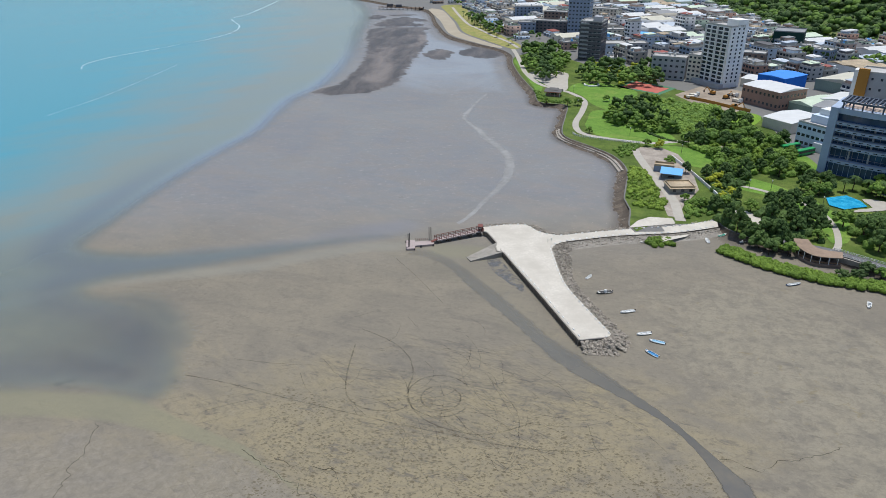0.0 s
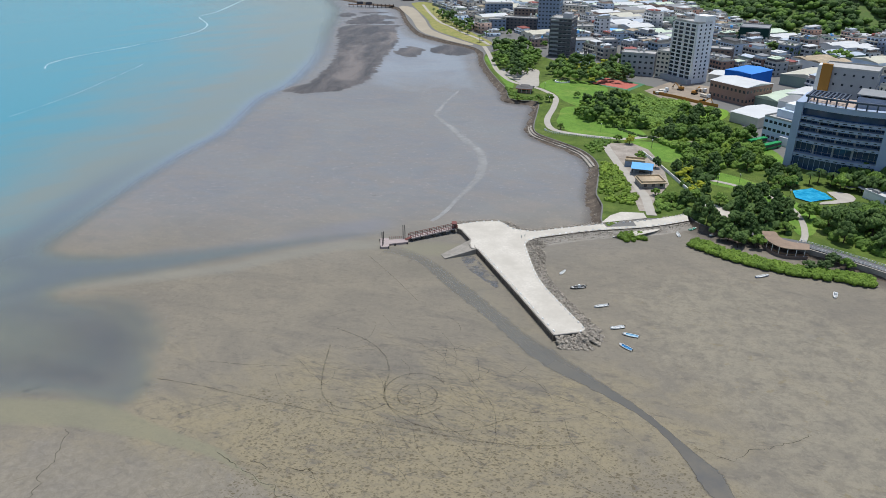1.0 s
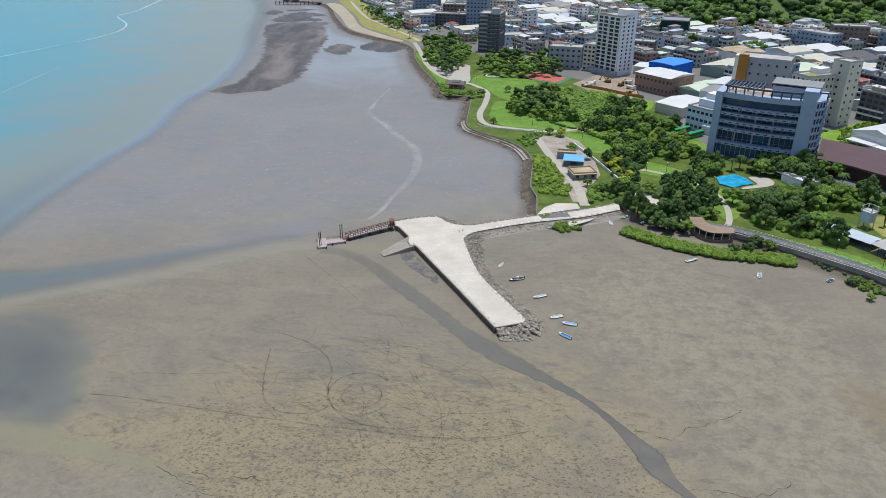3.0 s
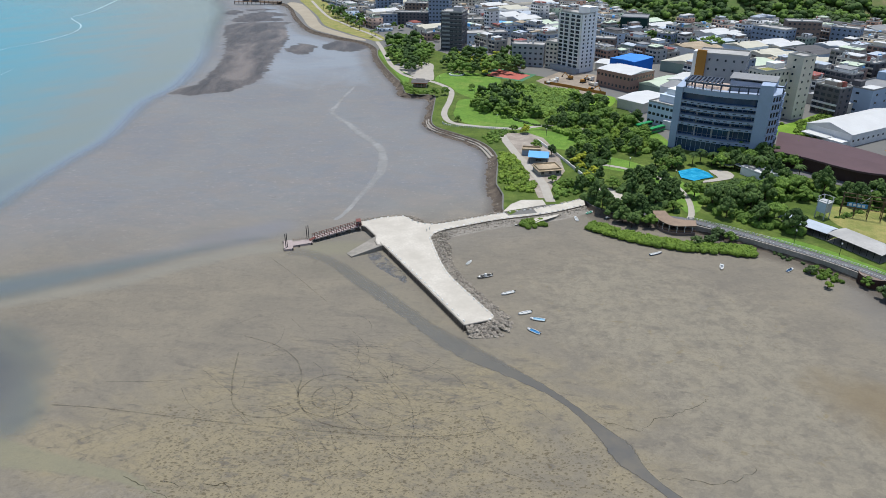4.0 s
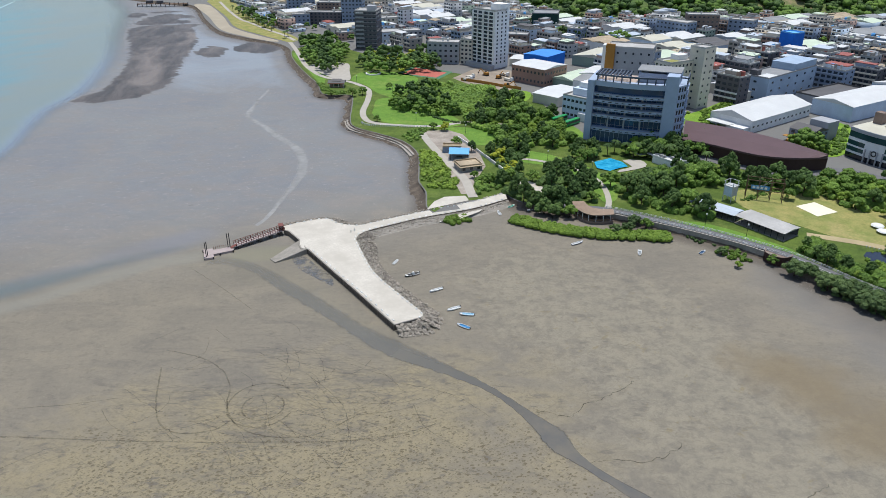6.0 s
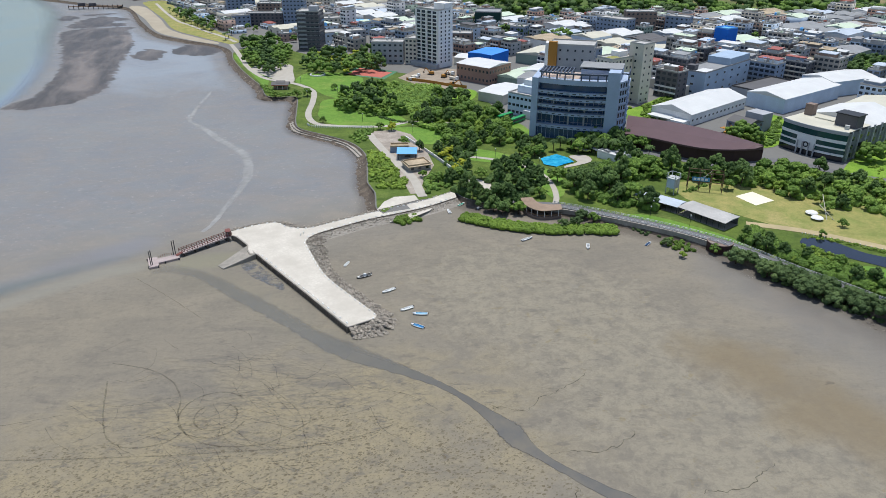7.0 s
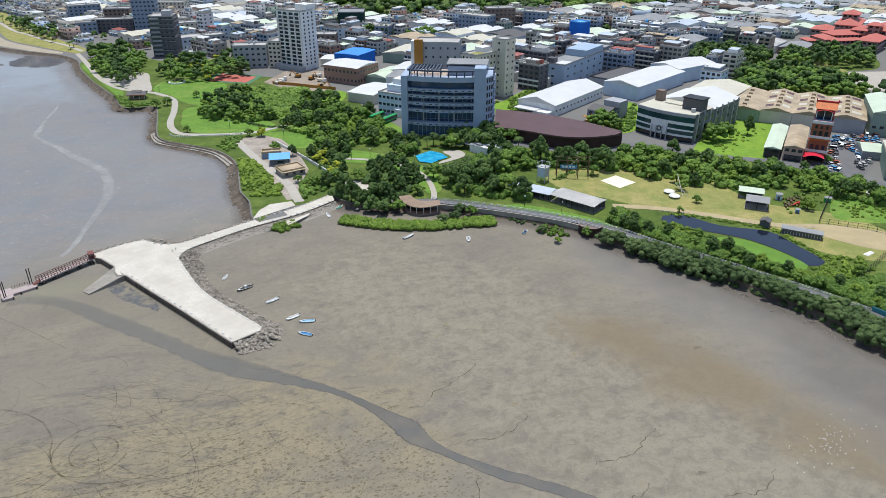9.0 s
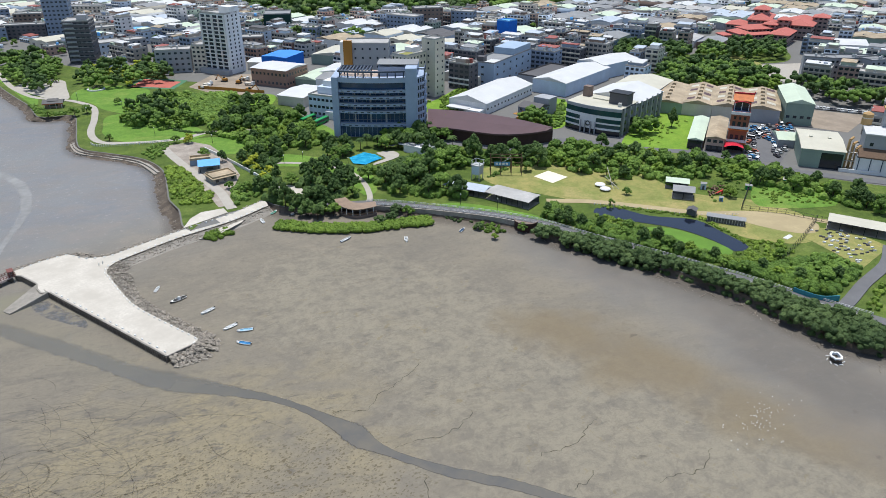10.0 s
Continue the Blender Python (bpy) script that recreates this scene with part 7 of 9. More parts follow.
patch("site_ground", [(163, 461), (195, 491), (214, 468), (188, 412), (169, 430)], 0.1, "bare", "bare earth building site beside the tower", "ground", 3, False)
M["court_green"] = surface("green_court_surround", rgb("4f7a5c"), 0.9, 0.12, 0.2, 2.0)
patch("court_surround", [(130, 486), (148, 508), (170, 480), (153, 461)], 0.12, "court_green", "green painted surround of the sports court", "court", 3, False)
patch("sports_court", [(134, 486.5), (148.5, 503), (165, 479), (152.5, 466)], 0.16, "court", "faded red sports court", "court", 3, False)
patch("lawn_yellow", [(172, 407), (185, 416), (196.6, 406), (184, 385.5), (170, 386)], 0.14, "meadow", "yellow-green overgrown meadow", "lawn")
patch("square", [(524, 259), (555, 242), (505, 213.5), (480, 215.5), (497.5, 242.6)], 0.17, "path", "pale paved square before the trees", "plaza", 3, False)
patch("arena_lawn", [(506, 293), (540, 289), (530, 262), (513, 255), (494, 276)], 0.14, "dry_lawn", "oval grass arena with stone steps", "lawn")
patch("parking_lot", [(425, 173), (438, 146.5), (394, 140), (388, 158)], 0.1, "bare", "empty gravel parking lot", "ground", 3, False)
patch("car_yard", [(366.5, 178), (385, 167), (365, 152), (320, 139), (308, 150), (336, 165)], 0.1, "asphalt", "dark asphalt car yard", "yard", 3, False)
patch("beach", [(-1, 940), (12, 830), (20, 735), (40, 684), (60, 650), (66, 652), (50, 690), (32, 745), (27, 825), (16, 930)], 0.08, "beach", "pale sandy beach before the town", "beach", 5)
patch("esplanade", [(17, 980), (19, 930), (30, 825), (35, 745), (53, 692), (69, 652), (76, 640), (84, 660), (72, 720), (58, 790), (50, 870), (44, 980)], 0.1, "dry_lawn", "dry grass esplanade with paths", "lawn", 6)
lane("path_esplanade", [(80, 648), (74, 681), (62, 722), (52, 765), (43, 800), (36, 870), (30, 960)], 3.4, LAND_Z + 0.2, "path", "pale promenade path along the beach", "path")
lane("path_field", [(200, 176), (214, 163), (226, 146), (238, 128), (252, 117), (262, 104), (268, 92)], 4.0, LAND_Z + 0.19, "track", "sandy track along the pond", "path")
patch("field_bare", [(243, 118), (256, 114), (264, 98), (254, 92), (246, 100)], 0.17, "track", "bare sandy ground of the field", "ground")
patch("field_garden", [(282, 130), (294, 112), (286, 99), (262, 118)], 0.15, "lawn", "green allotment garden behind a fence", "garden")
patch("field_stones", [(254.5, 98), (246, 91), (238, 69), (262, 70), (266, 86)], 0.15, "dry_lawn", "grass garden with scattered stone blocks", "garden", 3, False)

patch("meadow", [(283, 200), (290, 207), (316, 220), (343, 231), (361, 222), (355, 204), (330, 193), (313, 184), (302, 177), (287, 185)], 0.12, "meadow", "bright overgrown meadow beside the factory", "lawn")
patch("grass_office", [(246, 318), (250, 305), (260, 297), (271, 317), (298, 333), (303, 348), (271, 333), (256, 330), (246, 340)], 0.12, "meadow", "overgrown grass between the halls", "lawn")
patch("grass_bus", [(160, 338), (176, 342), (186, 330), (182, 308), (168, 312)], 0.12, "lawn", "grass around the parked buses", "lawn")
patch("grass_house", [(276, 262), (297, 274), (324, 291), (328, 279), (303.5, 254), (282, 242), (272, 250)], 0.12, "meadow", "overgrown grass beside the glass office", "lawn")
patch("grove_one", [(400, 268), (457, 300), (492, 284), (494, 246), (468, 207), (450, 204), (428, 232)], 0.07, "rough_grass", "dark grass under the square grove", "lawn")
patch("grove_two", [(446, 340), (495, 370), (522, 356), (524, 338), (512, 304), (480, 299), (450, 322)], 0.09, "rough_grass", "dark grass under the town grove", "lawn")
patch("grove_three", [(500, 303), (537, 317), (576, 305), (594, 276), (552, 253), (512, 274)], 0.11, "rough_grass", "dark grass under the school grove", "lawn")

# pond
M["pond"] = surface("pond_water", rgb("1d2331"), 0.1, 0.2, 0.1, 0.6, spec=0.5)
M["algae"] = surface("algae_mat", rgb("5f852c"), 0.8, 0.2, 0.2, 1.5)
patch("water_pond", [(208.6, 158), (216, 153.5), (219.5, 140), (229.7, 126.7), (227.3, 113.4), (223.5, 101.4), (216.4, 102.6), (218.4, 111.5), (217.5, 126), (210, 141), (204, 152.4)], 0.2, "pond", "dark still pond beside the field", "water")
patch("algae_bed", [(209, 134), (216, 127), (218, 114), (216, 103), (210, 104), (207, 120)], 0.23, "algae", "bright green weed bed beside the pond", "plants")

# retaining wall and rail beside the shore road
line = spline([(126, 227.2), (134, 222.2), (140, 217.2), (150.8, 205.2), (162, 190.7), (171.8, 175.7), (176.6, 164.5)], 2)
structure("sea_wall", ribbon(Mesh(), line, 0.6, 2.7, skirt=3.0), M["old_concrete"], "low weathered concrete sea wall", "wall")
ROAD = spline([(142, 220), (153, 207.6), (164, 193), (174, 177.7), (181.6, 162), (186.4, 140.5), (191.9, 122.1), (196.5, 103.1), (199.8, 90), (202.6, 72), (206.5, 54)], 2.5)
for words, off_ in (("white railing on the seaward edge of the shore road", -1.9), ("white railing on the landward edge of the shore road", 1.9)):
    rail = thing("road_railing", words, "railing", Matrix(), "road railings")
    line = side(ROAD, off_)
    for x, y in line:
        part("post", Mesh().box(x - 0.1, x + 0.1, y - 0.1, y + 0.1, 2.4, 3.3), M["white"], rail)
    for h in (2.85, 3.25):
        bar = Mesh()
        for p, q in zip(line[:-1], line[1:]):
            bar.beam((*p, h), (*q, h), 0.07, 4)
        part("bar", bar, M["white"], rail)
fence = thing("park_fence", "white concrete post fence along the sea lawn", "fence", Matrix())
line = spline([(78, 371), (80, 365.5), (90, 359.5), (104, 353.5), (110, 352)], 0.6)
for i, (x, y) in enumerate(line[::2]):
    part("post", Mesh().box(x - 0.16, x + 0.16, y - 0.16, y + 0.16, 2.0, 3.2), M["white"], fence)
part("bar", ribbon(Mesh(), line, 0.14, 3.0, skirt=0.14), M["white"], fence)
line = spline([(73.3, 383), (72.5, 367), (81, 351.5), (90, 333.5), (91.5, 312)], 2)
structure("sea_steps", ribbon(Mesh(), side(line, -0.8), 1.3, 1.35, 0.25, 3, skirt=1.6), M["old_concrete"], "stepped concrete sea wall below the lawn", "wall")
structure("sea_steps_low", ribbon(Mesh(), side(line, -2.1), 1.2, 0.75, 0.3, 4, skirt=1.0), M["stone"], "lower step of the concrete sea wall", "wall")
line = spline([(119, 327.5), (121, 300), (121.8, 275)], 2)
structure("garden_wall", ribbon(Mesh(), line, 0.4, 3.4, skirt=1.6), M["white"], "white garden wall behind the huts", "wall")
structure("jetty_apron", sheet(Mesh(), [(75.5, 243), (94.6, 246.5), (95, 251.6), (86.5, 253.3), (81, 250)], LAND_Z + 0.2), M["concrete"], "pale concrete apron at the jetty root", "pavement")
structure("jetty_slab", sheet(Mesh(), [(86, 236.6), (92, 238), (100, 242), (99, 239.6), (95.4, 236.4), (85.5, 232.2)], 1.2), M["concrete"], "low concrete slab beside the link road", "pavement")

# ---------------------------------------------------------------- huts of the yard
sh = thing("shelter", "open shelter with bright blue pitched metal roof", "shelter", pose(103.7, 296.5, LAND_Z, 0, 0, -22.8))
part("roof", gable(8.6, 8.6, 3.3, 1.7, 0.5, "x"), M["r_blue"], sh)
for x, y in ((0.3, 0.3), (8.3, 0.3), (8.3, 8.3), (0.3, 8.3)):
    part("post", Mesh().beam((x, y, 0), (x, y, 3.3), 0.1), M["steel"], sh)
part("back_wall", Mesh().box(0.4, 8.2, 7.8, 8.1, 0, 3.2), M["w_cream"], sh)
part("table", Mesh().box(3, 5.6, 3.4, 4.8, 0.7, 0.78).box(3.2, 3.4, 4, 4.2, 0, 0.7).box(5.2, 5.4, 4, 4.2, 0, 0.7), M["trunk_wood"], sh)
hut = building(102.6, 278.8, 0, 10.6, 8.4, 2.5, "w_taupe", "flat", "r_rust", 1, "low white hut with stained flat roof", every=3.0, sizes=(1.4, 1.2), name="hut")
part("roof_overhang", Mesh().box(-0.6, 11.2, -1.2, 8.9, 2.55, 2.75), M["r_rust"], hut)
hut = building(104, 308, -20, 9, 5, 2.8, "w_blue_grey", "flat", "r_rust", 0, "small blue-grey store behind the shelter", name="hut")
pv = thing("pavilion", "brick park pavilion with dark tiled roof", "pavilion", pose(76.3, 460.2, LAND_Z, 0, 0, -21.3))
part("wall", Mesh().box(0.6, 9, 0.6, 6.4, 0, 3.2), M["w_brick"], pv)
part("roof", gable(9.6, 7, 3.2, 1.4, 0.9, "x"), M["r_dark"], pv)
part("eave_band", Mesh().box(-0.7, 10.3, -0.9, -0.6, 2.7, 3.15), M["w_red"], pv, "red painted eave band")
part("upper_roof", gable(5, 3.6, 4.2, 1.1, 0.4, "x"), M["r_dark"], pv, at=pose(2.3, 1.7, 0))
for x in (0.2, 3.2, 6.4, 9.4):
    part("post", Mesh().beam((x, -0.3, 0), (x, -0.3, 3.2), 0.14), M["white"], pv)
part("window", window_data(5.0, 1.4), None, pv, at=pose(4.8, 0.59, 1.2))
rot = thing("round_planter", "round white stone platform with a low sculpture", "planter", pose(113.8, 491.7, LAND_Z))
part("disc", Mesh().beam((0, 0, 0), (0, 0, 0.9), 5.5, 28), M["white"], rot)
part("lawn_disc", Mesh().beam((0, 0, 0.9), (0, 0, 1.0), 4.5, 28), M["lawn"], rot)
part("sculpture", Mesh().beam((-2, 0, 1), (0.5, 0.6, 2.4), 0.5, 6).beam((1, -0.6, 1), (2.4, 0, 2.2), 0.4, 6), M["dark_stone"], rot)

# curved deck house under the trees
deck = thing("curved_pavilion", "low curved pavilion with pale brown roof above the mud", "pavilion", Matrix())
arc_in = spline([(136.6, 227.4), (136, 221.5), (138.2, 218.4), (143.4, 216.2)], 1)
arc_out = spline([(131.6, 228.5), (130.1, 220), (132.8, 213.6), (141, 211.6)], 1)


def even(line, k):
    """k points evenly spaced along a line."""
    p = np.array(line)
    run = np.concatenate([[0], np.cumsum(np.hypot(*np.diff(p, axis=0).T))])
    at = np.linspace(0, run[-1], k)
    return [(float(a), float(b)) for a, b in zip(np.interp(at, run, p[:, 0]), np.interp(at, run, p[:, 1]))]


ai, ao = even(arc_in, 18), even(arc_out, 18)
part("roof", Mesh().prism(ao + list(reversed(ai)), 3.6, 3.85), surface("brown_shingle_roof", rgb("94806e"), 0.85, 0.25, 0.4, 3.0, 0.2), deck)
part("base", Mesh().prism(ao + list(reversed(ai)), -0.2, 1.1), M["w_brown"], deck)
part("back_wall", ribbon(Mesh(), ai, 0.25, 3.6, skirt=2.6), M["dark_brown"], deck)
for p in ao[::2]:
    part("post", Mesh().beam((*p, 1.1), (*p, 3.6), 0.12), M["white"], deck)
part("railing", ribbon(Mesh(), ao, 0.1, 2.0, skirt=0.5), M["trunk_wood"], deck)
drum = thing("round_lookout", "round rust-brown lookout drum at the water edge", "lookout", pose(177.8, 165.8, 0))
part("wall", Mesh().beam((0, 0, -0.3), (0, 0, 2.42), 4.3, 32), M["dark_brown"], drum)
part("top", Mesh().beam((0, 0, 2.42), (0, 0, 2.47), 4.2, 32), M["w_brown"], drum)
arc = [(4.35 * math.cos(a), 4.35 * math.sin(a)) for a in [radians(120 + i * 200 / 32) for i in range(33)]]
part("parapet", ribbon(Mesh(), arc, 0.18, 3.5, skirt=1.4), M["dark_brown"], drum)
part("rim", ribbon(Mesh(), arc, 0.34, 3.56, skirt=0.1), M["w_brown"], drum)
for p in arc[::2]:
    part("rib", Mesh().beam((p[0] * 1.02, p[1] * 1.02, -0.2), (p[0] * 1.02, p[1] * 1.02, 3.4), 0.07, 5), M["dark_brown"], drum)

# ---------------------------------------------------------------- training field
def open_shed(name, x, y, ang, w, d, h, roof_key, label, rise=0.5, bays=6):
    s = thing(name, label, "shed", pose(x, y, LAND_Z, 0, 0, ang))
    part("roof", gable(w, d, h, rise, 0.4, "x"), M[roof_key], s)
    for i in range(bays + 1):
        for yy in (0.2, d - 0.2):
            part("post", Mesh().beam((w * i / bays, yy, 0), (w * i / bays, yy, h), 0.1, 5), M["steel"], s)
    part("back_wall", Mesh().box(0, w, d - 0.5, d - 0.35, 0, h), M["w_dark"], s)
    part("floor", Mesh().box(-0.3, w + 0.3, 0, d, -0.2, 0.2), M["old_concrete"], s)
    return s


open_shed("long_shed", 174.3, 210.8, -65.4, 18.4, 7.2, 2.9, "r_steel", "long grey open shed beside the field", bays=8)
open_shed("wide_shed", 182.2, 193.2, -74.5, 19.6, 9.4, 3.2, "r_flat", "wide open shed with pale grey metal roof", 0.5, 8)
open_shed("field_shelter", 241.7, 144.8, -57, 8, 7, 3.6, "r_grey", "grey field shelter with open front", 1.2, 2)
open_shed("field_stand", 249.4, 153.4, -57, 9, 6, 3.2, "r_pale_green", "small stage with pale roof", 0.5, 2)
open_shed("garden_shed_roof", 260.6, 91, -70, 20, 8, 3.4, "r_cream", "cream roofed open shed beside the garden", 0.6, 5)
pad = structure("pavement_pad", fill([(216.5, 198.9), (226.8, 199.9), (227.6, 188.9), (216.7, 187.9)], LAND_Z + 0.2), surface("pale_pad", rgb("e4ddc4"), 0.9, 0.06, 0.2, 2.0), "square pale landing pad on the field", "pavement")
ct = thing("climbing_tower", "grey and blue climbing tower with platform", "tower", pose(192.8, 213.7, LAND_Z, 0, 0, -70))
for x, y in ((0, 0), (3.6, 0), (3.6, 3.6), (0, 3.6)):
    part("leg", Mesh().beam((x, y, 0), (x, y, 8.6), 0.2, 6), M["frame"], ct)
part("panel", Mesh().box(0.1, 3.5, -0.1, 0.1, 2.6, 6.6), M["w_pale_blue"], ct)
part("side_panel", Mesh().box(3.5, 3.7, 0.1, 3.5, 2.6, 6.6), M["w_grey"], ct)
part("platform", Mesh().box(-0.4, 4, -0.4, 4, 6.6, 6.9), M["frame"], ct)
part("rail", Mesh().box(-0.4, 4, -0.4, -0.3, 7.4, 7.6).box(3.9, 4, -0.4, 4, 7.4, 7.6).box(-0.4, 4, 3.9, 4, 8.5, 8.7).box(-0.4, -0.3, -0.4, 4, 8.5, 8.7), M["frame"], ct)
rope = thing("rope_course", "wooden high rope frame with blue banner", "rope course", pose(203.1, 212.7, LAND_Z, 0, 0, -40))
for x in (0, 4.6, 9.2, 13.8):
    for y in (0, 4.5):
        part("pole", Mesh().beam((x, y, 0), (x, y, 8.5), 0.17, 6), M["trunk_wood"], rope)
for z0 in (4.2, 8.2):
    for y in (0, 4.5):
        part("cross_beam", Mesh().beam((0, y, z0), (13.8, y, z0), 0.14, 6), M["trunk_wood"], rope)
part("banner", Mesh().box(1.5, 8.5, -0.1, 0.0, 4.5, 6.2), M["boat_blue"], rope, "blue banner with white marks")
for i in range(4):
    part("banner_mark", Mesh().box(2.1 + i * 1.5, 3.1 + i * 1.5, -0.16, -0.1, 4.9, 5.8), M["white"], rope)
part("net", Mesh().beam((4.6, 0, 4.3), (9.2, 4.5, 8), 0.06, 4).beam((4.6, 4.5, 4.3), (9.2, 0, 8), 0.06, 4), M["frame"], rope)
for x, y in ((229.9, 172.8), (227.6, 168.2)):
    t = thing("round_table", "round white parasol-like table on the field", "table", pose(x, y, LAND_Z), "field tables")
    part("top", Mesh().beam((0, 0, 0.9), (0, 0, 1.25), 2.3, 20, 1.9), M["white"], t)
    part("leg", Mesh().beam((0, 0, 0), (0, 0, 0.9), 0.3, 8), M["steel"], t)
mast = thing("leaning_masts", "crossed pale wooden masts on the field", "mast", pose(231, 169.5, LAND_Z))
part("mast", Mesh().beam((0, -3, 0), (3.5, 4, 7.5), 0.14, 6), M["w_cream"], mast)
part("mast", Mesh().beam((2.5, -4, 0), (-0.5, 1.5, 5), 0.14, 6), M["w_cream"], mast)
box_ = thing("pond_hut", "small dark hut on stilts at the pond", "hut", pose(230.7, 131.3, LAND_Z, 0, 0, -70))
part("body", Mesh().box(0, 3.2, 0, 3.4, 0.4, 2.6), M["w_dark"], box_)
part("roof", gable(3.2, 3.4, 2.6, 0.8, 0.3, "y"), M["r_dark"], box_)
long_ = thing("slatted_store", "long low grey slatted store on the field", "store", pose(232, 123.3, LAND_Z, 0, 0, -62))
part("body", Mesh().box(0, 13.5, 0, 3.4, 0, 2.2), M["w_dark"], long_)
part("roof", Mesh().box(-0.3, 13.8, -0.3, 3.7, 2.2, 2.4), M["r_grey"], long_)
for i in range(14):
    part("slat", Mesh().box(0.2 + i * 0.98, 0.35 + i * 0.98, -0.08, 0, 0.1, 2.1), M["frame"], long_)


M["play_red"] = surface("red_plastic", rgb("c0382e"), 0.5, 0.1, 0.5, 3.0)
M["play_green"] = surface("green_plastic", rgb("3f9a58"), 0.5, 0.1, 0.5, 3.0)
for x, y, key, w, h, words in ((259.8, 143.4, "w_pale_blue", 2.2, 2.6, "pale blue garden cabin by the stage"), (253.8, 131.1, "boat_blue", 1.4, 1.6, "blue plastic cabin on the grass"), (274.3, 131.2, "play_green", 2.4, 1.8, "green play house on the grass"), (232.8, 131.9, "boat_blue", 1.2, 1.4, "blue box beside the pond hut")):
    k = thing("play_house", words, "cabin", pose(x, y, LAND_Z + 0.1, 0, 0, -57), "garden cabins")
    part("body", Mesh().box(0, w, 0, w, 0, h), M[key], k)
    part("roof", gable(w, w, h, 0.5, 0.2, "x"), M["r_grey"], k)
    part("door", Mesh().box(w * 0.3, w * 0.7, -0.05, 0, 0, h * 0.7), M["w_dark"], k)
k = thing("slide", "red plastic playground slide", "slide", pose(259.6, 136.3, LAND_Z + 0.1, 0, 0, -40))
part("chute", plank(Mesh(), (0, 0, 0.3), (2.6, 0, 1.9), 0.5, 0.15), M["play_red"], k)
part("ladder", Mesh().box(2.6, 2.8, -0.4, 0.4, 0, 2.1), M["play_red"], k)
rnd = random.Random(33)
for _ in range(26):
    x, y = rnd.gauss(264, 4.5), rnd.gauss(138, 3.0)
    k = thing("garden_table", "dark wooden garden table on the worn grass", "table", pose(x, y, LAND_Z + 0.1, 0, 0, rnd.uniform(0, 180)), "garden tables")
    part("top", Mesh().box(-0.7, 0.7, -0.4, 0.4, 0.68, 0.75), M["trunk_wood"], k)
    for q in (-0.55, 0.5):
        part("leg", Mesh().box(q, q + 0.08, -0.3, 0.3, 0, 0.68), M["trunk_wood"], k)
boat(299.8, 126.6, 20, 6.5, M["boat_green"], M["well_grey"], "pale green boat lying in the garden", False).location.z = LAND_Z + 0.1


def net_fence(pts, h, label):
    f = thing("net_fence", label, "fence", Matrix())
    for (ax, ay), (bx, by) in zip(pts[:-1], pts[1:]):
        n_ = max(2, int(math.dist((ax, ay), (bx, by)) / 3.0))
        for i in range(n_ + 1):
            x, y = ax + (bx - ax) * i / n_, ay + (by - ay) * i / n_
            part("post", Mesh().beam((x, y, LAND_Z), (x, y, LAND_Z + h), 0.09, 5), M["steel"], f)
        for hh in (0.15, 0.5, 0.98):
            part("wire", Mesh().beam((ax, ay, LAND_Z + h * hh), (bx, by, LAND_Z + h * hh), 0.05, 4), M["steel"], f)


net_fence([(252.6, 120.7), (270, 128), (292.9, 137.3)], 3.2, "tall dark net fence across the field")
net_fence([(252.6, 120.7), (261.7, 107.4), (266.5, 92.3)], 2.2, "dark net fence along the garden")
net_fence([(219.6, 87.8), (243.9, 92.2), (264.5, 96.7)], 3.0, "dark net fence beside the stone garden")
rope_line = thing("rope_barrier", "white rope barrier along the pond track", "barrier", Matrix())
for i, (x, y) in enumerate(spline([(212, 161), (222, 147), (233, 130), (247, 119)], 1.6)):
    part("post", Mesh().beam((x, y, LAND_Z), (x, y, LAND_Z + 0.8), 0.13, 5), M["white"], rope_line)
teal = thing("teal_hoarding", "teal sheet hoarding below the bank", "fence", Matrix())
part("sheet", ribbon(Mesh(), spline([(203.8, 76), (204.9, 68.4), (209.7, 64.6)], 1), 0.2, 4.0, skirt=2.2), surface("teal_sheet", rgb("3f8f9a"), 0.6, 0.15, 0.5, 3.0), teal)
rnd = random.Random(21)
STONE_BLOCK = Mesh().box(-0.55, 0.55, -0.25, 0.25, 0, 0.45, 0.05)
for key, words in (("w_white", "white stone block in the grass garden"), ("w_dark", "dark stone block in the grass garden")):
    data = STONE_BLOCK.data("stone_block", M[key])
    for _ in range(34):
        for _ in range(20):
            x, y = rnd.uniform(238, 266), rnd.uniform(70, 97)
            if inside(x, y, [(253, 96), (246, 90), (240, 71), (260, 72), (264, 86)]):
                tagged(part("stone_block", data, None, at=pose(x, y, LAND_Z + 0.15, 0, 0, rnd.uniform(-70, -30))), words, "stone block", "garden stones")
                break
tarp = Mesh().strip([[(-2.4 + 0.45 * i, -0.9 + 0.35 * j, max(0.02, (0.35 + 0.3 * noise.noise((i * 0.6, j * 0.7, 4))) * math.sin(math.pi * j / 5) * (1 if 0 < i < 10 else 0.1))) for j in range(6)] for i in range(11)])
tagged(part("tarpaulin", tarp, M["white"], at=pose(242.3, 96.6, LAND_Z + 0.15)), "crumpled white tarpaulin on the ground", "tarpaulin")

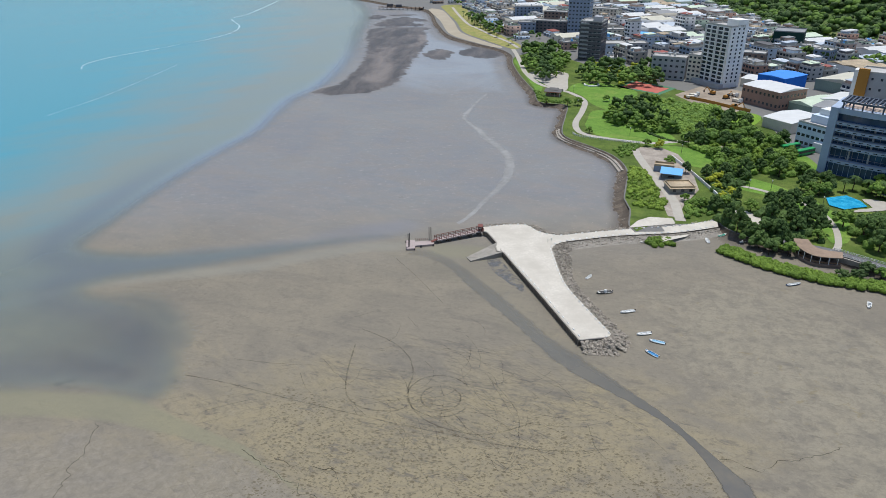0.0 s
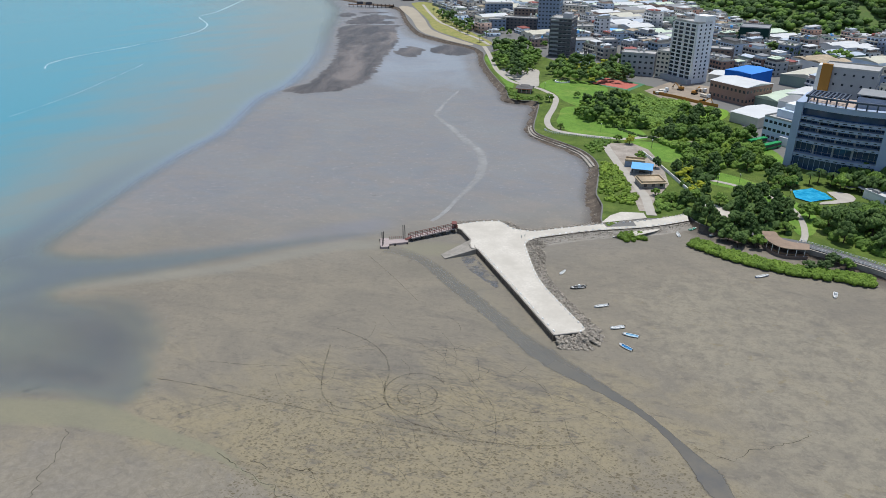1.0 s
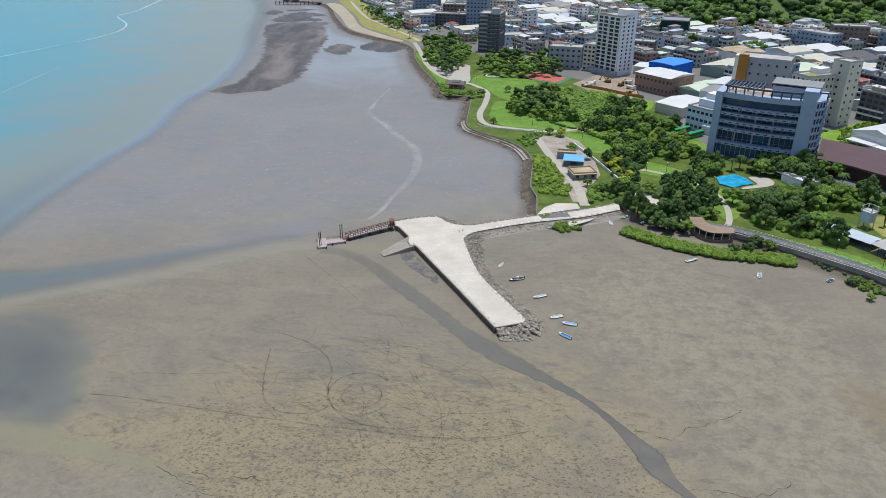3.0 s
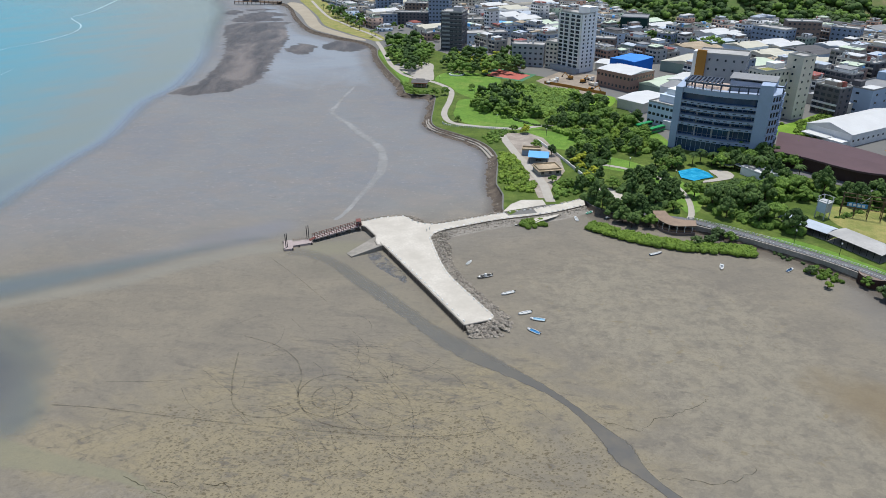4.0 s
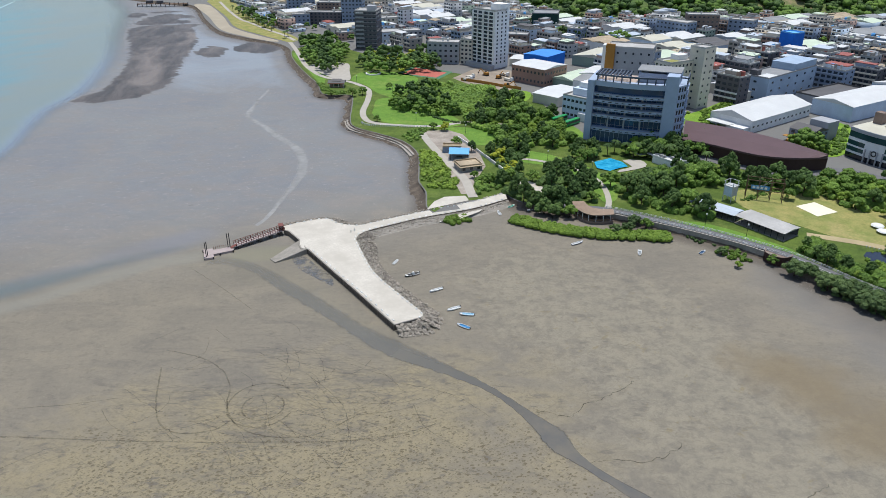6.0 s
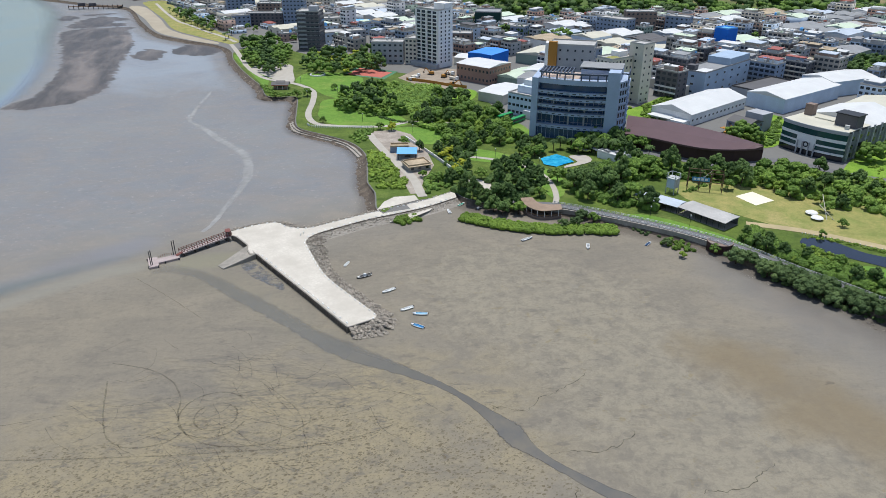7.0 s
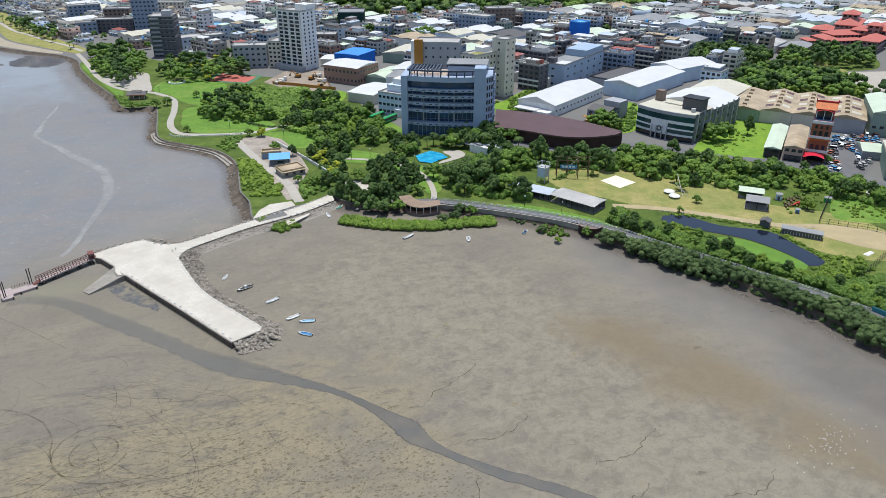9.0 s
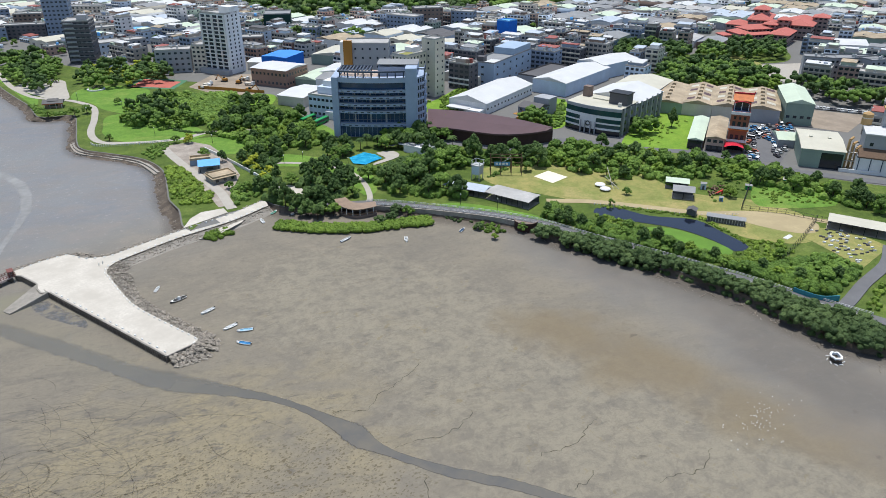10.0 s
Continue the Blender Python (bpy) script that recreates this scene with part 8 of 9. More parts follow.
# swimming pool and pool house
M["pool"] = surface("pool_water", rgb("1ea3d6"), 0.15, 0.3, 0.35, 1.5, 0.3, spec=0.5, col2=rgb("4fc4e4"))
for i, (x, y) in enumerate(((189, 277), (194, 281), (200, 284), (206, 281), (212, 279), (218, 277), (224, 274), (191, 272), (198, 276), (206, 274), (214, 271), (158, 270), (171, 277), (165, 275))):
    tree(x, y, ("dark", "broad", "dark", "broad2")[i % 4], 0.62 + 0.06 * (i % 5))
patch("water_pool", [(166.5, 271.5), (176.5, 274), (179, 267.5), (178.2, 261), (172.5, 260), (167.2, 258.4), (163.6, 263.5)], 0.5, "pool", "bright blue swimming pool", "water", 3, False)
patch("pool_deck", [(170, 256), (186, 258.5), (189, 267), (181, 270), (180, 260.5), (173, 258.8)], 0.3, "path", "pale pool deck", "pavement", 3)
pool_house = building(192.6, 263.4, -76, 14, 8.5, 3.0, "w_white", "flat", "r_white", 0, "white flat-roofed pool house among trees", name="pool_house")
part("canopy", Mesh().box(-5, 0, 1, 5, 2.8, 3.1), M["r_white"], pool_house)
part("deck_roof", Mesh().box(-11, -5.4, -2, 2.5, 2.2, 2.4), M["r_grey"], pool_house)
for x, y, w_ in ((2, 2, 3.0), (7, 4, 2.2), (10.5, 1.5, 2.4)):
    part("roof_unit", Mesh().box(x, x + w_, y, y + 1.6, 3.0, 4.1, 0.1), M["r_grey"], pool_house)


# ---------------------------------------------------------------- palms
def palm_meshes(seed):
    rnd = random.Random(seed)
    crown, trunk = Mesh(), Mesh()
    trunk.beam((0, 0, -0.2), (0.2, 0.1, 6.5), 0.22, 7, 0.16)
    for i in range(18):
        a, lift = i * 2.4, rnd.uniform(0.1, 1.0)
        d = Vector((math.cos(a), math.sin(a), 0))
        s = Vector((-math.sin(a), math.cos(a), 0))
        pts = [Vector((0.2, 0.1, 6.5)) + d * (2.8 * t) + Vector((0, 0, lift * 1.6 * t - 2.2 * t * t)) for t in (0, 0.25, 0.5, 0.75, 1.0)]
        w = (0.12, 0.42, 0.45, 0.32, 0.05)
        crown.strip([[tuple(p - s * k - Vector((0, 0, k * 0.5))), tuple(p), tuple(p + s * k - Vector((0, 0, k * 0.5)))] for p, k in zip(pts, w)])
    return crown, trunk


pc, pt = palm_meshes(3)
pc, pt = pc.data("fronds", M["leaf_dark"]), pt.data("trunk", M["bark"])
for x, y, k in ((186, 276, 1.0), (190, 272, 1.1), (178, 279, 0.9), (172, 280, 0.9), (195, 268, 1.1), (201, 262, 1.25), (183, 281, 1.0), (206, 256, 0.9), (165, 281, 0.8), (214, 252, 1.0),
                (82, 688, 1), (66, 709, 1), (58, 751, 1.1), (49, 792, 1.1), (40, 864, 1), (73, 662, 1), (77, 672, 0.9), (62, 730, 1), (54, 770, 1), (44, 830, 1), (84, 640, 1), (88, 650, 1)):
    t = thing("palm", "palm tree with arching green fronds", "palm", pose(x, y, LAND_Z, 0, 0, (x * 31) % 360), "palms")
    for nm, d in (("fronds", pc), ("trunk", pt)):
        part(nm, d, None, t).scale = (k, k, k)

# single trees on the lawns
for x, y, kind, k in ((236.5, 172, "broad2", 0.8), (230.7, 159.5, "broad2", 0.55), (216.6, 156.5, "small", 1.0), (296, 106, "broad", 0.9), (219, 206, "broad", 0.75), (222.5, 89.7, "small", 1.5), (174, 164, "broad2", 0.6),
                      (163, 176, "grey", 0.7), (161.5, 166, "pale", 0.5), (128, 226, "tall", 0.8), (124, 234, "dark", 0.9), (148, 208, "grey", 1.0), (142, 203, "grey", 1.0), (137, 204, "grey", 0.9), (150, 203, "broad2", 0.7),
                      (113, 444, "broad2", 0.7), (112, 425, "broad2", 0.6), (86, 432, "broad2", 0.9), (93, 434, "broad", 0.8), (74, 440, "small", 1.4), (87, 372, "small", 1.3), (93, 520, "small", 1.5), (99, 530, "small", 1.3),
                      (117, 343, "yellow", 0.9), (114, 316, "broad2", 0.8), (112, 347, "broad2", 0.7), (106, 270, "broad2", 0.6), (110, 262, "broad2", 0.8), (124, 288, "yellow", 0.9), (118, 305, "dark", 0.7), (290, 128, "broad2", 0.5),
                      (330, 205, "tall", 1.0), (261.2, 130.6, "pale", 0.95), (266, 134, "pale", 0.7), (279, 142, "broad2", 0.7), (321.5, 157, "broad2", 0.6), (205, 255, "tall", 0.9), (196, 250, "tall", 0.8), (134, 238, "yellow", 0.7)):
    tree(x, y, kind, k, group="lawn trees")

# ---------------------------------------------------------------- hedges, shrubs and reeds
def bed(name, poly, count, key, r, label, category, seed, z=LAND_Z, leaf=0.3, per=26):
    """Dense low planting over an outline."""
    rnd = random.Random(seed)
    m = Mesh()
    xs, ys = [p[0] for p in poly], [p[1] for p in poly]
    made = 0
    for _ in range(count * 30):
        x, y = rnd.uniform(min(xs), max(xs)), rnd.uniform(min(ys), max(ys))
        if made < count and inside(x, y, poly) and not (name == "undergrowth" and any(inside(x, y, q) for q in OPEN)):
            made += 1
            k = r * rnd.uniform(0.6, 1.25)
            leaf_clump(m, x, y, z + k * 0.45, k, per, rnd, leaf, 0.85)
    return tagged(part(name, m, M[key]), label, category, kind="stuff")


for i, (poly, cnt, key, words) in enumerate((
    ([(94, 392), (112, 420), (134, 445), (155, 444), (166, 430), (170, 410), (160, 395), (150, 372), (124, 371), (96, 379)], 210, "leaf", "dense green undergrowth of the park wood"),
    ([(150, 395), (172, 410), (182, 395), (180, 370), (182, 338), (172, 300), (150, 296), (134, 304), (130, 334), (134, 355)], 330, "leaf", "dense green undergrowth below the office"),
    ([(121, 304), (133, 318), (146, 303), (140, 288), (128, 280), (126, 262), (116, 256), (110, 262), (112, 280)], 90, "leaf_dark", "dark undergrowth below the tall trees"),
    ([(112, 250), (124, 258), (138, 262), (146, 246), (142, 222), (134, 214), (120, 221), (112, 238)], 90, "leaf_dark", "dark undergrowth near the jetty root"),
    ([(158, 250), (164, 258), (190, 258), (208, 248), (244, 210), (222, 200), (182, 196), (168, 206), (156, 222)], 330, "leaf", "green undergrowth of the wood behind the shore"),
    ([(246, 216), (262, 218), (280, 192), (298, 162), (306, 140), (308, 110), (304, 88), (290, 84), (288, 118), (281, 141), (262, 157), (243, 173), (232, 196)], 330, "leaf", "green undergrowth behind the training field"),
    ([(187, 166), (200, 172), (196, 152), (205, 130), (206, 100), (216, 82), (224, 70), (211, 68), (206.5, 84), (202, 102), (196, 122), (190.5, 141)], 330, "leaf", "green undergrowth along the shore road"))):
    bed("undergrowth", poly, cnt, key, 1.8 if "shore road" in words else 2.2, words, "undergrowth", 60 + i, LAND_Z, 0.42, 40)
HEDGE = spline([(104.5, 226.5), (112, 217), (121, 208), (131.5, 201.5), (143, 196.5), (153, 192)], 2)
bed("mangrove_hedge", side(HEDGE, 4.6) + list(reversed(side(HEDGE, -2.4))), 760, "leaf_olive", 1.05, "long olive green mangrove hedge on the mud", "hedge", 41, 0.5, 0.24, 34)
bed("mangrove_clump", [(79, 235), (84, 237.2), (90, 236), (89, 230.5), (82, 229.5)], 60, "leaf_olive", 1.1, "round green mangrove clump beside the link road", "bush", 42, 0.1, 0.3, 34)
bed("bank_shrubs", [(95, 316), (99.5, 308), (99.4, 285), (97.9, 268.6), (92.8, 259.5), (84, 265.8), (83.5, 275.5), (90, 300)], 260, "leaf_bright", 1.1, "overgrown green shrubs on the bank", "shrubs", 43)
bed("wall_shrubs", [(101, 334), (109, 348), (102.7, 351), (93, 340), (94, 328)], 70, "leaf", 1.1, "green shrubs above the sea wall", "shrubs", 44)
bed("pool_shrubs", [(160, 246), (182, 246), (200, 246), (197, 255), (184, 256), (172, 252), (161, 257)], 130, "leaf_dark", 1.2, "dark green shrubs round the pool", "shrubs", 78)
bed("park_scrub", SCRUB, 520, "leaf", 1.7, "low green scrub filling the middle of the park", "scrub", 79, LAND_Z - 0.3, 0.3, 26)
bed("scrub_tufts", SCRUB, 120, "leaf_bright", 1.5, "light green bushes among the park scrub", "bushes", 80, LAND_Z, 0.3, 26)
bed("verge_shrubs", [(106, 268.5), (113, 271.5), (112.2, 254), (100.7, 252)], 60, "leaf", 1.2, "green shrubs beside the drive", "shrubs", 45)
bed("pond_reeds", [(228, 104), (238, 98), (230, 88), (213, 92), (214, 99), (222, 98)], 90, "leaf_bright", 0.9, "bright green reeds round the pond", "reeds", 46)
bed("pond_bank", [(204, 155), (209, 141), (206, 130), (208, 104), (214, 98), (209, 92), (203, 104), (199, 124), (197, 142)], 190, "leaf_bright", 1.0, "green undergrowth between pond and road", "shrubs", 47)
bed("shore_scrub", [(181, 146), (186, 124), (190.5, 107), (194.5, 86), (196, 66), (199, 46), (191, 44), (187.5, 60), (189.5, 86), (187.5, 107), (180.5, 124), (176, 146)], 260, "leaf_grey", 0.9, "grey-green mangrove scrub along the shore", "scrub", 48, 0.1)
bed("beach_scrub", [(84, 440), (78, 438), (70, 446), (71, 474), (74, 474), (76, 450), (86, 444)], 80, "leaf", 1.1, "green shrubs round the pavilion", "shrubs", 49)
bed("row_hedge", side(spline([(117.6, 384.7), (121.5, 365), (130, 354), (142, 346)], 2), 1.0) + list(reversed(side(spline([(117.6, 384.7), (121.5, 365), (130, 354), (142, 346)], 2), -1.0))), 90, "leaf_dark", 0.8, "clipped dark hedge beside the path", "hedge", 50)
bed("meadow_growth", [(286, 198), (300, 206), (320, 214), (345, 216), (350, 203), (322, 196), (300, 190)], 45, "leaf_bright", 0.8, "tall bright weeds in the meadow", "weeds", 51)
bed("office_growth", [(206, 318), (240, 318), (262, 330), (255, 345), (240, 312), (225, 300)], 120, "leaf_bright", 1.1, "green weeds behind the office block", "weeds", 52)
bed("hall_growth", [(252, 307), (271, 331), (302, 346), (298, 333), (271, 318), (260, 300)], 150, "leaf_bright", 1.1, "overgrown green strip between the halls", "weeds", 71)
bed("house_growth", [(277, 261), (297, 273), (322, 288), (326, 279), (303, 255), (282, 243), (275, 251)], 170, "leaf", 1.3, "dense green bushes beside the glass office", "bushes", 72)
bed("reed_edge", side(spline([(209.5, 159), (218.4, 152.3), (226, 139.6), (233, 127.5), (230, 113), (226, 101)], 2), 0.6) + list(reversed(side(spline([(209.5, 159), (218.4, 152.3), (226, 139.6), (233, 127.5), (230, 113), (226, 101)], 2), -1.6))), 150, "leaf_bright", 0.6, "green reeds along the field side of the pond", "reeds", 73, LAND_Z, 0.22, 18)
bed("reed_bank", [(221.7, 100), (219.6, 89.4), (213.2, 87.8), (205, 97), (202, 108), (203, 136), (207, 134), (208, 112), (213, 101)], 190, "leaf_bright", 0.75, "bright weeds on the pond bank", "reeds", 74, LAND_Z, 0.24, 18)
bed("shore_weeds", [(163, 181), (168, 178.5), (171.5, 173.5), (169, 168), (164, 170), (160, 175)], 40, "leaf_olive", 0.9, "green weeds on the muddy shore", "weeds", 75, 0.1, 0.25, 20)
bed("shore_weeds", [(160, 193), (167, 186), (165, 182), (157, 190)], 22, "leaf_grey", 0.6, "dry weeds below the sea wall", "weeds", 76, 0.1, 0.25, 18)
bed("field_verge", side(spline([(200, 210), (222, 214), (240, 200), (256, 172), (253, 150)], 2), 1.5) + list(reversed(side(spline([(200, 210), (222, 214), (240, 200), (256, 172), (253, 150)], 2), -1.2))), 200, "leaf", 0.7, "low green bushes along the field edge", "bushes", 77, LAND_Z, 0.25, 18)
bed("allotment", [(262, 122), (282, 130), (294, 112), (286, 100)], 80, "leaf_bright", 0.7, "rows of green allotment plants", "plants", 53)
bed("flower_pots", [(269, 149), (287, 138), (268, 125), (250, 132)], 26, "leaf", 0.7, "potted green plants before the fence", "plants", 54)
bed("right_bank", [(211, 61), (214, 42), (260, 40), (262, 64), (246, 62), (228, 60), (212, 59)], 200, "leaf_bright", 1.1, "green overgrown bank beside the road", "shrubs", 55)
bed("road_growth", [(206, 90), (220, 89), (238, 82), (238, 70), (228, 67.5), (211, 67.5), (206, 78)], 330, "leaf", 1.4, "dense green shrubs above the shore road", "shrubs", 56)
bed("building_weeds", [(278, 262), (288, 258), (284, 246), (272, 250), (262, 262)], 60, "leaf_bright", 1.2, "green weeds between the buildings", "weeds", 57)


# ---------------------------------------------------------------- vehicles
def car_model(paint_key, label, van=False):
    c = thing("car", label, "car", pose(0, 0, -50), "parked cars")
    h = 2.0 if van else 1.45
    body = Mesh().prism([(-2.2, -0.85), (2.2, -0.85), (2.2, 0.85), (-2.2, 0.85)], 0.3, lambda x, y: 0.95 if abs(x) < 2.3 else 0.8)
    part("body", body, M[paint_key], c)
    cab = Mesh()
    a, b = (-2.1, 1.6) if van else (-1.5, 0.9)
    cab.v = [(a, -0.8, 0.95), (b + 0.5, -0.8, 0.95), (b + 0.5, 0.8, 0.95), (a, 0.8, 0.95), (a + 0.3, -0.7, h), (b, -0.7, h), (b, 0.7, h), (a + 0.3, 0.7, h)]
    cab.f = [(4, 5, 6, 7), (0, 1, 5, 4), (1, 2, 6, 5), (2, 3, 7, 6), (3, 0, 4, 7)]
    part("cabin", cab, M["dark_glass"], c)
    part("roof", Mesh().box(a + 0.3, b, -0.7, 0.7, h, h + 0.05), M[paint_key], c)
    for x in (-1.35, 1.35):
        for y in (-0.85, 0.85):
            part("wheel", Mesh().beam((x, y - 0.1, 0.32), (x, y + 0.1, 0.32), 0.32, 10), M["steel"], c)
    return c


CARS = [car_model("boat_white", "white parked car in the yard"), car_model("w_dark", "dark grey parked car in the yard"), car_model("frame", "silver parked car in the yard"),
        car_model("boat_blue", "blue parked car in the yard"), car_model("w_red", "red parked car in the yard"), car_model("boat_white", "white parked van in the yard", True)]
rnd = random.Random(9)
YARD = [(366, 177), (384, 167), (364, 153), (336, 146), (318, 142), (310, 150), (336, 164)]
spots = []
for _ in range(1500):
    x, y = rnd.uniform(308, 386), rnd.uniform(140, 178)
    lane_d = float(gap(np.array([[x, y]]), [(345, 162), (314, 142)])[0])
    if inside(x, y, YARD) and lane_d > 3.5 and all(math.hypot(x - a, y - b) > 3.0 for a, b in spots):
        if any(inside(x, y, f) for f in FOOT):
            continue
        spots.append((x, y))
for x, y in spots[:100]:
    copy_thing(rnd.choice(CARS), pose(x, y, LAND_Z + 0.1, 0, 0, rnd.choice((20, 110, 60, 200)) + rnd.uniform(-8, 8)))
for i in range(22):
    copy_thing(rnd.choice(CARS[:3]), pose(428 + 0.75 * i, 178 - 1.7 * i, LAND_Z + 0.1, 0, 0, 25 + rnd.uniform(-4, 4)))
for x, y, a in ((205, 290, 120), (212, 284, 118), (214, 448, -60), (218, 440, -60), (206, 430, -60), (352, 770, 0), (226, 270, 140)):
    copy_thing(rnd.choice(CARS), pose(x, y, LAND_Z + 0.25, 0, 0, a))
for c in CARS:
    for o in list(c.children) + [c]:
        bpy.data.objects.remove(o)


def bus(x, y, ang):
    b = thing("bus", "long green parked bus beside the trees", "bus", pose(x, y, LAND_Z + 0.1, 0, 0, ang), "green buses")
    part("body", Mesh().box(0, 12.5, 0, 2.5, 0.4, 3.1, 0.08), surface("green_bus_paint", rgb("2f9a5a"), 0.4, 0.1, 0.5, 3.0), b)
    part("window_strip", Mesh().box(0.4, 12.1, -0.04, 2.54, 1.6, 2.5), M["dark_glass"], b)
    for xx in (2.2, 9.8):
        for yy in (0, 2.5):
            part("wheel", Mesh().beam((xx, yy - 0.12, 0.5), (xx, yy + 0.12, 0.5), 0.5, 12), M["steel"], b)


bus(177.4, 335.1, 24)
bus(181.1, 326.8, 26)


def digger(x, y, ang):
    d = thing("excavator", "yellow excavator on the bare building site", "excavator", pose(x, y, LAND_Z + 0.1, 0, 0, ang), "site machines")
    for yy in (-1.3, 1.0):
        part("track", Mesh().box(-2, 2, yy, yy + 0.6, 0, 0.9, 0.12), M["steel"], d)
    part("house", Mesh().box(-2, 1.2, -1.2, 1.3, 1.0, 2.4, 0.1), M["w_ochre"], d)
    part("cab", Mesh().box(0, 1.3, -1.2, 0, 1.2, 3.0, 0.1), M["dark_glass"], d)
    part("boom", Mesh().beam((1, 0.4, 1.8), (4.4, 0.4, 4.4), 0.3, 6).beam((4.4, 0.4, 4.4), (6.4, 0.4, 1.6), 0.24, 6), M["w_ochre"], d)
    part("bucket", Mesh().box(5.8, 6.9, 0, 0.9, 0.8, 1.6, 0.15), M["steel"], d)


for x, y, a in ((193, 449, 30), (188, 461, 120), (188.4, 424, -50), (275, 266, 20)):
    digger(x, y, a)
for x, y, a in ((200, 456, -60), (196, 440, -62), (205, 446, -60), (170, 450, 10), (174, 456, 20)):
    k = thing("truck", "parked site truck with pale flat bed", "truck", pose(x, y, LAND_Z + 0.1, 0, 0, a), "site trucks")
    part("bed", Mesh().box(-3, 2, -1.1, 1.1, 0.9, 2.0), M["w_cream"], k)
    part("cab", Mesh().box(2.2, 4, -1.1, 1.1, 0.5, 2.7, 0.12), M["boat_white"], k)
    for xx in (-2, 3):
        for yy in (-1.0, 1.0):
            part("wheel", Mesh().beam((xx, yy - 0.15, 0.45), (xx, yy + 0.15, 0.45), 0.45, 10), M["steel"], k)
hoard = thing("site_hoarding", "low rusty hoarding round the building site", "fence", Matrix())
part("sheet", ribbon(Mesh(), [(166, 452), (176, 440), (186, 424), (194, 414)], 0.2, 4.0, skirt=2.0), M["w_ochre"], hoard)

# lamps of the park
for x, y in ((170.5, 195.4), (178.7, 182.6), (138.6, 283.4), (147.7, 282), (126, 335), (108, 366), (97, 470), (92, 430), (112, 432), (152, 250), (160, 262)):
    l = thing("park_lamp", "slim dark park lamp post", "lamp", pose(x, y, LAND_Z), "park lamps")
    part("post", Mesh().beam((0, 0, 0), (0, 0, 4.2), 0.09, 6), M["steel"], l)
    part("head", Mesh().beam((0, 0, 4.2), (0, 0, 4.7), 0.25, 8), M["white"], l)

# far pier
pier = thing("far_pier", "dark timber pier on piles beyond the sand bank", "pier", Matrix())
part("deck", plank(Mesh(), (-66, 961, 3.2), (-8, 947, 3.2), 3.0, 0.5), M["trunk_wood"], pier)
for i in range(12):
    x, y = -66 + 58 * i / 11, 961 - 14 * i / 11
    part("pile", Mesh().beam((x, y - 2.5, -1), (x, y - 2.5, 4.6), 0.4, 6), M["steel"], pier)
for x, y in ((-52, 962), (-40, 956)):
    part("house", Mesh().box(x - 4, x + 4, y - 2, y + 2, 3.2, 6.4), M["w_dark"], pier)

# ---------------------------------------------------------------- marks on the mud
def faint(name, col, strength):
    """A mark in the mud that comes and goes."""
    n = Nodes(name)
    gone = n.ramp(n.noise(0.35, 4, 0.65), 0.36, 0.62, 0.25, 1.0)
    return n.done(n.mix(n.ramp(n.noise(1.5, 3), 0.35, 0.65), shade(col, 0.85), shade(col, 1.1)), 0.8, 0, 0.2, n.math("MULTIPLY", gone, strength))


M["rut"] = faint("wet_rut", rgb("68614f"), 0.42)
M["scuff"] = faint("drag_mark", rgb("5f594f"), 0.42)
M["crack"] = faint("dark_gully", rgb("57513f"), 0.75)
M["foam"] = surface("sea_foam", rgb("b4ccd0"), 0.8, 0.1, 0.1, 1.0)


def marks(name, lines, width, key, label, z=0.035, wob=0.25):
    m = Mesh()
    for i, pts in enumerate(lines):
        line = spline(pts, 0.5)
        line = [(x + wob * 2 * noise.noise((x * 0.55, y * 0.55, i)), y + wob * 2 * noise.noise((x * 0.55, y * 0.55, i + 20))) for x, y in line]
        ribbon(m, line, width, z + 0.0006 * i, wob * width, i)
    return structure(name, m, M[key], label, "mud")


def ring_line(cx, cy, rx, ry, a0=0.0, a1=6.3):
    return [(cx + rx * math.cos(a0 + (a1 - a0) * i / 14), cy + ry * math.sin(a0 + (a1 - a0) * i / 14)) for i in range(15)]


marks("ground_ruts", [[(-66, 154), (-55, 150.6), (-43.4, 146), (-31.7, 141.4), (-19.7, 137), (-8, 132.7), (2.2, 129.5), (17, 124.7), (31, 122.6), (40, 123.3)], [(-22, 168), (-23, 153.6), (-22, 144.6), (-17.7, 139.3), (-10.3, 137.9), (-6.2, 140)],
                      [(-20.8, 176), (-11.8, 169), (-6.8, 161.4), (-5.3, 153), (-6.5, 146), (-4.5, 137.5), (1.7, 131.7), (12, 128.7), (23.4, 132.5)], ring_line(1.6, 143.8, 8.2, 8.4, 0.4, 5.6), ring_line(1.9, 142.8, 5.0, 5.0, 2.0, 7.4)],
      0.4, "rut", "curved tyre ruts and rings in the mud", 0.035, 0.07)
marks("ground_tracks", [[(-13.7, 224.4), (-6.5, 211), (-2, 202), (3.3, 190.6)], [(-55, 161.4), (-44, 159), (-32, 157.7)], [(-57, 138.6), (-51, 141.3), (-46, 143.3)], [(37, 132), (37.5, 122.4), (43.7, 111.8)], [(33.5, 143), (46.7, 133), (52.9, 122)],
                        [(20, 133), (34, 131), (46, 134)], [(14, 153), (20, 139), (20.5, 130.5)], [(24, 122), (33, 112), (44, 104)]],
      0.22, "rut", "thin sledge tracks across the mud", 0.035, 0.1)
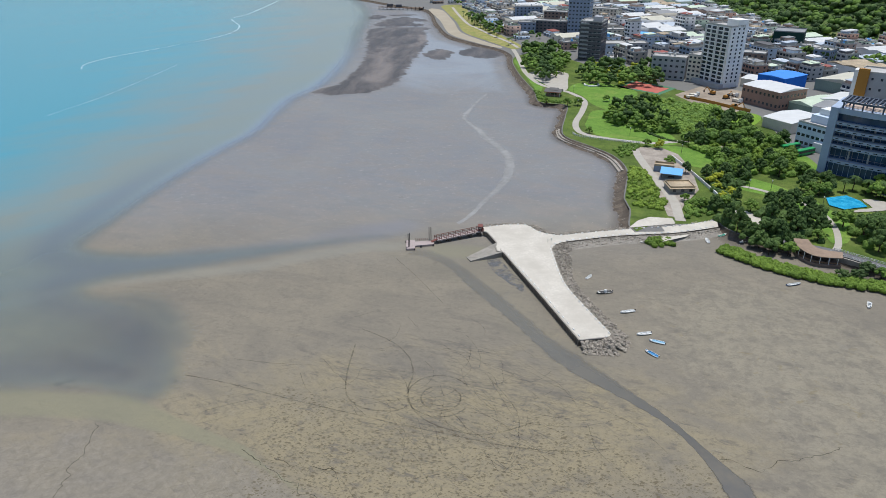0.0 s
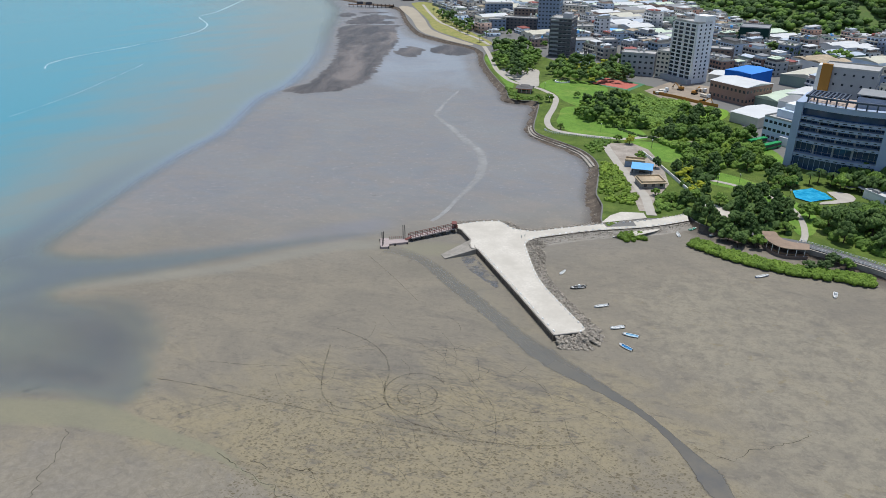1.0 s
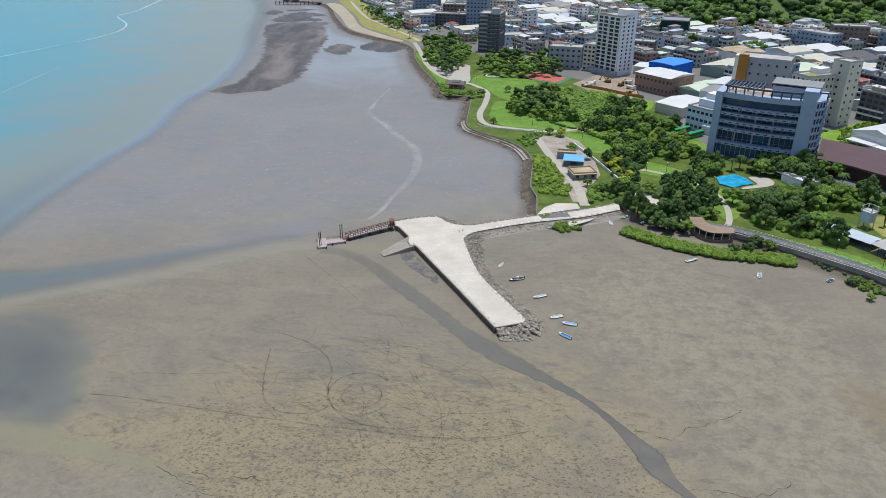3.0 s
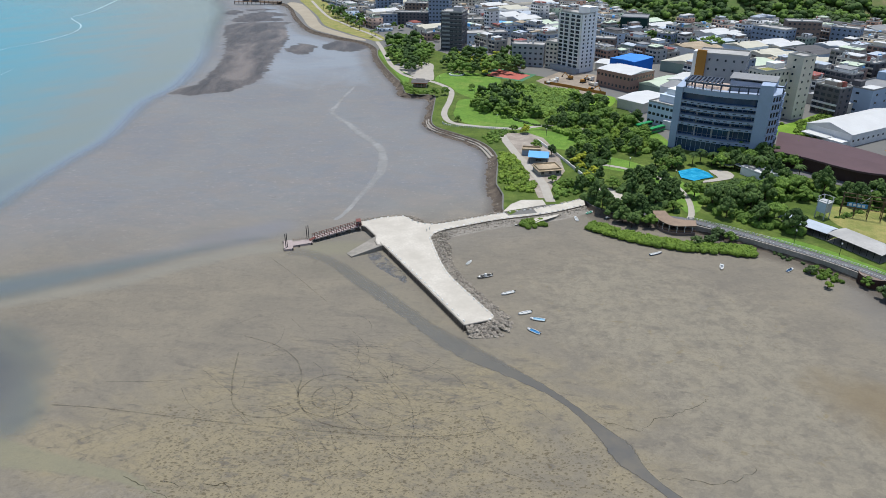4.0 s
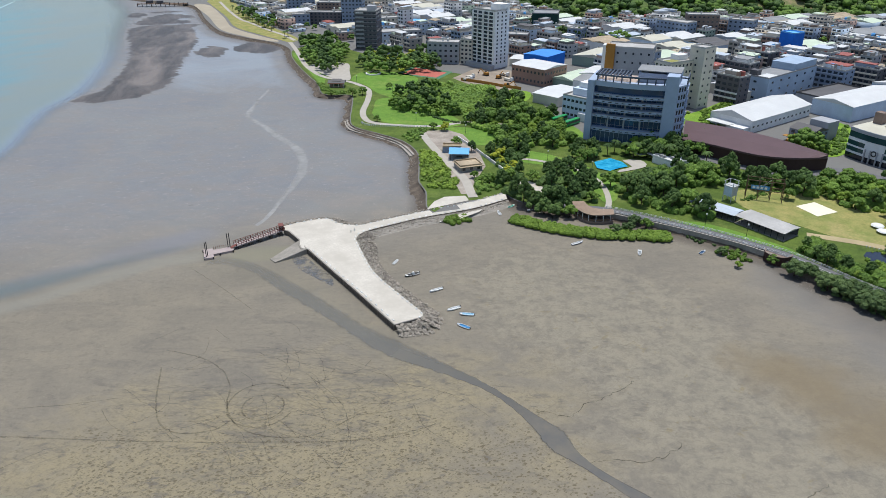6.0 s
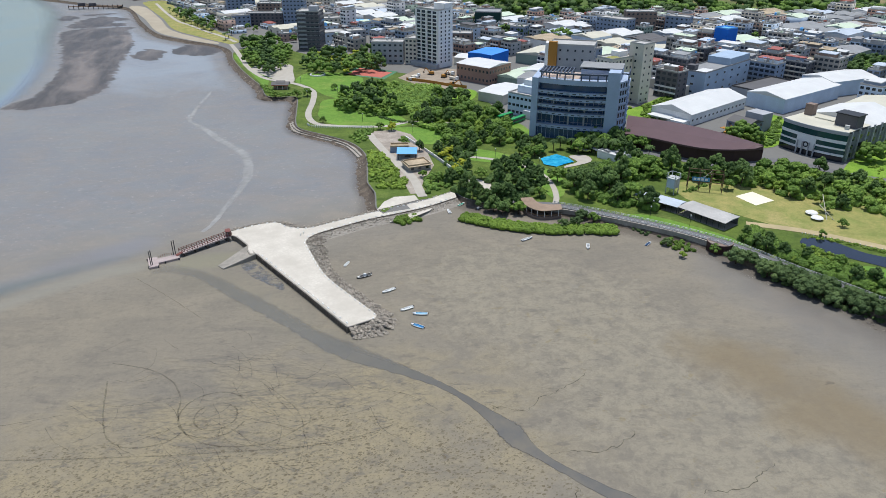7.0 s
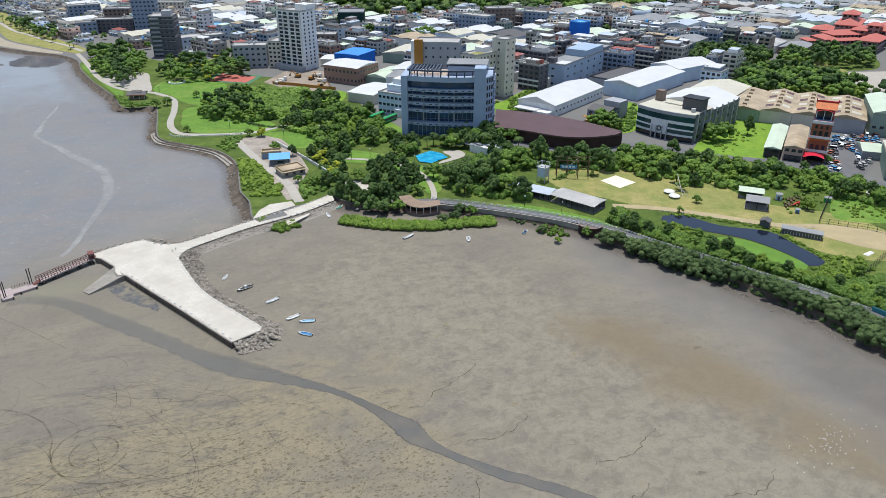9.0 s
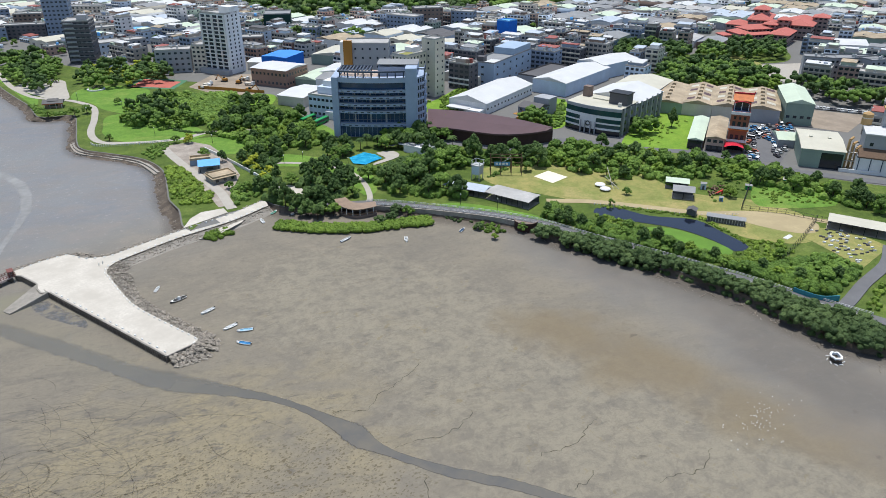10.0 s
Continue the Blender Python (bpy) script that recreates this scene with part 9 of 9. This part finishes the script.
marks("ground_gullies", [[(-81, 135), (-80, 128.3), (-79.5, 124), (-80.6, 120), (-79.6, 116), (-80, 111), (-78, 104)], [(64, 119.4), (66.5, 119.2), (69, 116.8), (71.5, 115.2), (73.7, 116.8), (77.2, 118.5), (82, 118.7), (88, 120.8), (94, 122.5)],
                         [(68, 100.4), (72, 99.6), (77.5, 97.8), (79.5, 96.5), (82.7, 96.6), (86.6, 97), (91.5, 98.8)], [(91.6, 77.3), (94.8, 77.4), (98.5, 75.8), (104.6, 75.8), (107.2, 77.2), (112.8, 78.3)], [(90.2, 66), (92, 66.7), (94, 65.8), (98, 67.2)],
                         [(105.6, 55.6), (108.8, 55.3), (112.3, 54.7), (114.8, 52.9), (120, 53.1), (123.7, 55.1)], [(69.3, 89.5), (68.9, 88), (67.6, 87.7), (66.8, 85), (65.7, 84)],
                         [(-44, 124.5), (-40, 121.5), (-38, 119.6), (-36, 118.4), (-33.3, 115.8), (-30, 113.5), (-27, 110.5), (-24, 109.5), (-20, 105.5)], [(-36, 121.8), (-31, 119.5), (-26.3, 119), (-21.5, 117.4)]],
      0.17, "crack", "narrow dark gullies winding through the mud", 0.04, 0.5)
# lesser drag marks and bird tracks scattered over the flat
rnd = random.Random(61)
lines = []
for _ in range(150):
    x, y, a = rnd.gauss(12, 24), rnd.gauss(143, 20), rnd.gauss(-0.5, 0.5)
    bend, pts = rnd.gauss(0, 0.12), []
    for _ in range(rnd.randrange(4, 9)):
        pts.append((x, y))
        x, y, a = x + 2.4 * math.cos(a), y + 2.4 * math.sin(a), a + bend + rnd.gauss(0, 0.1)
    if all(float(gap(np.array([p]), CHANNEL)[0]) > 5 and p[0] < 36 + 0.1 * (170 - p[1]) for p in pts):
        lines.append(pts)
marks("ground_scuffs", lines, 0.16, "scuff", "faint drag marks scattered over the mud", 0.03, 0.12)
m = Mesh()
for i, (pts, w) in enumerate((([(-279, 571), (-285, 591), (-276, 624), (-248, 669)], 0.9), ([(-223, 710), (-208, 761), (-212, 811), (-236, 874), (-226, 921), (-218, 1070)], 0.9), ([(-235, 425), (-222, 474), (-214, 530), (-208, 586)], 0.22), ([(-248, 669), (-238, 690), (-223, 710)], 0.4))):
    ribbon(m, spline(pts, 4), w, 0.08 + 0.01 * i, w * 0.8, i)
structure("water_foam", m, M["foam"], "thin pale foam lines on the sea", "water")
# stones and debris on the mud
debris = Mesh()
rnd = random.Random(15)
for _ in range(420):
    i = rnd.randrange(len(COAST_BAY) - 14)
    x, y = COAST_BAY[i]
    x, y = x - rnd.uniform(1, 7), y - rnd.uniform(0, 5)
    s = rnd.uniform(0.12, 0.4)
    m_ = pose(x, y, 0.05, 0, 0, rnd.uniform(0, 360)) @ Matrix.Scale(s, 4)
    n0, r = len(debris.v), ROCKS[rnd.randrange(7)]
    debris.v += [tuple(m_ @ Vector(v)) for v in r.v]
    debris.f += [tuple(q + n0 for q in f) for f in r.f]
for _ in range(3600):
    i = rnd.randrange(34, len(COAST_PARK) - 1)
    x, y = COAST_PARK[i]
    off_ = abs(rnd.gauss(0, 1)) * (4.5 if noise.noise((x * 0.03, y * 0.03, 5)) < 0.1 else 8)
    s = rnd.uniform(0.15, 0.55) * (1.3 if off_ < 3 else 0.8)
    m_ = pose(x - 1.2 - off_, y + rnd.uniform(-3, 3), 0.7 if off_ < 1 else 0.25 if off_ < 2.6 else 0.05, 0, 0, rnd.uniform(0, 360)) @ Matrix.Scale(s, 4)
    n0, r = len(debris.v), ROCKS[rnd.randrange(7)]
    debris.v += [tuple(m_ @ Vector(v)) for v in r.v]
    debris.f += [tuple(q + n0 for q in f) for f in r.f]
tagged(part("shore_stones", debris, M["stone"]), "scattered dark stones along the shore", "stones", kind="stuff")
M["drift"] = surface("driftwood", rgb("9a8f80"), 0.9, 0.3, 0.6, 3.0)
drift = Mesh()
for _ in range(90):
    i = rnd.randrange(len(COAST_BAY) // 2, len(COAST_BAY) - 14)
    x, y = COAST_BAY[i]
    x, y, a, l = x - 2.2 - abs(rnd.gauss(0, 2.2)), y - rnd.uniform(0, 3), rnd.uniform(0, 6.28), rnd.uniform(0.5, 2.2)
    drift.beam((x, y, 0.1), (x + l * math.cos(a), y + l * math.sin(a), 0.15), 0.07, 4)
tagged(part("driftwood", drift, M["drift"]), "bleached driftwood along the mangroves", "driftwood", kind="stuff")
shells = Mesh()
for _ in range(70):
    x, y, q = rnd.gauss(143, 6), rnd.gauss(53, 2.6), rnd.uniform(0.06, 0.15)
    shells.box(x - q, x + q, y - q, y + q * 0.7, 0.02, 0.12, 0.03)
tagged(part("pale_debris", shells, M["white"]), "pale specks of debris on the wet mud", "debris", kind="stuff")
